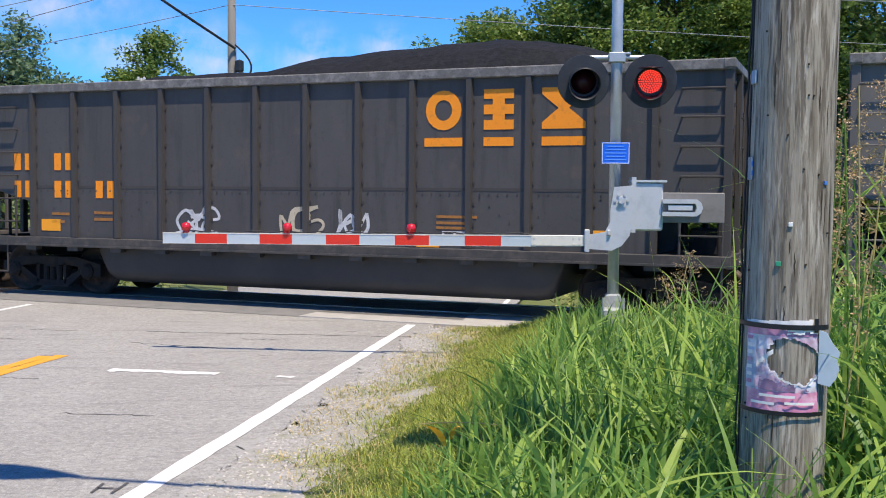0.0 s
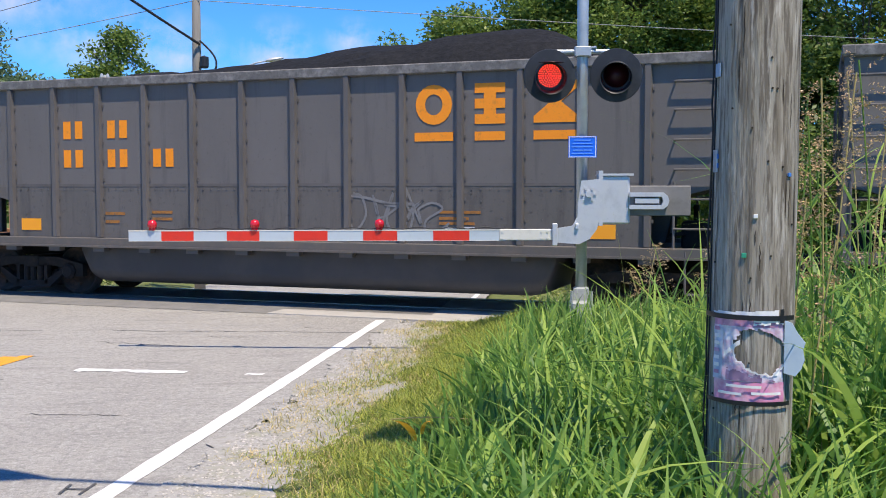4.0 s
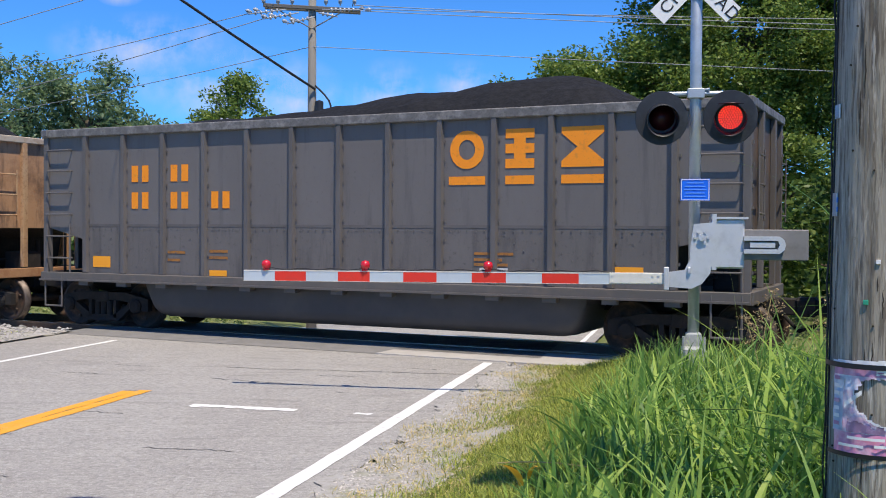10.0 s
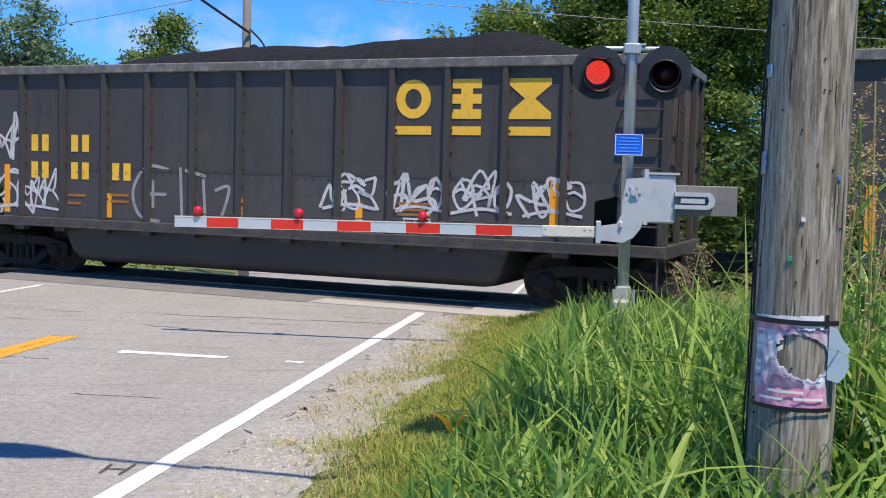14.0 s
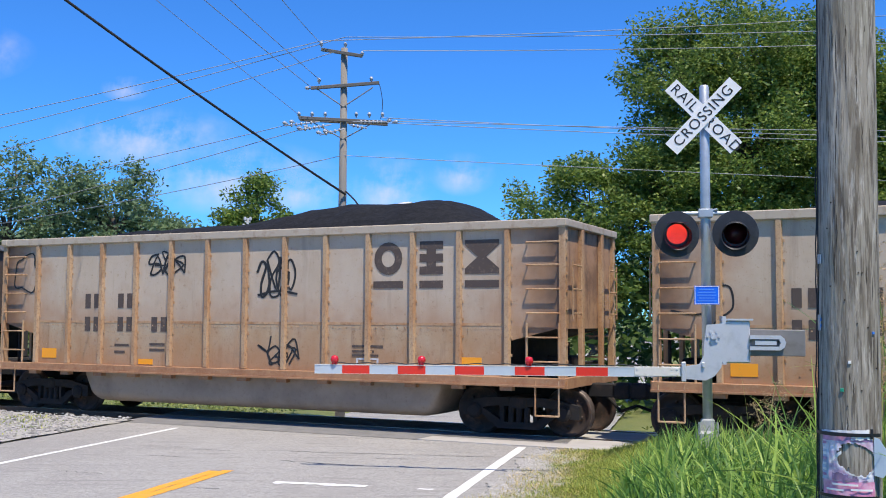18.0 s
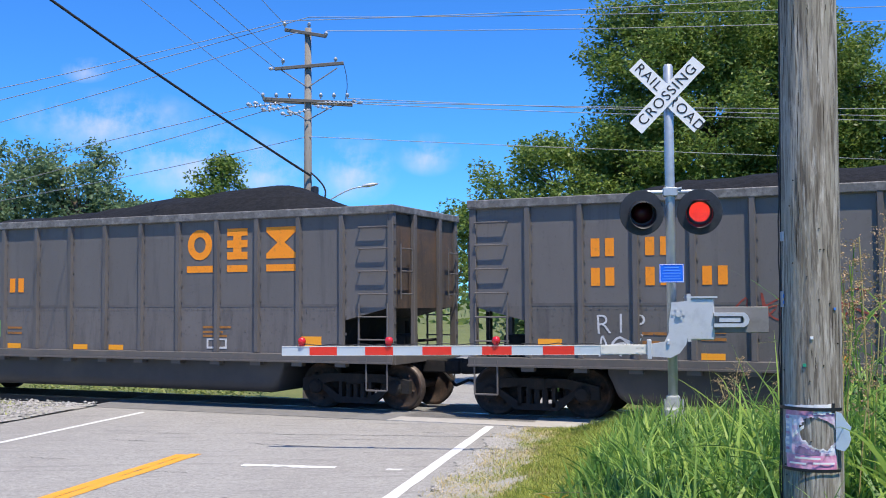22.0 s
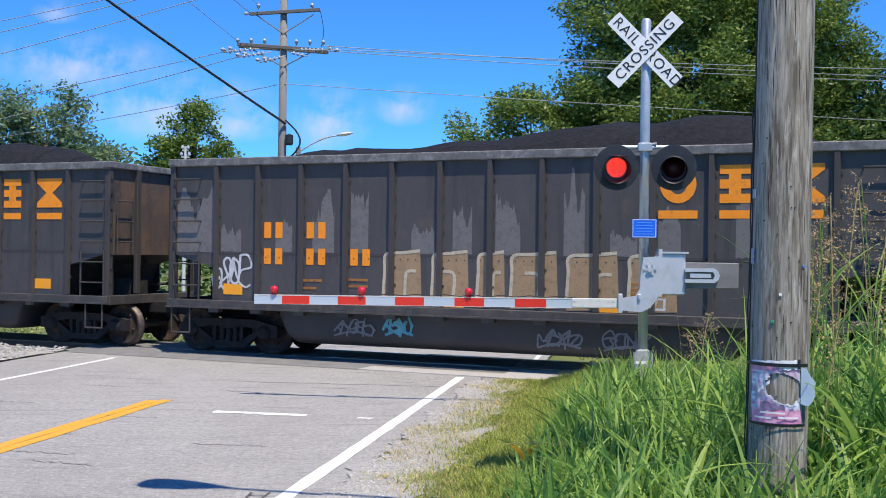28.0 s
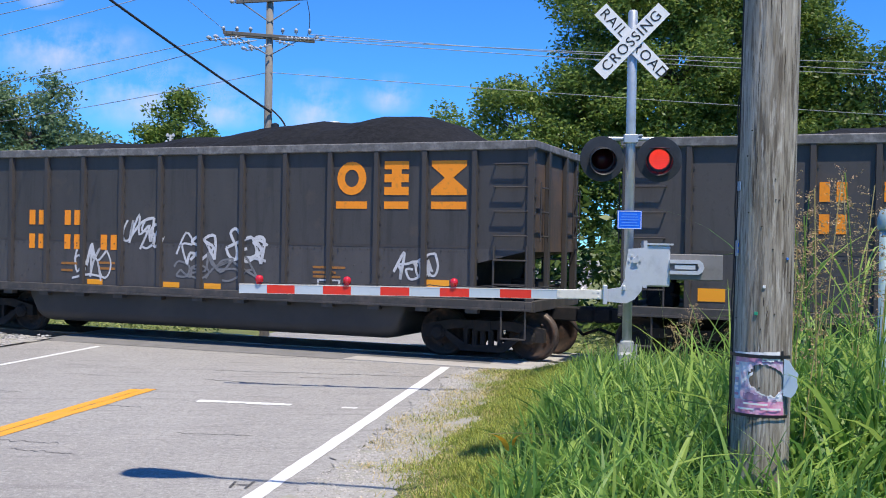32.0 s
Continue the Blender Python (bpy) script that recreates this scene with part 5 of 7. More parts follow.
for q, (x, w) in enumerate(((-2.15, 0.8), (-1.15, 0.75), (-0.25, 0.55), (0.4, 0.9), (1.45, 0.95), (2.55, 0.85))):
    angular(c[27], [[(x, 1.15), (x + w, 1.18), (x + w * 0.95, 2.15 + 0.06 * (q % 2)), (x + 0.05, 2.08)]], "tanbrown")
    fat(c[27], [[(x, 1.3), (x + 0.03, 1.8), (x + 0.05, 2.1), (x + w * 0.5, 2.14), (x + w * 0.95, 2.18)], [(x + w * 0.3, 1.25), (x + w * 0.55, 1.3), (x + w * 0.6, 1.75), (x + w * (0.3 if q % 2 else 0.85), 1.8)]], ((0.06, "cream"),), 0.006)
scrawl(c[27], -3.2, 0.55, 0.75, 0.3, "dim", 275, 0.04, 5, 2, tub=True); scrawl(c[27], -2.15, 0.6, 0.55, 0.28, "cyan", 276, 0.06, 4, 2, tub=True); scrawl(c[27], 0.9, 0.5, 0.75, 0.32, "dim", 277, 0.05, 4, 2, tub=True); scrawl(c[27], 2.1, 0.5, 0.8, 0.32, "dim", 278, 0.04, 4, 2, tub=True)
scrawl(c[27], -6.0, 1.4, 0.8, 0.6, "white", 279, 0.05, 4)
angular(c[28], [[(-1.9, 1.2), (-1.3, 1.2), (-1.25, 2.0), (-2.1, 2.05)], [(-1.1, 1.2), (3.0, 1.18), (3.3, 1.6), (2.7, 2.0), (0.8, 1.95), (-1.2, 2.1)]], "dim")
angular(c[28], [[(-1.75, 1.9), (-1.5, 1.9), (-1.2, 1.4), (-0.95, 1.9), (-0.75, 1.9), (-1.1, 1.15), (-1.3, 1.15)], [(-0.6, 1.15), (-0.1, 1.9), (0.15, 1.9), (0.5, 1.15), (0.25, 1.15), (0.1, 1.4), (-0.2, 1.4), (-0.35, 1.15)], [(0.6, 1.9), (0.85, 1.9), (0.85, 1.4), (1.4, 1.3), (1.4, 1.15), (0.6, 1.15)], [(1.55, 1.15), (1.55, 1.85), (2.15, 1.85), (2.2, 1.55), (1.95, 1.45), (2.4, 1.15), (2.1, 1.15), (1.8, 1.4), (1.8, 1.15)], [(2.5, 1.15), (3.1, 1.2), (3.2, 1.5), (2.8, 1.65), (3.1, 1.9), (2.5, 1.85), (2.55, 1.5), (2.85, 1.4)]], "cream", 0.004)
blob(c[28], 0.0, 0.6, 1.7, 0.36, "dim", 4, 0.0, True); scrawl(c[28], -4.9, 1.2, 0.9, 0.6, "cream", 287, 0.06, 4, 2)
scrawl(c[29], -1.5, 1.3, 1.9, 0.5, "grey", 291, 0.04, 5)
for q, (ch, x) in enumerate((("V", -0.55), ("O", 0.65), ("Y", 1.8), ("B", 2.95), ("R", 4.15))):
    sprayed_word(c[30], ch, x, 1.75, 0.5, 0.5, "white", seed=30 + q, bold=-0.004)
scrawl(c[30], -1.6, 1.25, 0.7, 1.0, "white", 309, 0.05, 2)
scrawl(c[31], -3.2, 1.3, 0.8, 0.75, "white", 311, 0.05, 4, 2); scrawl(c[31], -1.9, 2.0, 0.9, 0.6, "white", 312, 0.06, 4); scrawl(c[31], -0.5, 1.75, 0.8, 0.5, "white", 313, 0.06, 3); scrawl(c[31], 0.7, 1.75, 0.8, 0.65, "white", 314, 0.07, 3, 2); scrawl(c[31], 4.4, 1.5, 0.8, 0.5, "white", 315, 0.06, 4); scrawl(c[31], -0.6, 1.35, 1.8, 0.4, "dim", 316, 0.05, 5)

# ---- crossing signal ----
M_GALV = material("galvanised_pipe", (0.5, 0.53, 0.55), 0.45, 0.55, spots=[(6, 0.45, 0.7, (0.36, 0.39, 0.41), 0.6), (40, 0.55, 0.75, (0.62, 0.64, 0.66), 0.5)])
M_ALU = material("cast_aluminium", (0.6, 0.61, 0.62), 0.5, 0.35, spots=[(5, 0.5, 0.7, (0.42, 0.43, 0.44), 0.5), (30, 0.6, 0.75, (0.3, 0.3, 0.3), 0.4)])
M_WEIGHT = material("weathered_counterweight", (0.22, 0.21, 0.2), 0.7, 0.2, spots=[(6, 0.45, 0.7, (0.14, 0.13, 0.12), 0.6)])
M_BLACK = material("matt_black_paint", (0.018, 0.02, 0.024), 0.5, spots=[(5, 0.5, 0.7, (0.05, 0.055, 0.06), 0.6)])
M_SIGN_WHITE = material("white_sign_sheet", (0.8, 0.8, 0.79), 0.4, spots=[(8, 0.55, 0.75, (0.6, 0.6, 0.58), 0.4)])
M_SIGN_BLACK = material("black_sign_ink", (0.015, 0.015, 0.015), 0.5)
M_BLUE = material("blue_sign_sheet", (0.008, 0.15, 0.82), 0.35)
M_RED_SHEET = material("red_reflective_sheet", (0.72, 0.035, 0.015), 0.35, spots=[(10, 0.5, 0.75, (0.55, 0.05, 0.03), 0.5)])
M_WHITE_SHEET = material("white_reflective_sheet", (0.5, 0.57, 0.61), 0.35, spots=[(10, 0.5, 0.75, (0.42, 0.47, 0.5), 0.5)])
M_CREAM = material("cream_fibreglass", (0.7, 0.68, 0.6), 0.5, spots=[(9, 0.5, 0.75, (0.5, 0.48, 0.4), 0.5)])
M_RED_LENS = material("red_gate_lamp", (0.6, 0.012, 0.02), 0.2, spec=0.8)
M_LED = material("lit_red_led", (0.75, 0.002, 0.002), 0.7, emit=1.3, spec=0.1)
M_LED_CORE = material("lit_red_led_core", (1.0, 0.05, 0.03), 0.6, emit=3.2, spec=0.1)
M_LAMP_COVER = material("dark_lamp_cover", (0.05, 0.006, 0.008), 0.4, spec=0.4)
M_WIRE = material("black_wire", (0.02, 0.02, 0.022), 0.6)
M_WIRE_GREY = material("grey_overhead_wire", (0.27, 0.28, 0.29), 0.5)

M_CASTING = material("dull_cast_base", (0.36, 0.38, 0.37), 0.7, spots=[(7, 0.45, 0.65, (0.22, 0.23, 0.22), 0.6), (26, 0.55, 0.7, (0.48, 0.49, 0.48), 0.5)], bump=0.3)
SIGNAL = pose(3.0, 12.68, 0.0, 0, 0, -11)
signal = thing("crossing_signal", SIGNAL, "galvanised railroad crossing mast with flashers and lowered gate", "crossing signal")
bm = bmesh.new()
lathe(bm, [(0.068, 0.3), (0.068, 5.5), (0.05, 5.53), (0.0, 5.54)], 20)
part("mast", bm, M_GALV, signal, "galvanised steel pipe", True)
bm = bmesh.new()
lathe(bm, [(0.22, 0.1), (0.22, 0.62), (0.15, 0.68), (0.13, 0.82), (0.1, 0.84)], 4, Matrix.Rotation(radians(45), 4, "Z"))
for x in (-0.12, 0.12):
    rod(bm, (x, -0.14, 0.62), (x, -0.14, 0.8), 0.02, seg=6)
box(bm, -0.12, 0.12, -0.185, -0.12, 0.4, 0.66, bevel=0.015)
part("junction_base", bm, M_CASTING, signal, "dull cast metal base")
bm = bmesh.new()
box(bm, -0.35, 0.35, -0.35, 0.35, -0.1, 0.34, bevel=0.03)
part("foundation", bm, M_CONCRETE, signal, "concrete foundation")


def blade(angle, words, name):
    m = Matrix.Translation((-0.02, -0.095 if angle > 0 else -0.09, 5.07)) @ Matrix.Rotation(radians(-angle), 4, "Y")
    bm = bmesh.new()
    box(bm, -0.64, 0.64, -0.006 if angle < 0 else -0.018, 0.002 if angle < 0 else -0.01, -0.115, 0.115)
    b = part(name, bm, M_SIGN_WHITE, signal, "white crossbuck blade with black letters")
    b.matrix_local = m
    for text, x in words:
        cu = bpy.data.curves.new("lettering", "FONT")
        cu.body, cu.size, cu.align_x, cu.align_y, cu.extrude, cu.space_character = text, 0.205, "CENTER", "CENTER", 0.0015, 1.15
        tmp = bpy.data.objects.new("lettering", cu)
        me = bpy.data.meshes.new_from_object(tmp)
        bpy.data.objects.remove(tmp)
        me.materials.clear()
        me.materials.append(M_SIGN_BLACK)
        o = new("lettering", me)
        o.parent = b
        o.matrix_local = Matrix.Translation((x, -0.0085 if angle < 0 else -0.0205, 0)) @ Matrix.Rotation(radians(90), 4, "X")


blade(-46, (("RAIL", -0.37), ("ROAD", 0.37)), "crossbuck_blade")
blade(46, (("CROSSING", 0.0),), "crossbuck_blade")
bm = bmesh.new()
box(bm, -0.09, 0.09, -0.085, 0.08, 4.96, 5.1, bevel=0.01)
part("crossbuck_bracket", bm, M_GALV, signal)
bm = bmesh.new()
rod(bm, (-0.42, -0.03, 3.7), (0.42, -0.03, 3.7), 0.03)
box(bm, -0.1, 0.1, -0.1, 0.1, 3.64, 3.76, bevel=0.01)
rod(bm, (-0.16, 0.02, 3.71), (0.16, -0.06, 3.75), 0.018)
for x in (-0.4, 0.4):
    rod(bm, (x, -0.03, 3.7), (x, 0.02, 3.45), 0.03)
part("crossarm", bm, M_GALV, signal)
shutters = []
for x, turn in ((-0.4, 6), (0.4, -4)):
    head = part("flasher", bmesh.new(), M_BLACK, signal)
    bm = bmesh.new()
    m = Matrix.Rotation(radians(90), 4, "X")
    lathe(bm, [(0.165, 0.0), (0.31, -0.004), (0.315, 0.006), (0.31, 0.016), (0.165, 0.02)], 32, m)
    lathe(bm, [(0.165, 0.0), (0.165, -0.1), (0.13, -0.2), (0.05, -0.22), (0.0, -0.22)], 24, m)
    for v in bm.verts:
        if math.hypot(v.co.x, v.co.z) > 0.25:
            v.co.z = v.co.z * 1.03
    bm.to_mesh(head.data)
    bm.free()
    head.matrix_local = Matrix.Translation((x, -0.06, 3.41)) @ Matrix.Rotation(radians(turn), 4, "Z")
    tagged(head, "black round flasher with visor")
    # visor: a tunnel that reaches forward and droops, longest at the top
    bm = bmesh.new()
    ring = []
    for k in range(33):
        a = 2 * math.pi * k / 32
        depth = 0.19 + 0.05 * max(0.0, math.sin(a))
        ring.append([bm.verts.new((r * math.cos(a) * (1 + 0.25 * d), -d, r * math.sin(a) * (1 + 0.25 * d) - 0.26 * d)) for r, d in ((0.178, 0.0), (0.186, depth), (0.178, depth), (0.17, 0.0))])
    for p, q in zip(ring, ring[1:]):
        for j in range(4):
            bm.faces.new((p[j], p[(j + 1) % 4], q[(j + 1) % 4], q[j]))
    part("visor", bm, M_BLACK, head, "", True)
    bm = bmesh.new()
    lathe(bm, [(0.15, 0.0), (0.15, 0.006), (0.0, 0.012)], 28, Matrix.Translation((0, -0.004, 0)) @ m)
    part("led_lamp", bm, M_LED, head, "red signal lamp")
    bm = bmesh.new()
    for r, n in ((0.0, 1), (0.028, 6), (0.055, 12), (0.082, 18), (0.108, 24), (0.132, 28)):
        for k in range(n):
            a = 2 * math.pi * k / n
            box(bm, r * math.cos(a) - 0.006, r * math.cos(a) + 0.006, -0.0225, -0.017, r * math.sin(a) - 0.006, r * math.sin(a) + 0.006)
    part("led_dots", bm, M_LED_CORE, head, "bright dots of the lamp")
    # dark flap added under the hood, to cover the ever-lit lamp when off
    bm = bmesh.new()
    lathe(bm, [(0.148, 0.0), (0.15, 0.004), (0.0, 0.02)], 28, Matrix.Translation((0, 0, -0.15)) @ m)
    flap = part("added_lamp_flap", bm, M_LAMP_COVER, head, "added dark flap hiding the lit lamp", True)
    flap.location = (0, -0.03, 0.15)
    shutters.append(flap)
bm = bmesh.new()
box(bm, -0.17, 0.17, -0.1, -0.094, 2.42, 2.68, bevel=0.002)
sign = part("blue_sign", bm, M_BLUE, signal, "small blue notice with white lines of text")
sign.matrix_local = Matrix.Rotation(radians(0), 4, "Z")
bm = bmesh.new()
for z0, z1, x0, x1 in ((2.425, 2.433, -0.16, 0.16), (2.667, 2.675, -0.16, 0.16)):
    box(bm, x0, x1, -0.1045, -0.1005, z0, z1)
for x in (-0.163, 0.155):
    box(bm, x, x + 0.008, -0.1045, -0.1005, 2.433, 2.667)
part("sign_border", bm, M_SIGN_WHITE, sign)
M_PALE = material("pale_sign_ink", (0.12, 0.33, 0.88), 0.5)
bm = bmesh.new()
for k, w in enumerate((0.1, 0.12, 0.13, 0.11, 0.13)):
    box(bm, -w, w, -0.1045, -0.1005, 2.625 - 0.04 * k, 2.637 - 0.04 * k)
part("text_bar", bm, M_PALE, sign)

# gate mechanism
mech = part("gate_mechanism", bmesh.new(), M_ALU, signal, "pale cast housing of the gate motor")
bm = bmesh.new()
box(bm, 0.2, 0.56, -0.26, 0.2, 1.62, 2.2, bevel=0.02)
prism(bm, [(0.19, 1.6), (0.24, 1.6), (0.24, 2.26), (0.19, 2.26)], -0.29, 0.22)
box(bm, 0.18, 0.6, -0.28, 0.22, 2.2, 2.225)
bm.to_mesh(mech.data)
bm.free()
bm = bmesh.new()
prism(bm, [(0.19, 2.16), (-0.02, 2.14), (-0.06, 1.85), (-0.06, 1.72), (-0.12, 1.6), (-0.3, 1.57), (-0.34, 1.57), (-0.34, 1.4), (-0.04, 1.38), (0.08, 1.44), (0.17, 1.56), (0.2, 1.7)], -0.3, -0.24)
box(bm, -0.36, -0.3, -0.33, -0.2, 1.36, 1.63, bevel=0.008)
box(bm, -0.09, -0.05, -0.33, -0.2, 1.56, 1.63, bevel=0.008)
for k in range(6):
    a = k * math.pi / 3
    rod(bm, (0.07 + 0.075 * math.cos(a), -0.315, 1.98 + 0.075 * math.sin(a)), (0.07 + 0.075 * math.cos(a), -0.295, 1.98 + 0.075 * math.sin(a)), 0.018, seg=6)
rod(bm, (0.07, -0.335, 1.98), (0.07, -0.29, 1.98), 0.04, seg=12)
part("arm_bracket", bm, M_ALU, signal, "curved cast bracket with bolts")
bm = bmesh.new()
box(bm, 0.55, 1.28, -0.24, -0.21, 1.72, 2.08, bevel=0.01)
part("counterweight_plate", bm, M_WEIGHT, signal, "weathered counterweight plate")
bm = bmesh.new()
prism(bm, [(0.55, 1.8), (0.95, 1.8), (1.0, 1.84), (1.02, 1.9), (1.0, 1.96), (0.95, 2.0), (0.55, 2.0), (0.55, 1.95), (0.93, 1.95), (0.95, 1.9), (0.93, 1.85), (0.55, 1.85)], -0.31, -0.24)
box(bm, 0.62, 0.9, -0.3, -0.25, 1.87, 1.93)
part("counterweight_arm", bm, M_ALU, signal)
gate = part("gate_arm", bmesh.new(), M_WHITE_SHEET, signal, "lowered red and white gate arm")
gate.location = (-0.34, -0.27, 1.49)
gate.rotation_euler = (0, radians(-0.3), 0)
bm = bmesh.new()
box(bm, -5.27, -0.05, -0.012, 0.012, -0.066, 0.066)
bm.to_mesh(gate.data)
bm.free()
bm = bmesh.new()
box(bm, -0.66, 0.03, -0.022, 0.022, -0.062, 0.07, bevel=0.006)
for x in (-0.62, -0.15, -0.08):
    for z in (-0.035, 0.04):
        rod(bm, (x, -0.03, z), (x, 0.03, z), 0.012, seg=6)
part("arm_root", bm, M_CREAM, gate, "cream fibreglass root of the arm")
cuts = [0.0, 0.42, 0.83, 1.25, 1.66, 2.09, 2.51, 2.95, 3.37, 3.81, 4.25, 4.6]
for k in range(1, 11, 2):
    bm = bmesh.new()
    box(bm, -5.27 + cuts[k], -5.27 + cuts[k + 1], -0.0145, 0.0145, -0.067, 0.055)
    part("red_stripe", bm, M_RED_SHEET, gate, "red reflective stripe")
bm = bmesh.new()
box(bm, -5.27, -0.6, -0.016, 0.016, 0.055, 0.068)
box(bm, -5.27, -0.6, -0.016, 0.016, -0.07, -0.066)
part("arm_edge", bm, M_CREAM, gate)
for x in (0.3, 1.6, 3.15):
    bm = bmesh.new()
    lathe(bm, [(0.035, 0.0), (0.055, 0.02), (0.06, 0.06), (0.045, 0.1), (0.0, 0.115)], 14, Matrix.Translation((-5.27 + x, 0, 0.085)))
    box(bm, -5.27 + x - 0.035, -5.27 + x + 0.035, -0.03, 0.03, 0.065, 0.09)
    part("gate_lamp", bm, M_RED_LENS, gate, "small red gate lamp", True)
cable("lamp_wire", [Vector((-5.0 + 4.4 * k / 40, 0, 0.085 + 0.012 * math.sin(k * 1.7))) for k in range(41)], 0.008, M_WIRE, gate)

# ---- big wooden pole ----
M_POLE = material("weathered_pole_wood", (0.3, 0.272, 0.222), 0.9, spots=[((5, (1, 1, 0.14)), 0.42, 0.6, (0.41, 0.385, 0.33), 0.8), ((3, (1, 1, 0.3)), 0.5, 0.66, (0.2, 0.195, 0.135), 0.6), ((14, (1, 1, 0.1)), 0.5, 0.6, (0.17, 0.145, 0.108), 0.75), ((38, (1, 1, 0.07)), 0.52, 0.6, (0.085, 0.068, 0.05), 0.75), ((28, (1, 1, 0.12)), 0.56, 0.64, (0.54, 0.51, 0.45), 0.6), ((90, (1, 1, 0.05)), 0.53, 0.62, (0.1, 0.08, 0.06), 0.6), (11, 0.68, 0.74, (0.07, 0.05, 0.035), 0.8)], bump=0.8, bump_scale=30, bump_stretch=(1, 1, 0.09))
M_POLE_FAR = material("grey_pole_wood", (0.25, 0.235, 0.21), 0.9, spots=[((6, (1, 1, 0.08)), 0.45, 0.7, (0.18, 0.155, 0.13), 0.7)], bump=0.4)
M_CRACK = material("dark_wood_check", (0.035, 0.028, 0.02), 0.95)
PX, PY = 1.80, 4.62
pole = thing("utility_pole", Matrix.Translation((PX, PY, 0.25)) @ Matrix.Rotation(radians(0.6), 4, "Y"), "weathered wooden utility pole with a torn poster strapped on", "utility pole")
bm = bmesh.new()
rings = []
for i in range(46):
    z = -0.4 + 9.0 * i / 45
    r0 = 0.186 - 0.0035 * z
    ring = []
    for k in range(40):
        a = 2 * math.pi * k / 40
        r = r0 * (1 + 0.012 * noise.noise((math.cos(a) * 2.5, math.sin(a) * 2.5, z * 0.25)) + 0.007 * noise.noise((math.cos(a) * 9, math.sin(a) * 9, z * 0.15)))
        ring.append(bm.verts.new((r * math.cos(a), r * math.sin(a), z)))
    rings.append(ring)
for a, b in zip(rings, rings[1:]):
    for k in range(40):
        bm.faces.new((a[k], a[(k + 1) % 40], b[(k + 1) % 40], b[k]))
bm.faces.new(rings[-1])
part("shaft", bm, M_POLE, pole, "grey-brown weathered timber", True)
FRONT = math.atan2(-PY, -PX)                     # side that faces the viewer


def on_pole(deg, z, lift):
    a = FRONT + radians(deg)
    r = 0.186 - 0.0035 * z + lift
    return Vector((r * math.cos(a), r * math.sin(a), z))


rnd = random.Random(5)
for k in range(60):
    d, z0, ln = rnd.uniform(-75, 75), rnd.uniform(0.1, 4.4), rnd.uniform(0.04, 0.3)
    bm = bmesh.new()
    pts = [on_pole(d + 1.2 * noise.noise((q * 0.9, k, 0)), z0 + ln * q / 8, 0.0015) for q in range(9)]
    t = Vector((-math.sin(FRONT + radians(d)), math.cos(FRONT + radians(d)), 0))
    pairs = [[bm.verts.new(p + t * e * (0.0022 * math.sin(math.pi * q / 8) + 0.0006)) for e in (-1, 1)] for q, p in enumerate(pts)]
    for a, b in zip(pairs, pairs[1:]):
        bm.faces.new((a[0], a[1], b[1], b[0]))
    part("check", bm, M_CRACK, pole)
for k in range(20):
    p = on_pole(rnd.uniform(-65, 65), rnd.uniform(0.5, 2.9), 0.0)
    bm = bmesh.new()
    rod(bm, p - p.normalized() * 0.0, p + Vector((p.x, p.y, 0)).normalized() * 0.006, 0.0045, seg=6)
    part("nail", bm, M_CRACK, pole)
M_TAG = material("galvanised_tag", (0.35, 0.42, 0.48), 0.4, 0.5)
M_GREEN = material("green_tag", (0.03, 0.35, 0.2), 0.5)
M_BLUE_TAG = material("blue_tag", (0.05, 0.2, 0.6), 0.5)


def tag(deg, z, w, h, mat, name, label):
    bm = bmesh.new()
    a = on_pole(deg, z, 0.004)
    n = Vector((a.x, a.y, 0)).normalized()
    t = Vector((-n.y, n.x, 0))
    m = Matrix.Translation(a) @ Matrix((t, -n, Vector((0, 0, 1)))).transposed().to_4x4()
    box(bm, -w / 2, w / 2, -0.004, 0.004, -h / 2, h / 2, m, 0.001)
    return part(name, bm, mat, pole, label)


tag(-72, 1.92, 0.05, 0.1, M_TAG, "metal_tag", "small grey metal tag")
tag(-70, 2.32, 0.05, 0.06, M_TAG, "metal_tag", "small grey metal tag")
tag(0, 1.68, 0.018, 0.018, M_SIGN_WHITE, "round_marker", "small white marker")
tag(-14, 1.51, 0.02, 0.02, M_GREEN, "green_marker", "small green marker")
tag(48, 1.86, 0.018, 0.016, M_BLUE_TAG, "blue_marker", "small blue marker")
for d, z in ((-66, 1.94), (-66, 1.9)):
    tag(d, z, 0.014, 0.022, M_BLUE_TAG, "tag_bar", "")
cable("ground_wire", [on_pole(-80 + 3 * noise.noise((k * 0.4, 0, 0)), -0.2 + 0.16 * k, 0.006) for k in range(54)], 0.0045, M_WIRE, pole)
cable("loose_wire", [on_pole(-88 + 8 * noise.noise((k * 0.5, 4, 0)), -0.1 + 0.12 * k, 0.014 + 0.012 * noise.noise((k * 0.6, 8, 0))) for k in range(26)], 0.005, M_WIRE, pole)

# torn poster, wrapped round the shaft
M_POSTER = material("faded_pink_poster", (0.6, 0.4, 0.53), 0.35, spots=[((9, (1, 1, 1.6)), 0.4, 0.56, (0.66, 0.7, 0.78), 0.9), ((16, (1, 1, 1)), 0.54, 0.68, (0.36, 0.22, 0.36), 0.7), (40, 0.55, 0.7, (0.75, 0.72, 0.78), 0.6)], spec=0.7)
M_POSTER_FOOT = material("pink_poster_foot", (0.68, 0.26, 0.42), 0.35, spots=[(12, 0.5, 0.7, (0.8, 0.6, 0.7), 0.7)], spec=0.7)
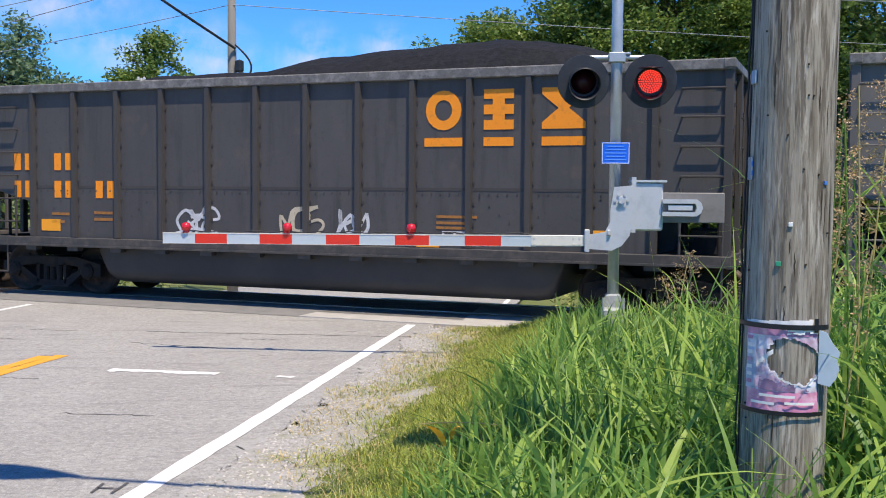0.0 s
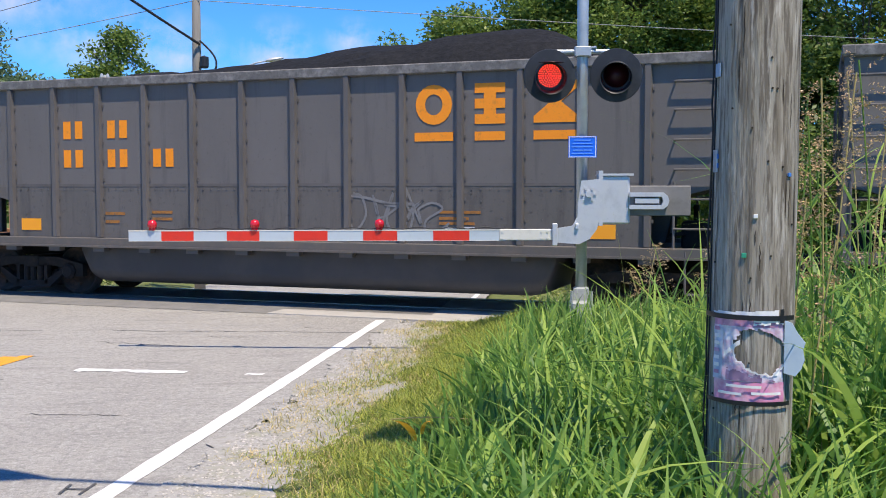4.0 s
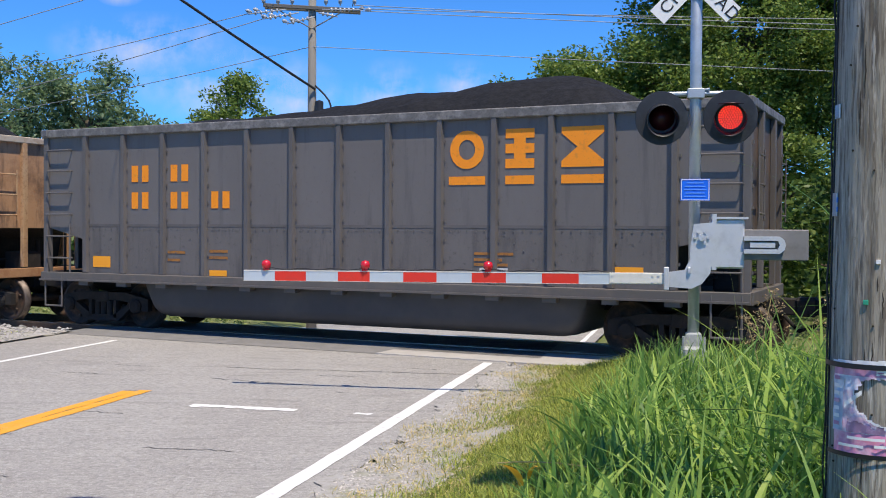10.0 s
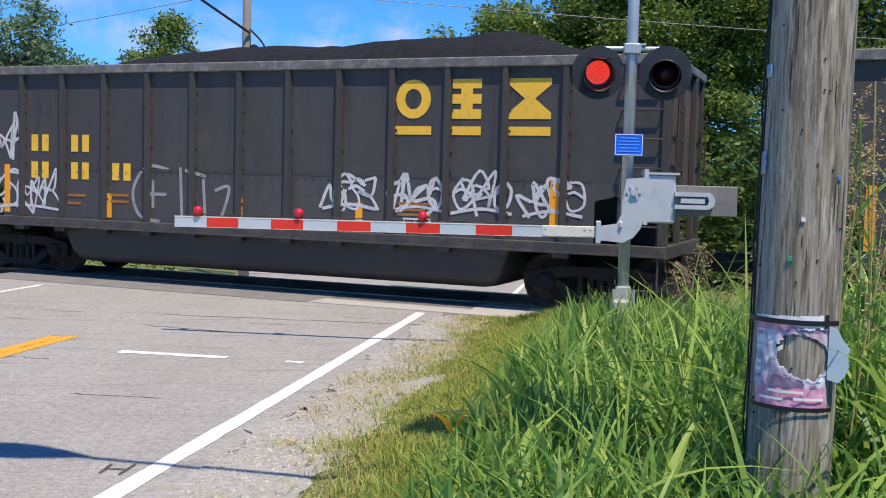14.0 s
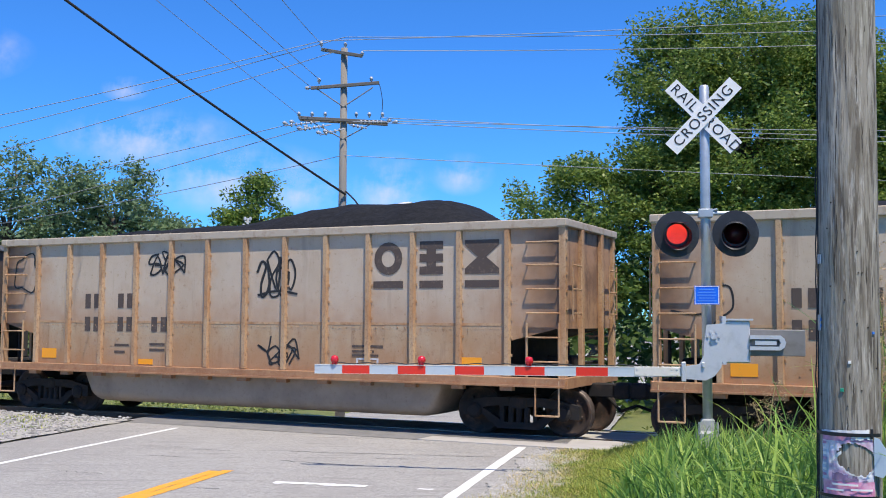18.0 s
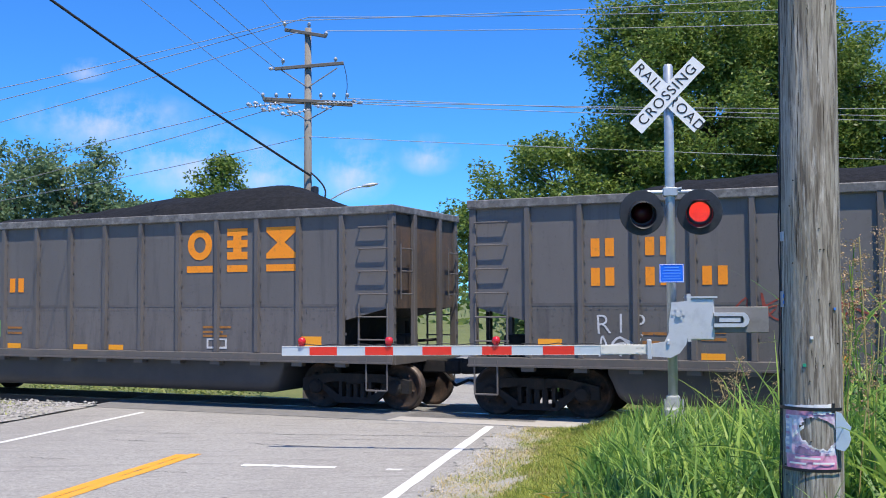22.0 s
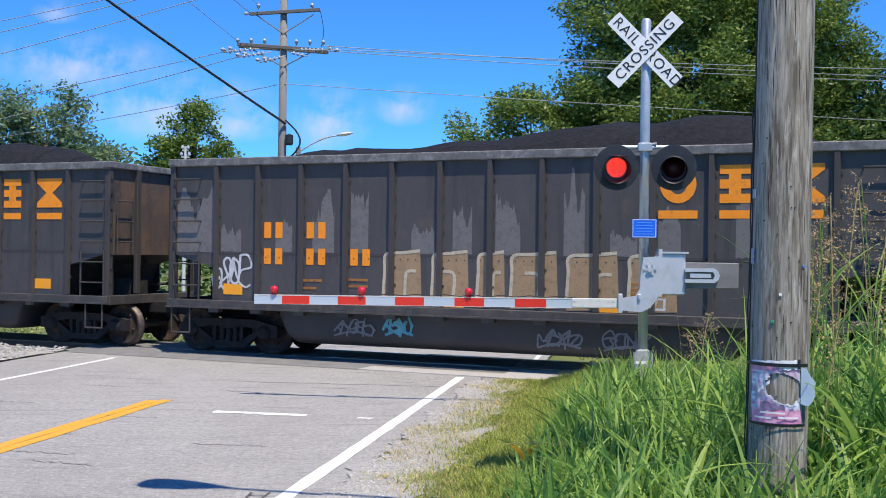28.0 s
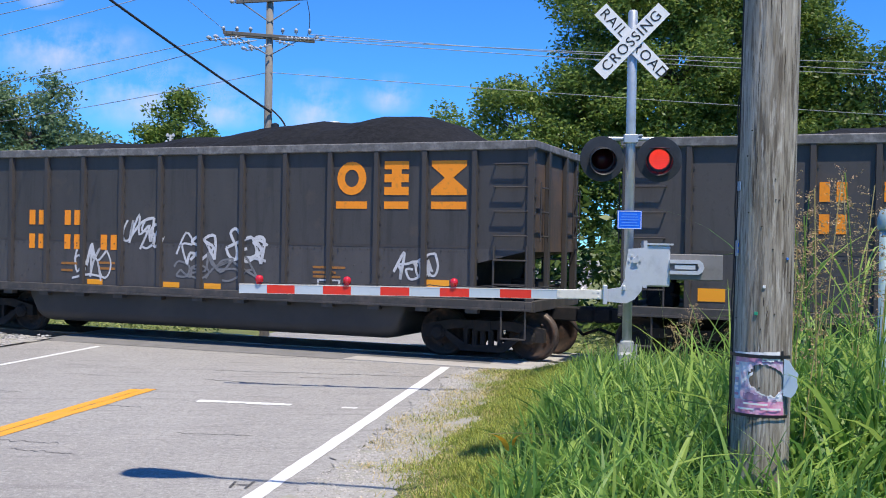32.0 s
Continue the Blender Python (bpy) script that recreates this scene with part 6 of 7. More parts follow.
M_FLAP = material("bluish_paper_back", (0.42, 0.52, 0.62), 0.4, spots=[(9, 0.5, 0.7, (0.3, 0.4, 0.52), 0.6)], spec=0.6)
M_STRAP = material("black_tape", (0.012, 0.012, 0.015), 0.4)


def wrap(name, d0, d1, z0, z1, lift, mat, label, keep=None, nd=30, nz=34, ripple=0.0):
    bm = bmesh.new()
    g = {}
    for i in range(nd + 1):
        for j in range(nz + 1):
            d, z = d0 + (d1 - d0) * i / nd, z0 + (z1 - z0) * j / nz
            g[i, j] = bm.verts.new(on_pole(d, z, lift + ripple * noise.noise((d * 0.11, z * 14, 2))))
    for i in range(nd):
        for j in range(nz):
            d, z = d0 + (d1 - d0) * (i + 0.5) / nd, z0 + (z1 - z0) * (j + 0.5) / nz
            if keep is None or keep((i + 0.5) / nd, (j + 0.5) / nz):
                bm.faces.new((g[i, j], g[i + 1, j], g[i + 1, j + 1], g[i, j + 1]))
    for v in [v for v in bm.verts if not v.link_faces]:
        bm.verts.remove(v)
    return part(name, bm, mat, pole, label, True)


def torn(u, v):
    """True where paper is left: a big ragged hole, wider to the right."""
    e = 0.16 * noise.noise((u * 6, v * 6, 0)) + 0.1 * noise.noise((u * 17, v * 17, 3))
    hole = ((u - 0.68) / 0.35) ** 2 + ((v - 0.58 + 0.25 * (u - 0.6)) / 0.4) ** 2 < 1 + 1.6 * e
    return not hole


def rim(u, v):
    e = 0.16 * noise.noise((u * 6, v * 6, 0)) + 0.1 * noise.noise((u * 17, v * 17, 3))
    q = ((u - 0.68) / 0.35) ** 2 + ((v - 0.58 + 0.25 * (u - 0.6)) / 0.4) ** 2 - 1.6 * e
    return 1.0 < q < 1.13 and v < 0.75 or (0.2 < u < 0.42 and abs(v - 0.35 - 1.2 * (u - 0.1)) < 0.045)


P0, P1 = 0.875, 1.25
M_HEADER = material("purple_poster_header", (0.42, 0.2, 0.36), 0.3, spots=[(14, 0.5, 0.65, (0.6, 0.4, 0.55), 0.7)], spec=0.8)
M_COLUMN = material("pale_blue_poster_column", (0.42, 0.52, 0.66), 0.35, spots=[(14, 0.5, 0.66, (0.25, 0.3, 0.45), 0.7)], spec=0.7)
M_SCRAP = material("dark_purple_print", (0.22, 0.14, 0.25), 0.4, spots=[(12, 0.5, 0.62, (0.45, 0.36, 0.5), 0.8)], spec=0.7)
wrap("poster", -58, 44, P0 + 0.085, P1 - 0.05, 0.008, M_POSTER, "torn pink and white poster", torn, 70, 70, ripple=0.008)
wrap("poster_print", -34, 30, P0 + 0.088, P0 + 0.16, 0.0115, M_SCRAP, "dark purple print on torn paper", lambda u, v: v < 0.75 - 0.7 * u + 0.5 * noise.noise((u * 7, v * 3, 4)), 30, 16, ripple=0.008)
wrap("torn_edge", -58, 44, P0 + 0.085, P1 - 0.05, 0.013, M_SIGN_WHITE, "white torn edge of the paper", rim, 70, 70, ripple=0.008)
wrap("poster_header", -57, 43, P1 - 0.05, P1, 0.009, M_HEADER, "purple head of the poster", ripple=0.006, nz=6)
# the shine on the head, drawn as a ragged white strip
wrap("poster_header", -10, 42, P1 - 0.045, P1 - 0.012, 0.013, M_SIGN_WHITE, "white glint painted on the poster head", lambda u, v: v > 0.25 + 0.5 * noise.noise((u * 5, v * 3, 1)) and u > 0.2, 24, 10, ripple=0.006)
wrap("poster_column", -57, -40, P0 + 0.09, P1 - 0.06, 0.011, M_COLUMN, "pale blue text column", ripple=0.006, nd=10)
for k in range(7):
    wrap("text_bar", -53, -44, P0 + 0.11 + 0.032 * k, P0 + 0.126 + 0.032 * k, 0.0175, M_HEADER if k % 3 == 0 else M_SIGN_WHITE, "", nd=5, nz=2)
foot = wrap("poster_foot", -55, 45, P0, P0 + 0.085, 0.009, M_POSTER_FOOT, "pink foot of the poster", ripple=0.006, nz=8)
for d0, d1, z in ((-32, 12, 0.06), (0, 38, 0.032), (-44, -12, 0.026)):
    wrap("text_bar", d0, d1, P0 + z, P0 + z + 0.012, 0.0175, M_SIGN_WHITE, "", nd=12, nz=2)
wrap("poster_edge", -60, 34, P1, P1 + 0.026, 0.011, M_SIGN_WHITE, "white top edge", lambda u, v: v < 0.35 + 0.6 * u, ripple=0.004, nz=6)
wrap("tape", -95, 60, P1 - 0.02, P1 + 0.002, 0.018, M_STRAP, "black tape", nd=40, nz=2)
wrap("tape", 34, 40, P1 - 0.03, P1 + 0.03, 0.02, M_STRAP, "black tape", nd=4, nz=4)
wrap("tape", -70, 55, P0 - 0.018, P0 + 0.0, 0.014, M_STRAP, "black tape", nd=40, nz=2)
bm = bmesh.new()
fl = [(0, 0), (0.05, -0.012), (0.075, 0.02), (0.088, 0.06), (0.08, 0.1), (0.09, 0.135), (0.06, 0.17), (0.03, 0.22), (0.0, 0.23)]
base = on_pole(44, 1.0, 0.012)
va = [bm.verts.new((base.x + x * 0.95 - 0.004, base.y - x * 0.25 - 0.006, 1.0 + z)) for x, z in fl]
vb = [bm.verts.new((base.x + x * 0.95, base.y - x * 0.25, 1.0 + z)) for x, z in fl]
bm.faces.new(va)
bm.faces.new(vb[::-1])
for k in range(len(fl)):
    j = (k + 1) % len(fl)
    bm.faces.new((va[k], va[j], vb[j], vb[k]))
part("poster_flap", bm, M_FLAP, pole, "torn flap showing its bluish back")
# street light arm over the road, seen by its shadow
bm = bmesh.new()
rod(bm, (0, 0, 4.75), (-1.5, 0.31, 5.45), 0.03)
rod(bm, (-1.5, 0.31, 5.45), (-3.0, 0.62, 5.85), 0.028)
part("lamp_arm", bm, M_GALV, pole, "steel street light arm")
bm = bmesh.new()
lathe(bm, [(0.0, 0.0), (0.12, 0.02), (0.19, 0.1), (0.21, 0.24), (0.18, 0.45), (0.11, 0.66), (0.045, 0.82), (0.03, 0.88)], 16, Matrix.Translation((-3.68, 0.76, 5.98)) @ Matrix.Rotation(radians(-11.5), 4, "Z") @ Matrix.Rotation(radians(97), 4, "Y") @ Matrix.Diagonal((0.5, 1, 1, 1)))
part("lamp_head", bm, M_ALU, pole, "street light head", True)

# ---- vent pipe in the weeds ----
pipe = thing("vent_pipe", (3.24, 5.8, 0.25), "grey-blue painted vent pipe standing in tall weeds", "pipe")
M_PIPE = material("grey_blue_pipe_paint", (0.3, 0.42, 0.46), 0.5, 0.2, spots=[(8, 0.5, 0.7, (0.2, 0.3, 0.33), 0.6)])
bm = bmesh.new()
lathe(bm, [(0.05, -0.3), (0.05, 2.1)], 16)
part("post", bm, M_PIPE, pipe, "", True)
bm = bmesh.new()
lathe(bm, [(0.06, 2.08), (0.068, 2.1), (0.068, 2.17), (0.05, 2.23), (0.0, 2.25)], 16)
part("cap", bm, M_PIPE, pipe, "", True)

# ---- far utility pole and wires ----
UP = Vector((-3.68, 29.8, -0.5))
far_pole = thing("power_pole", UP, "tall grey power pole with crossarms and insulators", "utility pole")
bm = bmesh.new()
lathe(bm, [(0.155, -0.8), (0.1, 11.05), (0.0, 11.07)], 16)
part("shaft", bm, M_POLE_FAR, far_pole, "", True)
M_INSUL = material("grey_porcelain", (0.42, 0.44, 0.47), 0.25)
M_ARM = material("grey_crossarm_wood", (0.13, 0.125, 0.115), 0.9, spots=[((9, (0.2, 1, 1)), 0.45, 0.7, (0.12, 0.11, 0.1), 0.6)])


def crossarm(z, x0, x1, tilt, depth=0.0, twist=0.0):
    bm = bmesh.new()
    box(bm, x0, x1, -0.045, 0.045, -0.05, 0.05, Matrix.Translation((0, -0.14 + depth, z)) @ Matrix.Rotation(radians(twist), 4, "Z") @ Matrix.Rotation(radians(tilt), 4, "Y"), 0.01)
    return part("crossarm", bm, M_ARM, far_pole)


def insulator(x, y, z, lying=0):
    bm = bmesh.new()
    m = Matrix.Translation((x, y, z))
    if lying:
        m = m @ Matrix.Rotation(radians(lying), 4, "Y")
    lathe(bm, [(0.02, 0.0), (0.02, 0.05), (0.055, 0.06), (0.045, 0.1), (0.065, 0.115), (0.045, 0.15), (0.025, 0.18), (0.0, 0.19)], 10, m)
    part("insulator", bm, M_INSUL, far_pole, "", True)


crossarm(10.86, -0.78, 0.62, 13, twist=-20)
insulator(-0.7, -0.1, 11.05), insulator(0.56, -0.1, 10.75), insulator(0.03, 0, 11.05)
crossarm(9.85, -1.0, 1.1, -5)
insulator(-0.75, -0.14, 9.9), insulator(-1.0, -0.14, 9.75, -80), insulator(0.85, -0.14, 9.95)
for d in (0.0, 0.28):
    crossarm(8.78, -1.35, 1.35, 2, d, 4)
for x in (-1.35, -0.95, -0.55, 0.4, 0.8, 1.2):
    insulator(x, -0.14, 8.85)
for x, y, z in ((-1.65, -0.3, 8.62), (-1.2, -0.4, 8.45), (-0.6, -0.5, 8.3), (1.5, -0.2, 8.7)):
    insulator(x, y, z, -75 if x < 0 else 75)
    insulator(x + (0.2 if x < 0 else -0.2), y + 0.05, z + 0.05, -75 if x < 0 else 75)


def string(a, b, n):
    """A strain insulator: discs on a rod."""
    bm = bmesh.new()
    a, b = Vector(a), Vector(b)
    rod(bm, a, b, 0.018, seg=6)
    turn = (b - a).to_track_quat("Z", "Y").to_matrix().to_4x4()
    for k in range(n):
        lathe(bm, [(0.025, -0.035), (0.06, -0.02), (0.057, 0.01), (0.025, 0.035)], 10, Matrix.Translation(a.lerp(b, 0.25 + 0.7 * k / n)) @ turn)
    part("strain_insulator", bm, M_INSUL, far_pole, "string of pale insulator discs", True)


string((-0.7, -0.2, 8.72), (-1.75, -0.35, 8.55), 5)
string((-0.35, -0.25, 8.62), (-1.3, -0.45, 8.4), 5)
string((0.1, -0.3, 8.5), (-0.65, -0.5, 8.25), 4)
string((0.3, -0.2, 8.72), (1.35, -0.2, 8.72), 6)
string((0.2, -0.25, 8.62), (0.75, -0.3, 8.5), 3)
bm = bmesh.new()
for a, b in (((-0.9, -0.14, 9.8), (0, -0.1, 9.2)), ((0.9, -0.14, 9.8), (0, -0.1, 9.2)), ((-1.0, -0.14, 8.75), (0, -0.1, 8.2)), ((1.0, -0.14, 8.75), (0, -0.1, 8.2))):
    rod(bm, a, b, 0.018, seg=6)
part("brace", bm, M_WEIGHT, far_pole)
bm = bmesh.new()
lathe(bm, [(0.1, 0), (0.12, 0.05), (0.12, 0.3), (0.0, 0.35)], 12, Matrix.Translation((0.22, -0.15, 5.85)))
part("cable_box", bm, M_BLACK, far_pole)
cable("drop_loop", [UP * 0 + Vector((0.1 + 0.45 * math.sin(k * 0.35), -0.15, 6.6 - 0.14 * k)) for k in range(10)], 0.03, M_WIRE, far_pole)
cable("jumper", [Vector((1.1 + 0.1 * math.sin(k * 0.3), -0.15, 9.9 - 0.12 * k)) for k in range(10)], 0.012, M_WIRE, far_pole)
wires = []


def wire(a, b, drop, r, mat, name="overhead_wire", label="thin grey overhead wire"):
    far_end = Vector(a) + (Vector(b) - Vector(a)) * 2.4
    w = cable(name, sag(a, far_end, drop, 30), r, mat)
    tagged(w, label, "wire", "overhead wires")


W0 = UP + Vector((0, -0.1, 0))
WIRES = (
    ((-0.7, -0.1, 11.25), (10.67, 30.07, 11.9), 0.3, 0.012), ((0.03, 0, 11.4), (10.66, 30.07, 11.55), 0.3, 0.012), ((0.56, -0.1, 10.95), (10.66, 30.07, 11.1), 0.3, 0.012),
    ((1.4, -0.2, 8.75), (10.61, 30.09, 8.35), 0.2, 0.012), ((1.2, -0.2, 8.85), (10.61, 30.09, 8.2), 0.2, 0.012), ((1.2, -0.2, 8.7), (10.61, 30.09, 8.05), 0.2, 0.012),
    ((0, -0.1, 7.7), (10.59, 30.1, 6.78), 0.1, 0.011),
    ((-0.7, -0.1, 11.25), (-14.0, 29.36, 8.6), 0.3, 0.012), ((0.03, 0, 11.4), (-14.0, 29.36, 8.2), 0.3, 0.012), ((-0.3, -0.1, 10.9), (-14.0, 29.37, 7.5), 0.3, 0.012),
    ((-1.65, -0.3, 8.6), (-11.71, 30.24, 6.8), 0.1, 0.012), ((-1.2, -0.4, 8.45), (-10.43, 30.65, 6.69), 0.1, 0.012), ((0, -0.1, 7.7), (-8.93, 31.06, 6.36), 0.1, 0.011),
    ((-1.0, -0.14, 9.8), (-6.45, 23.42, 10.05), 0.1, 0.01), ((-0.7, -0.14, 10.0), (-5.85, 23.55, 10.1), 0.1, 0.01), ((-0.75, -0.1, 11.2), (-4.77, 24.75, 10.48), 0.1, 0.01),
    ((-1.3, -0.14, 8.9), (-7.56, 23.15, 9.96), 0.1, 0.008),
)
for start, end, drop, r in WIRES:
    wire(UP + Vector(start), end, drop, r, M_WIRE_GREY)
wire(UP + Vector((0.1, -0.15, 6.5)), (-9.94, 23.44, 10.4), 0.42, 0.036, M_WIRE, "service_cable", "thick black service cable")

# ---- street lamp beyond the track ----
lamp_post = thing("street_lamp", (-4.2, 43.0, -0.6), "distant street lamp with a curved arm", "street lamp")
bm = bmesh.new()
rod(bm, (0, 0, -0.8), (0, 0, 7.2), 0.11)
part("post", bm, M_POLE_FAR, lamp_post)
cable("arm", [Vector((1.7 * k / 12, 0, 7.0 + 0.75 * math.sin(k / 12 * 1.5))) for k in range(13)], 0.035, M_GALV, lamp_post)
bm = bmesh.new()
lathe(bm, [(0.0, 0.0), (0.1, 0.05), (0.17, 0.25), (0.15, 0.55), (0.05, 0.75)], 14, Matrix.Translation((1.6, 0, 7.75)) @ Matrix.Rotation(radians(80), 4, "Y") @ Matrix.Diagonal((0.5, 1, 1, 1)))
part("lamp_head", bm, M_ALU, lamp_post, "", True)

# ---- pale pole far off among the trees ----
pale_pole = thing("power_pole", (-9.75, 47.3, ground_z(-9.75, 47.3)), "distant pale pole with small insulators above the trees", "utility pole")
M_PALE_POLE = material("bleached_pole_paint", (0.62, 0.62, 0.6), 0.7, spots=[(3, 0.45, 0.7, (0.45, 0.44, 0.42), 0.6)])
bm = bmesh.new()
rod(bm, (0, 0, -0.3), (0, 0, 8.0), 0.1, 0.06)
part("shaft", bm, M_PALE_POLE, pale_pole)
for z, w in ((7.5, 0.2), (7.82, 0.14)):
    bm = bmesh.new()
    box(bm, -w, w, -0.04, 0.04, z - 0.03, z + 0.03, bevel=0.01)
    part("crossarm", bm, M_PALE_POLE, pale_pole)
    for x in (-w, w):
        bm = bmesh.new()
        lathe(bm, [(0.03, 0.0), (0.08, 0.05), (0.06, 0.16), (0.0, 0.2)], 8, Matrix.Translation((x * 0.9, 0, z + 0.05)))
        part("insulator", bm, M_INSUL, pale_pole)

# ---- trees ----
M_BARK = material("tree_bark", (0.09, 0.07, 0.05), 0.95, spots=[((9, (1, 1, 0.2)), 0.45, 0.7, (0.16, 0.13, 0.1), 0.7)], bump=0.8)
M_LEAF = leafy("broad_leaves", (0.165, 0.25, 0.055), 0.45, 0.45)
M_LEAF_DEEP = leafy("deep_green_leaves", (0.105, 0.175, 0.042), 0.45, 0.45)
# paler and bluer for the far trees: haze put into the leaf colour
M_LEAF_HAZED = leafy("haze_paled_leaves", (0.19, 0.28, 0.145), 0.38, 0.5)


def leaf_cloud(centres, per, spread, size, seed):
    """Many small leaves scattered round twig ends."""
    g = np.random.default_rng(seed)
    cs = np.repeat(np.array(centres), per, axis=0)
    n = len(cs)
    way = g.normal(size=(n, 3))
    way /= np.linalg.norm(way, axis=1)[:, None]
    p = cs + way * (spread * g.random((n, 1)) ** 0.55) * np.array([1, 1, 0.75])
    a = g.normal(size=(n, 3))
    a[:, 2] *= 0.6
    a /= np.linalg.norm(a, axis=1)[:, None]
    b = np.cross(a, g.normal(size=(n, 3)))
    b /= np.linalg.norm(b, axis=1)[:, None]
    s = size * g.uniform(0.6, 1.4, (n, 1))
    v = np.stack([p - a * s, p + b * s * 0.45, p + a * s, p - b * s * 0.45], 1).reshape(-1, 3)
    f = np.arange(4 * n).reshape(n, 4)
    return v.tolist(), f.tolist()


def tree(name, x, y, height, lobes, label, leaf, per, spread, size, clumps, seed, base=None):
    """lobes: (dx, dy, z, rx, ry, rz) parts of the crown, filled with clumps."""
    g = random.Random(seed)
    z0 = ground_z(x, y) if base is None else base
    t = thing(name, (x, y, z0), label, "tree", "trees beyond the track")
    bm = bmesh.new()
    pts = [Vector((0.25 * noise.noise((k * 0.7, seed, 0)) * k * 0.3, 0.2 * noise.noise((k * 0.7, seed, 5)) * k * 0.3, height * 0.72 * k / 6)) for k in range(7)]
    for k in range(6):
        r = 0.035 * height * (1 - k / 7.5)
        rod(bm, pts[k], pts[k + 1], r, r * 0.86, 10)
    part("trunk", bm, M_BARK, t, "", True)
    ends = []
    bm = bmesh.new()
    for dx, dy, z, rx, ry, rz in [(a, b, c + 0.45, d, e, f) for a, b, c, d, e, f in lobes]:
        start = pts[min(6, max(1, int(z / height * 6.5)))]
        rod(bm, start, (dx, dy, z - rz * 0.2), 0.012 * height, 0.005 * height, 7)
        n = max(4, int(clumps * rx * rz / 6))
        for _ in range(n):
            a, b = g.uniform(0, 6.283), math.acos(g.uniform(-0.85, 1))
            r = g.uniform(0.45, 1.02)
            p = Vector((dx + rx * r * math.sin(b) * math.cos(a), dy + ry * r * math.sin(b) * math.sin(a), z + rz * r * math.cos(b)))
            ends.append(tuple(p))
            if g.random() < 0.35:
                rod(bm, (dx, dy, z - rz * 0.2), p, 0.004 * height, 0.0015 * height, 5)
    part("branchwork", bm, M_BARK, t)
    vs, fs = leaf_cloud(ends, per, spread, size, seed)
    raw("crown", vs, fs, leaf, t, "uneven crown of many small leaves")
    return t


tree("broadleaf_tree", 11.0, 38.5, 15.5, [(0, 0, 9.5, 4.2, 4, 3.6), (-2.6, -0.5, 8.0, 2.6, 2.6, 2.6), (-2.2, -0.6, 12.2, 2.6, 2.4, 2.4), (0.8, 0, 13.2, 3.2, 3, 2.4), (3.2, 0.5, 11.2, 2.6, 2.6, 2.6), (3.6, 0, 7.6, 2.8, 2.6, 2.8), (-0.5, -1, 5.6, 3.4, 3, 2.2), (4.8, 0.6, 9.6, 2.2, 2, 2.4), (3.4, 0.2, 13.0, 2.4, 2.4, 2.0), (5.6, 0.4, 7.2, 2.2, 2, 2.4), (5.6, 0.6, 11.6, 2.2, 2, 2.2), (7.0, 0.6, 9.4, 2.0, 2, 2.2), (7.6, 0.4, 6.6, 2.2, 2, 2.2)], "tall dense broadleaf tree in full summer leaf", M_LEAF, 230, 0.85, 0.085, 66, 3)
tree("broadleaf_tree", 5.2, 37.5, 10.0, [(-0.2, 0, 7.4, 2.1, 2, 2.0), (-2.0, 0, 6.3, 1.9, 1.8, 1.8), (1.4, 0, 6.6, 2.2, 2, 2.2), (-3.5, 0.2, 5.9, 1.1, 1.0, 1.4), (0, 0, 4.4, 3.0, 2, 1.9)], "smaller lighter green broadleaf tree", M_LEAF, 180, 0.7, 0.082, 62, 5)
tree("broadleaf_tree", 19.5, 37.0, 12.0, [(0, 0, 7.5, 3.2, 3, 3.2), (-2.4, 0, 5.5, 2.4, 2.4, 2.4), (1.8, 0, 9.5, 2.4, 2.4, 2.2), (0, 0, 3.2, 3, 2.4, 2)], "dense broadleaf tree in full summer leaf", M_LEAF_DEEP, 95, 0.85, 0.12, 48, 7)
tree("broadleaf_tree", 12.0, 31.0, 5.5, [(0, 0, 3.2, 3.0, 2, 1.9), (3, 0, 2.8, 2.6, 2, 1.8), (-3, 0, 2.4, 2.4, 2, 1.6)], "low spreading broadleaf tree", M_LEAF_DEEP, 55, 0.6, 0.12, 60, 9)
tree("distant_tree", -24.0, 54.0, 12.0, [(0, 0, 7.5, 3.4, 3, 3.0), (-3.0, 0, 6.5, 3, 3, 3), (3.0, 0, 8.6, 2.4, 2, 2.0), (0.5, 0, 10.6, 1.8, 2, 1.5), (2.5, 0, 5, 3, 3, 2.4)], "airy hazy blue-green tree with feathery crown", M_LEAF_HAZED, 75, 0.9, 0.125, 44, 11)
tree("distant_tree", -18.2, 54.5, 12.0, [(0, 0, 8.2, 2.4, 2, 2.4), (-2.0, 0, 9.8, 1.8, 2, 1.6), (1.8, 0, 7.6, 1.8, 2, 1.8), (0.5, 0, 4.8, 3.0, 2, 2.2), (0.9, 0, 10.2, 1.2, 1.2, 1.2)], "airy hazy blue-green tree with feathery crown", M_LEAF_HAZED, 75, 0.85, 0.125, 50, 13)
tree("distant_tree", -15.0, 55.5, 9.0, [(0, 0, 6.6, 1.8, 2, 1.8), (-1.0, 0, 5.8, 1.8, 2, 2.0), (1.2, 0, 4.2, 1.6, 2, 1.8), (-1.2, 0, 4.0, 1.8, 2, 1.8)], "small hazy blue-green tree in leaf", M_LEAF_HAZED, 75, 0.8, 0.125, 48, 15)
tree("distant_tree", -11.1, 57.0, 12.0, [(0, 0, 8.6, 1.7, 1.6, 1.9), (-1.3, 0, 7.6, 1.4, 1.4, 1.7), (1.4, 0, 7.3, 1.4, 1.4, 1.7), (0.2, 0, 10.3, 0.9, 0.9, 0.9), (0, 0, 5.2, 2.4, 2, 2.0)], "rounded green tree standing alone", M_LEAF, 95, 0.7, 0.12, 80, 17)
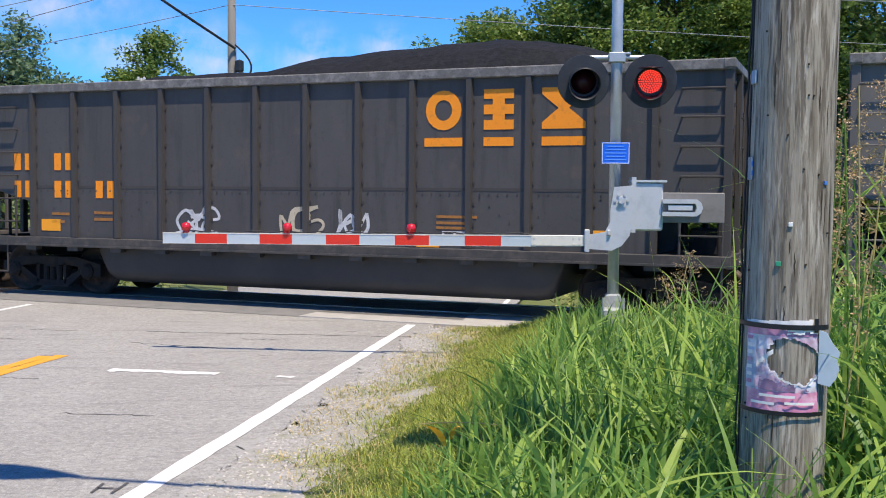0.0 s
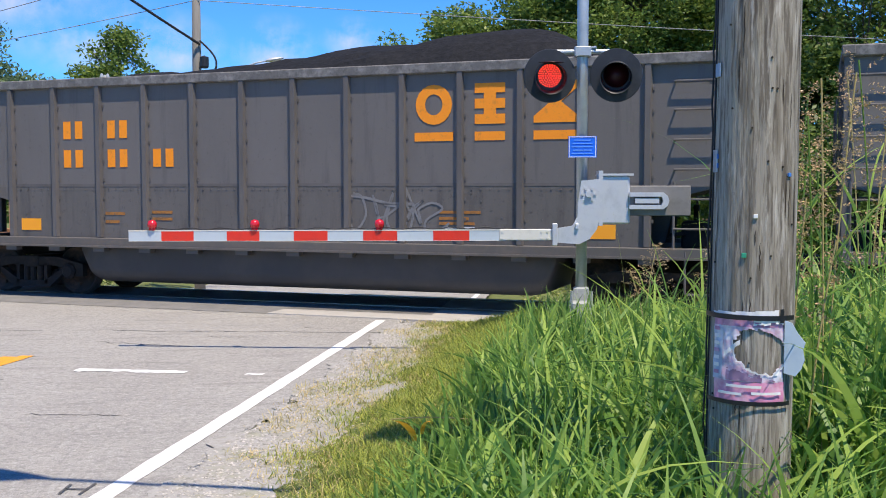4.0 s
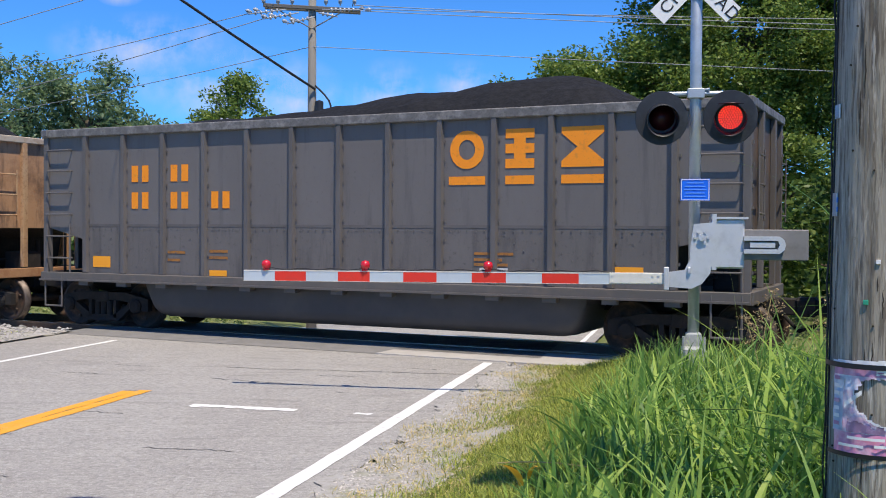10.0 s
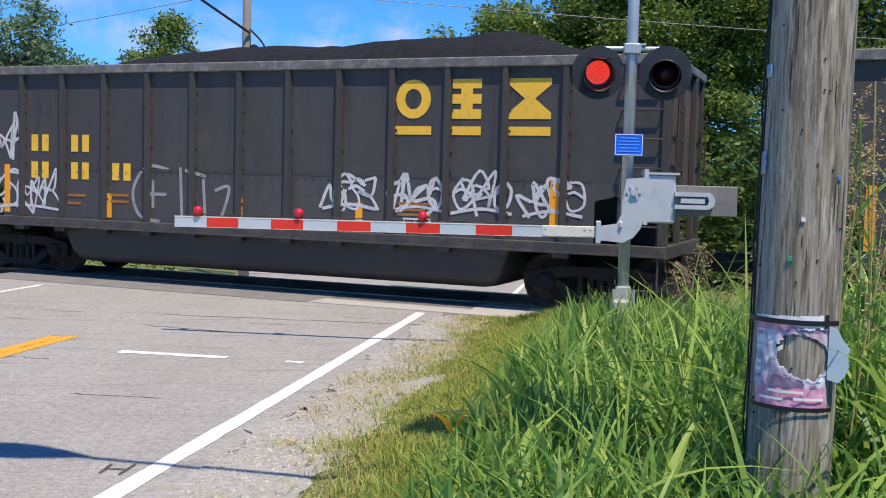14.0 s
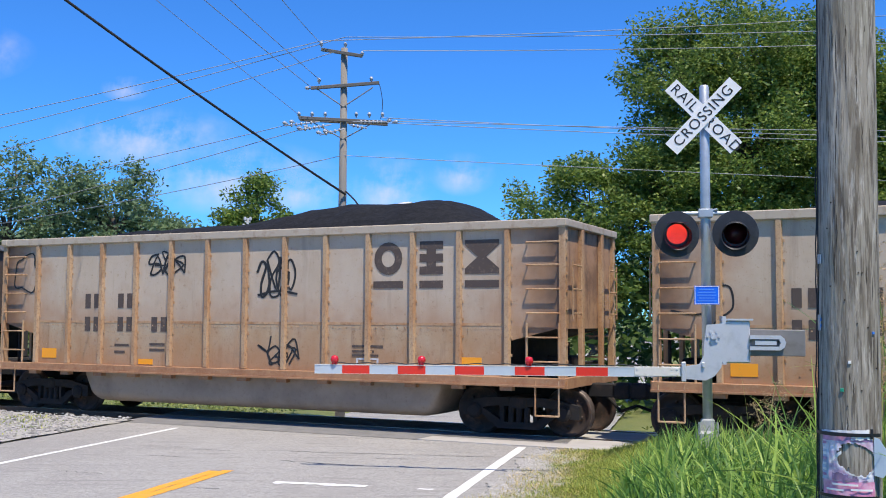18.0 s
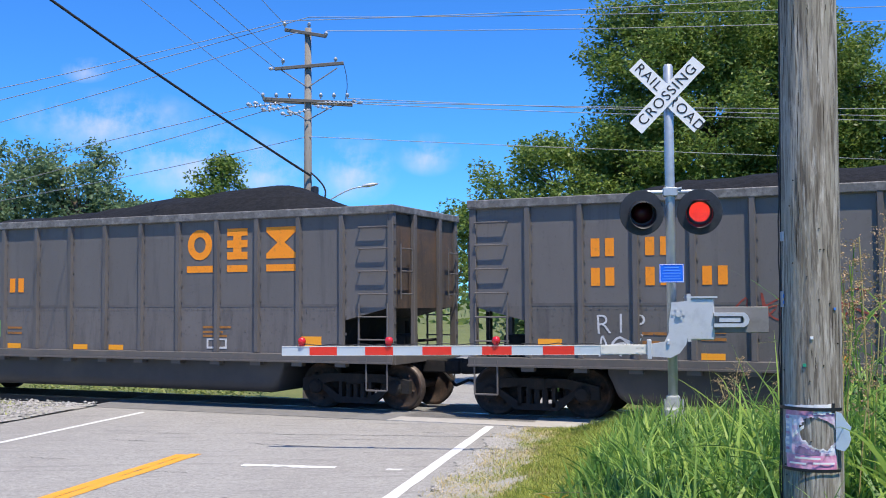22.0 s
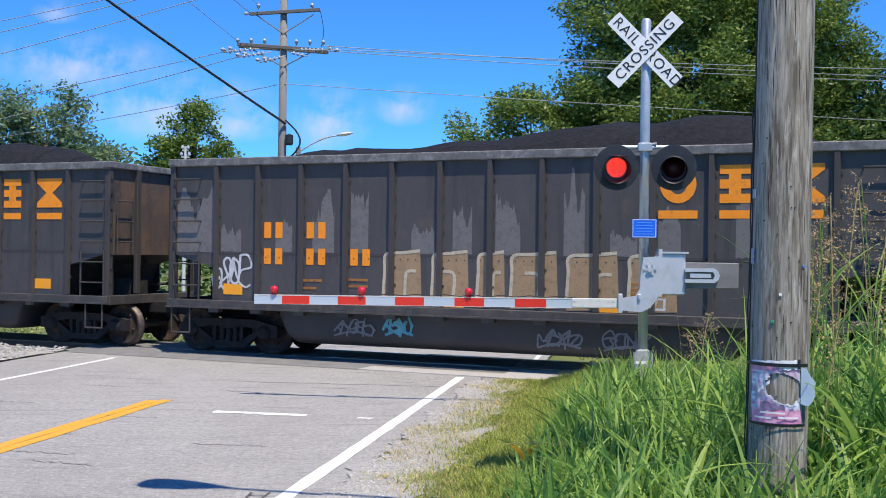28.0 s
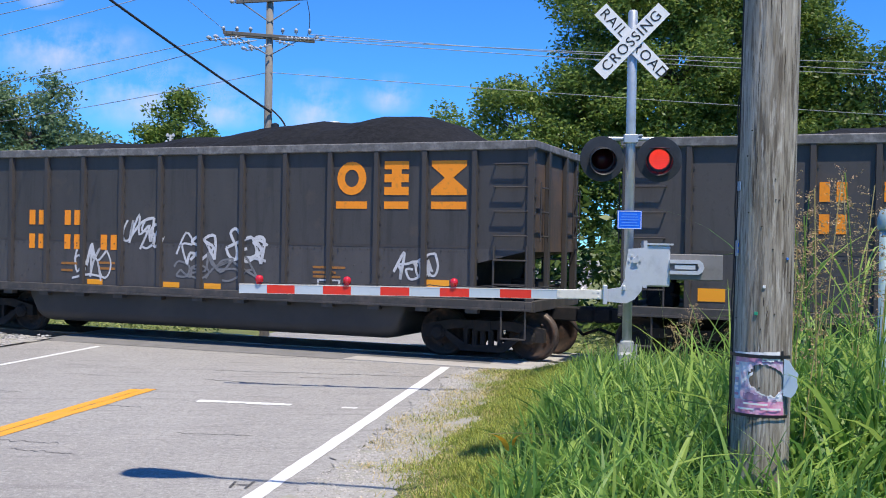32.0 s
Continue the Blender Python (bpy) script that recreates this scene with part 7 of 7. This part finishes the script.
tree("distant_tree", -1.6, 58.0, 9.5, [(0, 0, 6.6, 1.8, 2, 1.9), (2.0, 0, 5.6, 2, 2, 1.8), (-1.8, 0, 5.0, 2, 2, 1.8), (4, 0, 4.6, 2, 2, 1.8)], "low rounded green tree", M_LEAF, 75, 0.75, 0.12, 48, 19)
tree("distant_tree", -20.0, 57.0, 10.0, [(-4, 0, 5.4, 3.0, 2, 2.6), (0, 0, 6.2, 2.6, 2, 2.6), (3.4, 0, 5.4, 2.6, 2, 2.6), (6.4, 0, 4.6, 2.2, 2, 2.2), (-7, 0, 6, 3, 2, 3)], "broad hazy blue-green tree group", M_LEAF_HAZED, 70, 0.9, 0.13, 44, 25)
tree("distant_tree", -7.0, 60.0, 8.0, [(0, 0, 5.6, 2, 2, 1.8), (1.8, 0, 5.0, 1.8, 2, 1.6), (-1.8, 0, 5.0, 1.8, 2, 1.8)], "low rounded green tree", M_LEAF_HAZED, 40, 0.75, 0.16, 40, 21)
hedge_ends = []
rnd = random.Random(4)
for _ in range(1500):
    x = rnd.uniform(-75, 75)
    y = 46 + rnd.uniform(0, 14) + 0.1 * abs(x)
    if -9.5 < lateral(x, y) + 7 < 6.5:
        continue
    hedge_ends.append((x, y, ground_z(x, y) + rnd.uniform(0, 1) ** 1.5 * (4.2 + 1.2 * noise.noise((x * 0.12, 0, 0)))))
for _ in range(700):
    x, y = rnd.uniform(3.5, 32), rnd.uniform(34, 44)
    hedge_ends.append((x, y, ground_z(x, y) + rnd.uniform(0, 5.2)))
vs, fs = leaf_cloud(hedge_ends, 26, 1.1, 0.22, 23)
tagged(raw("far_undergrowth", vs, fs, M_LEAF_DEEP), "dark green undergrowth beyond the track", "bushes", kind="stuff")
far_ends = []
for _ in range(2200):
    a = rnd.uniform(-math.pi, math.pi)
    d = rnd.uniform(110, 200)
    far_ends.append((d * math.sin(a), d * math.cos(a), rnd.uniform(0, 1) ** 1.3 * (7 + 2.5 * noise.noise((a * 8, 0, 0)))))
vs, fs = leaf_cloud(far_ends, 20, 3.6, 0.7, 29)
tagged(raw("far_woods", vs, fs, M_LEAF_DEEP), "distant green woods on the horizon", "woods", kind="stuff")

# ---- grass ----
M_GRASS = leafy("tall_green_grass", (0.225, 0.385, 0.085), 0.55, 0.5)
M_GRASS_SHORT = leafy("short_verge_grass", (0.31, 0.37, 0.075), 0.45, 0.35)
M_GRASS_DRY = leafy("dry_straw_grass", (0.5, 0.42, 0.18), 0.35, 0.25)
M_YELLOW_LEAF = leafy("yellowed_leaf", (0.75, 0.42, 0.04), 0.1, 0.3)
M_SEED = leafy("straw_seed_heads", (0.42, 0.31, 0.16), 0.45, 0.25)


def blades(spots, segs, seed):
    """spots: (x, y, z, height, width, lean, heading). Curved tapering leaves."""
    s = np.array(spots)
    n = len(s)
    g = np.random.default_rng(seed)
    x, y, z, h, w, lean, head = s.T
    curl = g.uniform(0.6, 1.6, n)
    ws = w[:, None] * np.array([0.6 + 0.4 * min(1, 4 * k / segs) if k < segs * 0.4 else max(0.04, 1 - ((k / segs - 0.4) / 0.6) ** 1.6) for k in range(segs + 1)])[None]
    u = np.linspace(0, 1, segs + 1)[None]
    out = lean[:, None] * h[:, None] * u ** (1.3 + 0.6 * curl[:, None])
    up = h[:, None] * (u - 0.55 * np.clip(lean, 0, 1.3)[:, None] * u ** 3 * curl[:, None] * 0.75)
    dx, dy = np.cos(head)[:, None], np.sin(head)[:, None]
    cx, cy, cz = x[:, None] + dx * out, y[:, None] + dy * out, z[:, None] + up
    tw = head + g.uniform(-0.9, 0.9, n)
    sx, sy = -np.sin(tw)[:, None] * ws / 2, np.cos(tw)[:, None] * ws / 2
    a = np.stack([cx - sx, cy - sy, cz], -1)
    b = np.stack([cx + sx, cy + sy, cz + 0.25 * ws], -1)
    v = np.stack([a, b], 2).reshape(-1, 3)
    base = (np.arange(n) * 2 * (segs + 1))[:, None] + 2 * np.arange(segs)[None]
    f = np.stack([base, base + 1, base + 3, base + 2], -1).reshape(-1, 4)
    return v.tolist(), f.tolist()


def field(n, l_rng, w_rng, seed, height, width, lean, keep=None):
    g = random.Random(seed)
    out = []
    while len(out) < n:
        l, w = g.uniform(*l_rng), g.uniform(*w_rng)
        p = on_road(l, w)
        if off_track(p.x, p.y) > -2.5 or (keep and g.random() > keep(l, w)):
            continue
        if math.hypot(p.x - PX, p.y - PY) < 0.21 or math.hypot(p.x - 3, p.y - 12.68) < 0.25 or math.hypot(p.x - 3.12, p.y - 5.82) < 0.07:
            continue
        if math.hypot(p.x + 0.07, p.y - 0.12) < 3.1 or math.hypot(p.x + 0.77, p.y + 1.95) < 3.4 or (p.y < 3.4 and p.x < 1.0):
            continue
        h = height(l, w) * g.uniform(0.6, 1.2)
        if h < 0.02:
            continue
        out.append((p.x, p.y, p.z - 0.02, h, width * g.uniform(0.6, 1.4), lean * g.uniform(0.2, 1.5), g.uniform(0, 6.283)))
    return out


def tall_height(l, w):
    clump = 0.75 + 0.35 * noise.noise((l * 1.1, w * 0.8, 0)) + 0.2 * noise.noise((l * 3, w * 2.4, 7))
    return 0.82 * smooth((l + 1.75) / 1.3) * clump * (1 - 0.45 * smooth((w - 11.5) / 4)) + 0.45 * smooth((l - 1.2) / 1.5) * clump


def tall_keep(l, w):
    return 0.15 + 0.85 * smooth((l + 1.6) / 0.9)


vs, fs = blades(field(12000, (-1.7, 5.5), (3.0, 16), 31, tall_height, 0.017, 0.5, tall_keep), 7, 1)
tagged(raw("tall_grass", vs, fs, M_GRASS), "tall arching green grass on the verge", "grass", kind="stuff")
vs, fs = blades(field(4200, (-1.4, 3.4), (3.0, 9.5), 33, lambda l, w: tall_height(l, w) * 1.3, 0.031, 0.7, tall_keep), 8, 2)
tagged(raw("broad_grass", vs, fs, M_GRASS), "broad-leaved arching green grass around the pole", "grass", kind="stuff")


def short_height(l, w):
    return 0.19 * (0.6 + 0.6 * smooth((l + 2.2) / 1.0)) * (0.8 + 0.5 * noise.noise((l * 2, w * 1.4, 3)))


def short_keep(l, w):
    return smooth((l + 2.62 - 0.4 * (1 - smooth((w - 5) / 4)) + 0.1 * smooth((w - 8) / 4) + 0.5 * noise.noise((w * 1.1, 0, 2)) + 0.25 * noise.noise((w * 3.3, l * 2, 2))) / 0.7) * (1 - 0.75 * smooth((l + 0.6) / 1.5))


vs, fs = blades(field(85000, (-3.1, 2.5), (2.5, 16), 35, short_height, 0.007, 0.8, short_keep), 3, 3)
tagged(raw("verge_grass", vs, fs, M_GRASS_SHORT), "short yellow-green grass along the road", "grass", kind="stuff")
vs, fs = blades(field(12000, (-3.1, -0.8), (2.5, 16), 37, lambda l, w: 0.11 + 0.06 * noise.noise((l * 3, w * 2, 1)), 0.006, 1.1, lambda l, w: smooth((l + 3.0 - 0.3 * (1 - smooth((w - 5) / 4)) + 0.7 * noise.noise((w * 1.4, l, 4))) / 0.6) * (1 - smooth((l + 1.7) / 0.8))), 3, 4)
tagged(raw("dry_grass", vs, fs, M_GRASS_DRY), "dry straw-coloured grass at the gravel edge", "grass", kind="stuff")


def stalk(name, x, y, height, lean, seed, label):
    """A seeding grass stalk with drooping branches."""
    g = random.Random(seed)
    z0 = ground_z(x, y)
    s = thing(name, (x, y, z0), label, "grass stalk", "seeding grass stalks")
    pts = [Vector((lean * (k / 10) ** 2 * height, 0.1 * lean * (k / 10) ** 2, height * k / 10)) for k in range(11)]
    cable("stem", pts, 0.0045, M_GRASS_DRY if seed % 2 else M_GRASS, s)
    ends, sp = [], []
    for k in range(16):
        f = 0.72 + 0.28 * k / 16
        p = pts[0].lerp(pts[10], f)
        p = Vector((lean * f * f * height, 0.1 * lean * f * f, height * f))
        q = p + Vector((g.uniform(-0.13, 0.13), g.uniform(-0.13, 0.13), g.uniform(-0.03, 0.14))) * (1.25 - f) * 3
        for j in range(5):
            ends.append(tuple(p.lerp(q, 0.3 + 0.7 * j / 4)))
    vs, fs = leaf_cloud(ends, 4, 0.026, 0.0095, seed)
    tagged(raw("seed_head", vs, fs, M_SEED, s, "straw-brown seed head"), kind="stuff")
    sp = []
    for k in range(5):
        sp.append((0, 0, height * g.uniform(0.15, 0.55), height * g.uniform(0.3, 0.5), 0.022, g.uniform(0.5, 1.0), g.uniform(0, 6.28)))
    vs, fs = blades(sp, 7, seed)
    raw("foliage", vs, fs, M_GRASS, s, "long arching leaves")


for k, (x, y, h, lean) in enumerate(((2.3, 5.0, 2.1, -0.03), (2.5, 5.3, 2.35, 0.06), (2.75, 5.0, 1.9, 0.12), (2.35, 5.6, 2.2, 0.03), (2.95, 5.6, 2.45, -0.06), (3.2, 6.2, 2.4, 0.06), (2.6, 6.0, 2.3, 0.05), (3.4, 6.6, 2.5, -0.06), (2.45, 4.7, 1.8, 0.08), (2.25, 5.2, 1.7, 0.05), (2.6, 5.5, 2.0, -0.04), (2.4, 5.9, 2.5, 0.04), (2.85, 6.4, 2.6, -0.05), (2.2, 4.9, 1.5, 0.1), (2.65, 4.75, 2.2, 0.05), (2.18, 5.05, 2.0, 0.02), (2.3, 5.35, 1.95, 0.06), (2.42, 5.15, 2.3, -0.02), (2.55, 4.95, 1.75, 0.06), (2.9, 5.25, 2.15, 0.05), (2.6, 9.0, 1.1, 0.2), (2.9, 9.6, 1.0, -0.2), (3.0, 8.6, 1.2, 0.15), (3.25, 10.9, 1.15, 0.12))):
    stalk("grass_stalk", x, y, h, lean, 60 + k, "tall seeding grass stalk in the verge")
g = random.Random(8)
reeds = []
for _ in range(420):
    x, y = g.uniform(2.25, 4.6), g.uniform(4.9, 8.2)
    reeds.append((x, y, ground_z(x, y), g.uniform(0.9, 1.75), 0.034 * g.uniform(0.6, 1.2), g.uniform(0.15, 0.75), g.uniform(0, 6.28)))
vs, fs = blades(reeds, 9, 9)
tagged(raw("reed_grass", vs, fs, M_GRASS), "tall reedy grass behind the pole", "grass", kind="stuff")
# long leaves round the foot of the pole and beside it
skirt = []
for _ in range(150):
    a, r = FRONT + radians(g.uniform(-110, 110)), g.uniform(0.24, 0.75)
    x, y = PX + r * math.cos(a), PY + r * math.sin(a)
    skirt.append((x, y, ground_z(x, y), g.uniform(0.45, 0.85), 0.03 * g.uniform(0.5, 1.2), g.uniform(0.35, 1.0), g.uniform(0, 6.28)))
for _ in range(170):
    x, y = g.uniform(2.1, 3.3), g.uniform(4.5, 5.9)
    skirt.append((x, y, ground_z(x, y), g.uniform(0.9, 1.6), 0.042 * g.uniform(0.6, 1.2), g.uniform(0.4, 1.0), g.uniform(0, 6.28)))
vs, fs = blades(skirt, 9, 91)
tagged(raw("pole_foot_grass", vs, fs, M_GRASS), "long arching grass round the foot of the pole", "grass", kind="stuff")
# one long pale shoot before the gate motor
vs, fs = blades([(0, 0, 0, 1.55, 0.022, -0.12, 0.2), (0, 0, 0, 1.0, 0.02, 0.4, 2.4), (0, 0, 0, 0.8, 0.02, 0.5, 4.0)], 9, 77)
shoot = thing("grass_shoot", (3.15, 11.2, 0.28), "single long yellow-green grass shoot", "grass stalk")
raw("foliage", vs, fs, M_GRASS_SHORT, shoot)

# weeds beyond the track and beside the far lane
M_WEED = leafy("pale_weeds", (0.26, 0.31, 0.1), 0.5, 0.35)
weed_ends = []
for _ in range(5200):
    x, y = g.uniform(-45, 40), g.uniform(2, 60)
    o, l = off_track(x, y), lateral(x, y)
    if -12.9 < l < -1.5 or o < 3.4:
        continue
    weed_ends.append((x, y, ground_z(x, y) + g.uniform(0, 0.25) * (1 + 1.5 * noise.noise((x * 0.3, y * 0.3, 0)))))
vs, fs = leaf_cloud(weed_ends, 22, 0.42, 0.07, 51)
tagged(raw("far_weeds", vs, fs, M_WEED), "pale green weeds on the open ground", "weeds", kind="stuff")
vs, fs = blades(field(9000, (-24, -12.7), (7, 25), 52, lambda l, w: 0.13 + 0.1 * noise.noise((l * 0.8, w * 0.8, 3)), 0.02, 0.9), 3, 53)
tagged(raw("left_verge_grass", vs, fs, M_GRASS_SHORT), "patchy short grass beside the far lane", "grass", kind="stuff")
near = []
while len(near) < 14000:
    p = on_road(g.uniform(-2.55, 5), g.uniform(-7, 3.4))
    near.append((p.x, p.y, p.z - 0.02, g.uniform(0.04, 0.1), 0.007, g.uniform(0.3, 1.1), g.uniform(0, 6.28)))
vs, fs = blades(near, 3, 54)
tagged(raw("trodden_grass", vs, fs, M_GRASS_SHORT), "short trodden grass on the verge", "grass", kind="stuff")
# a dry straw with a yellow leaf in the short grass
straw = thing("dry_straw", (0.8, 6.6, ground_z(0.8, 6.6)), "dry bent straw with a yellowed leaf", "grass stalk")
cable("stem", [Vector((0.75 - 1.25 * k / 10, -0.25 + 0.3 * k / 10, 0.12 + 0.35 * (k / 10) * (1.5 - k / 10))) for k in range(11)], 0.004, M_GRASS_DRY, straw)
vs, fs = blades([(-0.35, 0.0, 0.16, 0.2, 0.05, 0.8, 3.6), (-0.3, 0.02, 0.2, 0.16, 0.04, 0.9, 5.0)], 6, 3)
raw("leaf", vs, fs, M_YELLOW_LEAF, straw, "yellowed leaf")

# ---- clouds, a far backdrop ----
M_CLOUD = bpy.data.materials.new("thin_cloud")
M_CLOUD.use_nodes = True
cn, cl = M_CLOUD.node_tree.nodes, M_CLOUD.node_tree.links
cn.remove(cn["Principled BSDF"])
tc = cn.new("ShaderNodeTexCoord")
nt = cn.new("ShaderNodeTexNoise")
nt.inputs["Scale"].default_value, nt.inputs["Detail"].default_value, nt.inputs["Roughness"].default_value = 0.016, 7.0, 0.6
cl.new(tc.outputs["Object"], nt.inputs["Vector"])
gr = cn.new("ShaderNodeTexGradient")
gr.gradient_type = "SPHERICAL"
mp = cn.new("ShaderNodeMapping")
mp.inputs["Location"].default_value = (-1, -1, 0)
mp.inputs["Scale"].default_value = (2, 2, 0)
cl.new(tc.outputs["UV"], mp.inputs["Vector"])
cl.new(mp.outputs[0], gr.inputs["Vector"])
mul = cn.new("ShaderNodeMath")
mul.operation = "MULTIPLY"
r1 = cn.new("ShaderNodeMapRange")
r1.inputs["From Min"].default_value, r1.inputs["From Max"].default_value = 0.42, 0.72
cl.new(nt.outputs["Fac"], r1.inputs["Value"])
cl.new(r1.outputs[0], mul.inputs[0])
cl.new(gr.outputs["Fac"], mul.inputs[1])
mul2 = cn.new("ShaderNodeMath")
mul2.operation, mul2.use_clamp = "MULTIPLY", True
mul2.inputs[1].default_value = 2.2
cl.new(mul.outputs[0], mul2.inputs[0])
em = cn.new("ShaderNodeEmission")
em.inputs["Color"].default_value, em.inputs["Strength"].default_value = (0.86, 0.86, 0.9, 1), 0.72
tp = cn.new("ShaderNodeBsdfTransparent")
mx = cn.new("ShaderNodeMixShader")
thin = cn.new("ShaderNodeMath")
thin.operation = "MULTIPLY"
thin.inputs[1].default_value = 0.55
cl.new(mul2.outputs[0], thin.inputs[0])
cl.new(thin.outputs[0], mx.inputs[0])
cl.new(tp.outputs[0], mx.inputs[1])
cl.new(em.outputs[0], mx.inputs[2])
cl.new(mx.outputs[0], cn["Material Output"].inputs["Surface"])
for x, z, w, h in ((-269, 200, 46, 24), (-175, 124, 190, 70), (-42, 116, 80, 66), (-118, 112, 90, 40), (20, 128, 60, 40), (-250, 158, 170, 56), (-420, 230, 150, 60), (-520, 150, 200, 60)):
    bm = bmesh.new()
    vs4 = [bm.verts.new(v) for v in ((-w / 2, 0, -h / 2), (w / 2, 0, -h / 2), (w / 2, 0, h / 2), (-w / 2, 0, h / 2))]
    f = bm.faces.new(vs4)
    uv = bm.loops.layers.uv.new("UVMap")
    for lp, co in zip(f.loops, ((0, 0), (1, 0), (1, 1), (0, 1))):
        lp[uv].uv = co
    cloud = mesh_object("cloud_backdrop", bm, M_CLOUD)
    cloud.location = (x, 885, z)
    tagged(cloud, "thin white summer cloud in the blue sky", "cloud", kind="structure")

# ---- what moves ----
# how far the front of car 0 has come, less PITCH for each second
RUN = ((0, -1.80), (1, -2.50), (2, -2.30), (3, -1.80), (4, -1.40), (5, -1.10), (6, -0.90), (7, -2.00), (8, -3.00), (9, -2.90), (10, -2.70), (11, -2.60), (12, -2.85), (13, -2.80), (14, -2.90), (15, -3.35), (16, -4.10), (17, -5.00), (18, -6.00), (19, -7.00), (20, -8.00), (21, -8.40), (22, -8.80), (23, -9.30), (24, -10.20), (25, -11.10), (26, -12.30), (27, -13.60), (28, -14.95), (29, -16.40), (30, -18.40), (31, -20.00), (32, -20.90))


def spin_rows(w, start, end):
    x, y, z = w.location
    rows = [(0, pose(x, y, z))]
    turn = 0.0
    n = int((end - start) * 30)
    for k in range(n + 1):
        t = start + k / 30
        rows.append((t, pose(x, y, z, 0, turn, 0)))
        turn += 66.0
    rows.append((32.0, rows[-1][1]))
    return rows


def motions():
    for k, car in cars.items():
        rows = []
        for t, r in RUN:
            s = r + PITCH * t - PITCH * k - HALF
            p = TU * s + TN * TRACK
            rows.append((t, pose(p.x, p.y, 0.024, 0, 0, PHI)))
        walk(car, rows)
        start, end = max(0.1, k - 1.9), min(31.8, k + 3.0)
        if end - start < 0.3:
            continue
        for truck in car.children:
            if truck.name.startswith("truck_frame"):
                for w in truck.children:
                    if w.name.startswith("wheelset"):
                        walk(w, spin_rows(w, start, end))
    # the added flaps uncover the lamps in turn, in place of flashing
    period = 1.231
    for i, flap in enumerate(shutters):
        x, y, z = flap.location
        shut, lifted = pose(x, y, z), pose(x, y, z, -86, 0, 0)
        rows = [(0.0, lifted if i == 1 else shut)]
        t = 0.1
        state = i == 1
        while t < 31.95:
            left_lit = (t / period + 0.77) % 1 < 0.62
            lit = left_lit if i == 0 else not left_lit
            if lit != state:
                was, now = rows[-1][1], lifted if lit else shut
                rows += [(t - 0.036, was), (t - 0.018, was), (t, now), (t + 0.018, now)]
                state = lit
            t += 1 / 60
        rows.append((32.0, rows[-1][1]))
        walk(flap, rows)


motions()
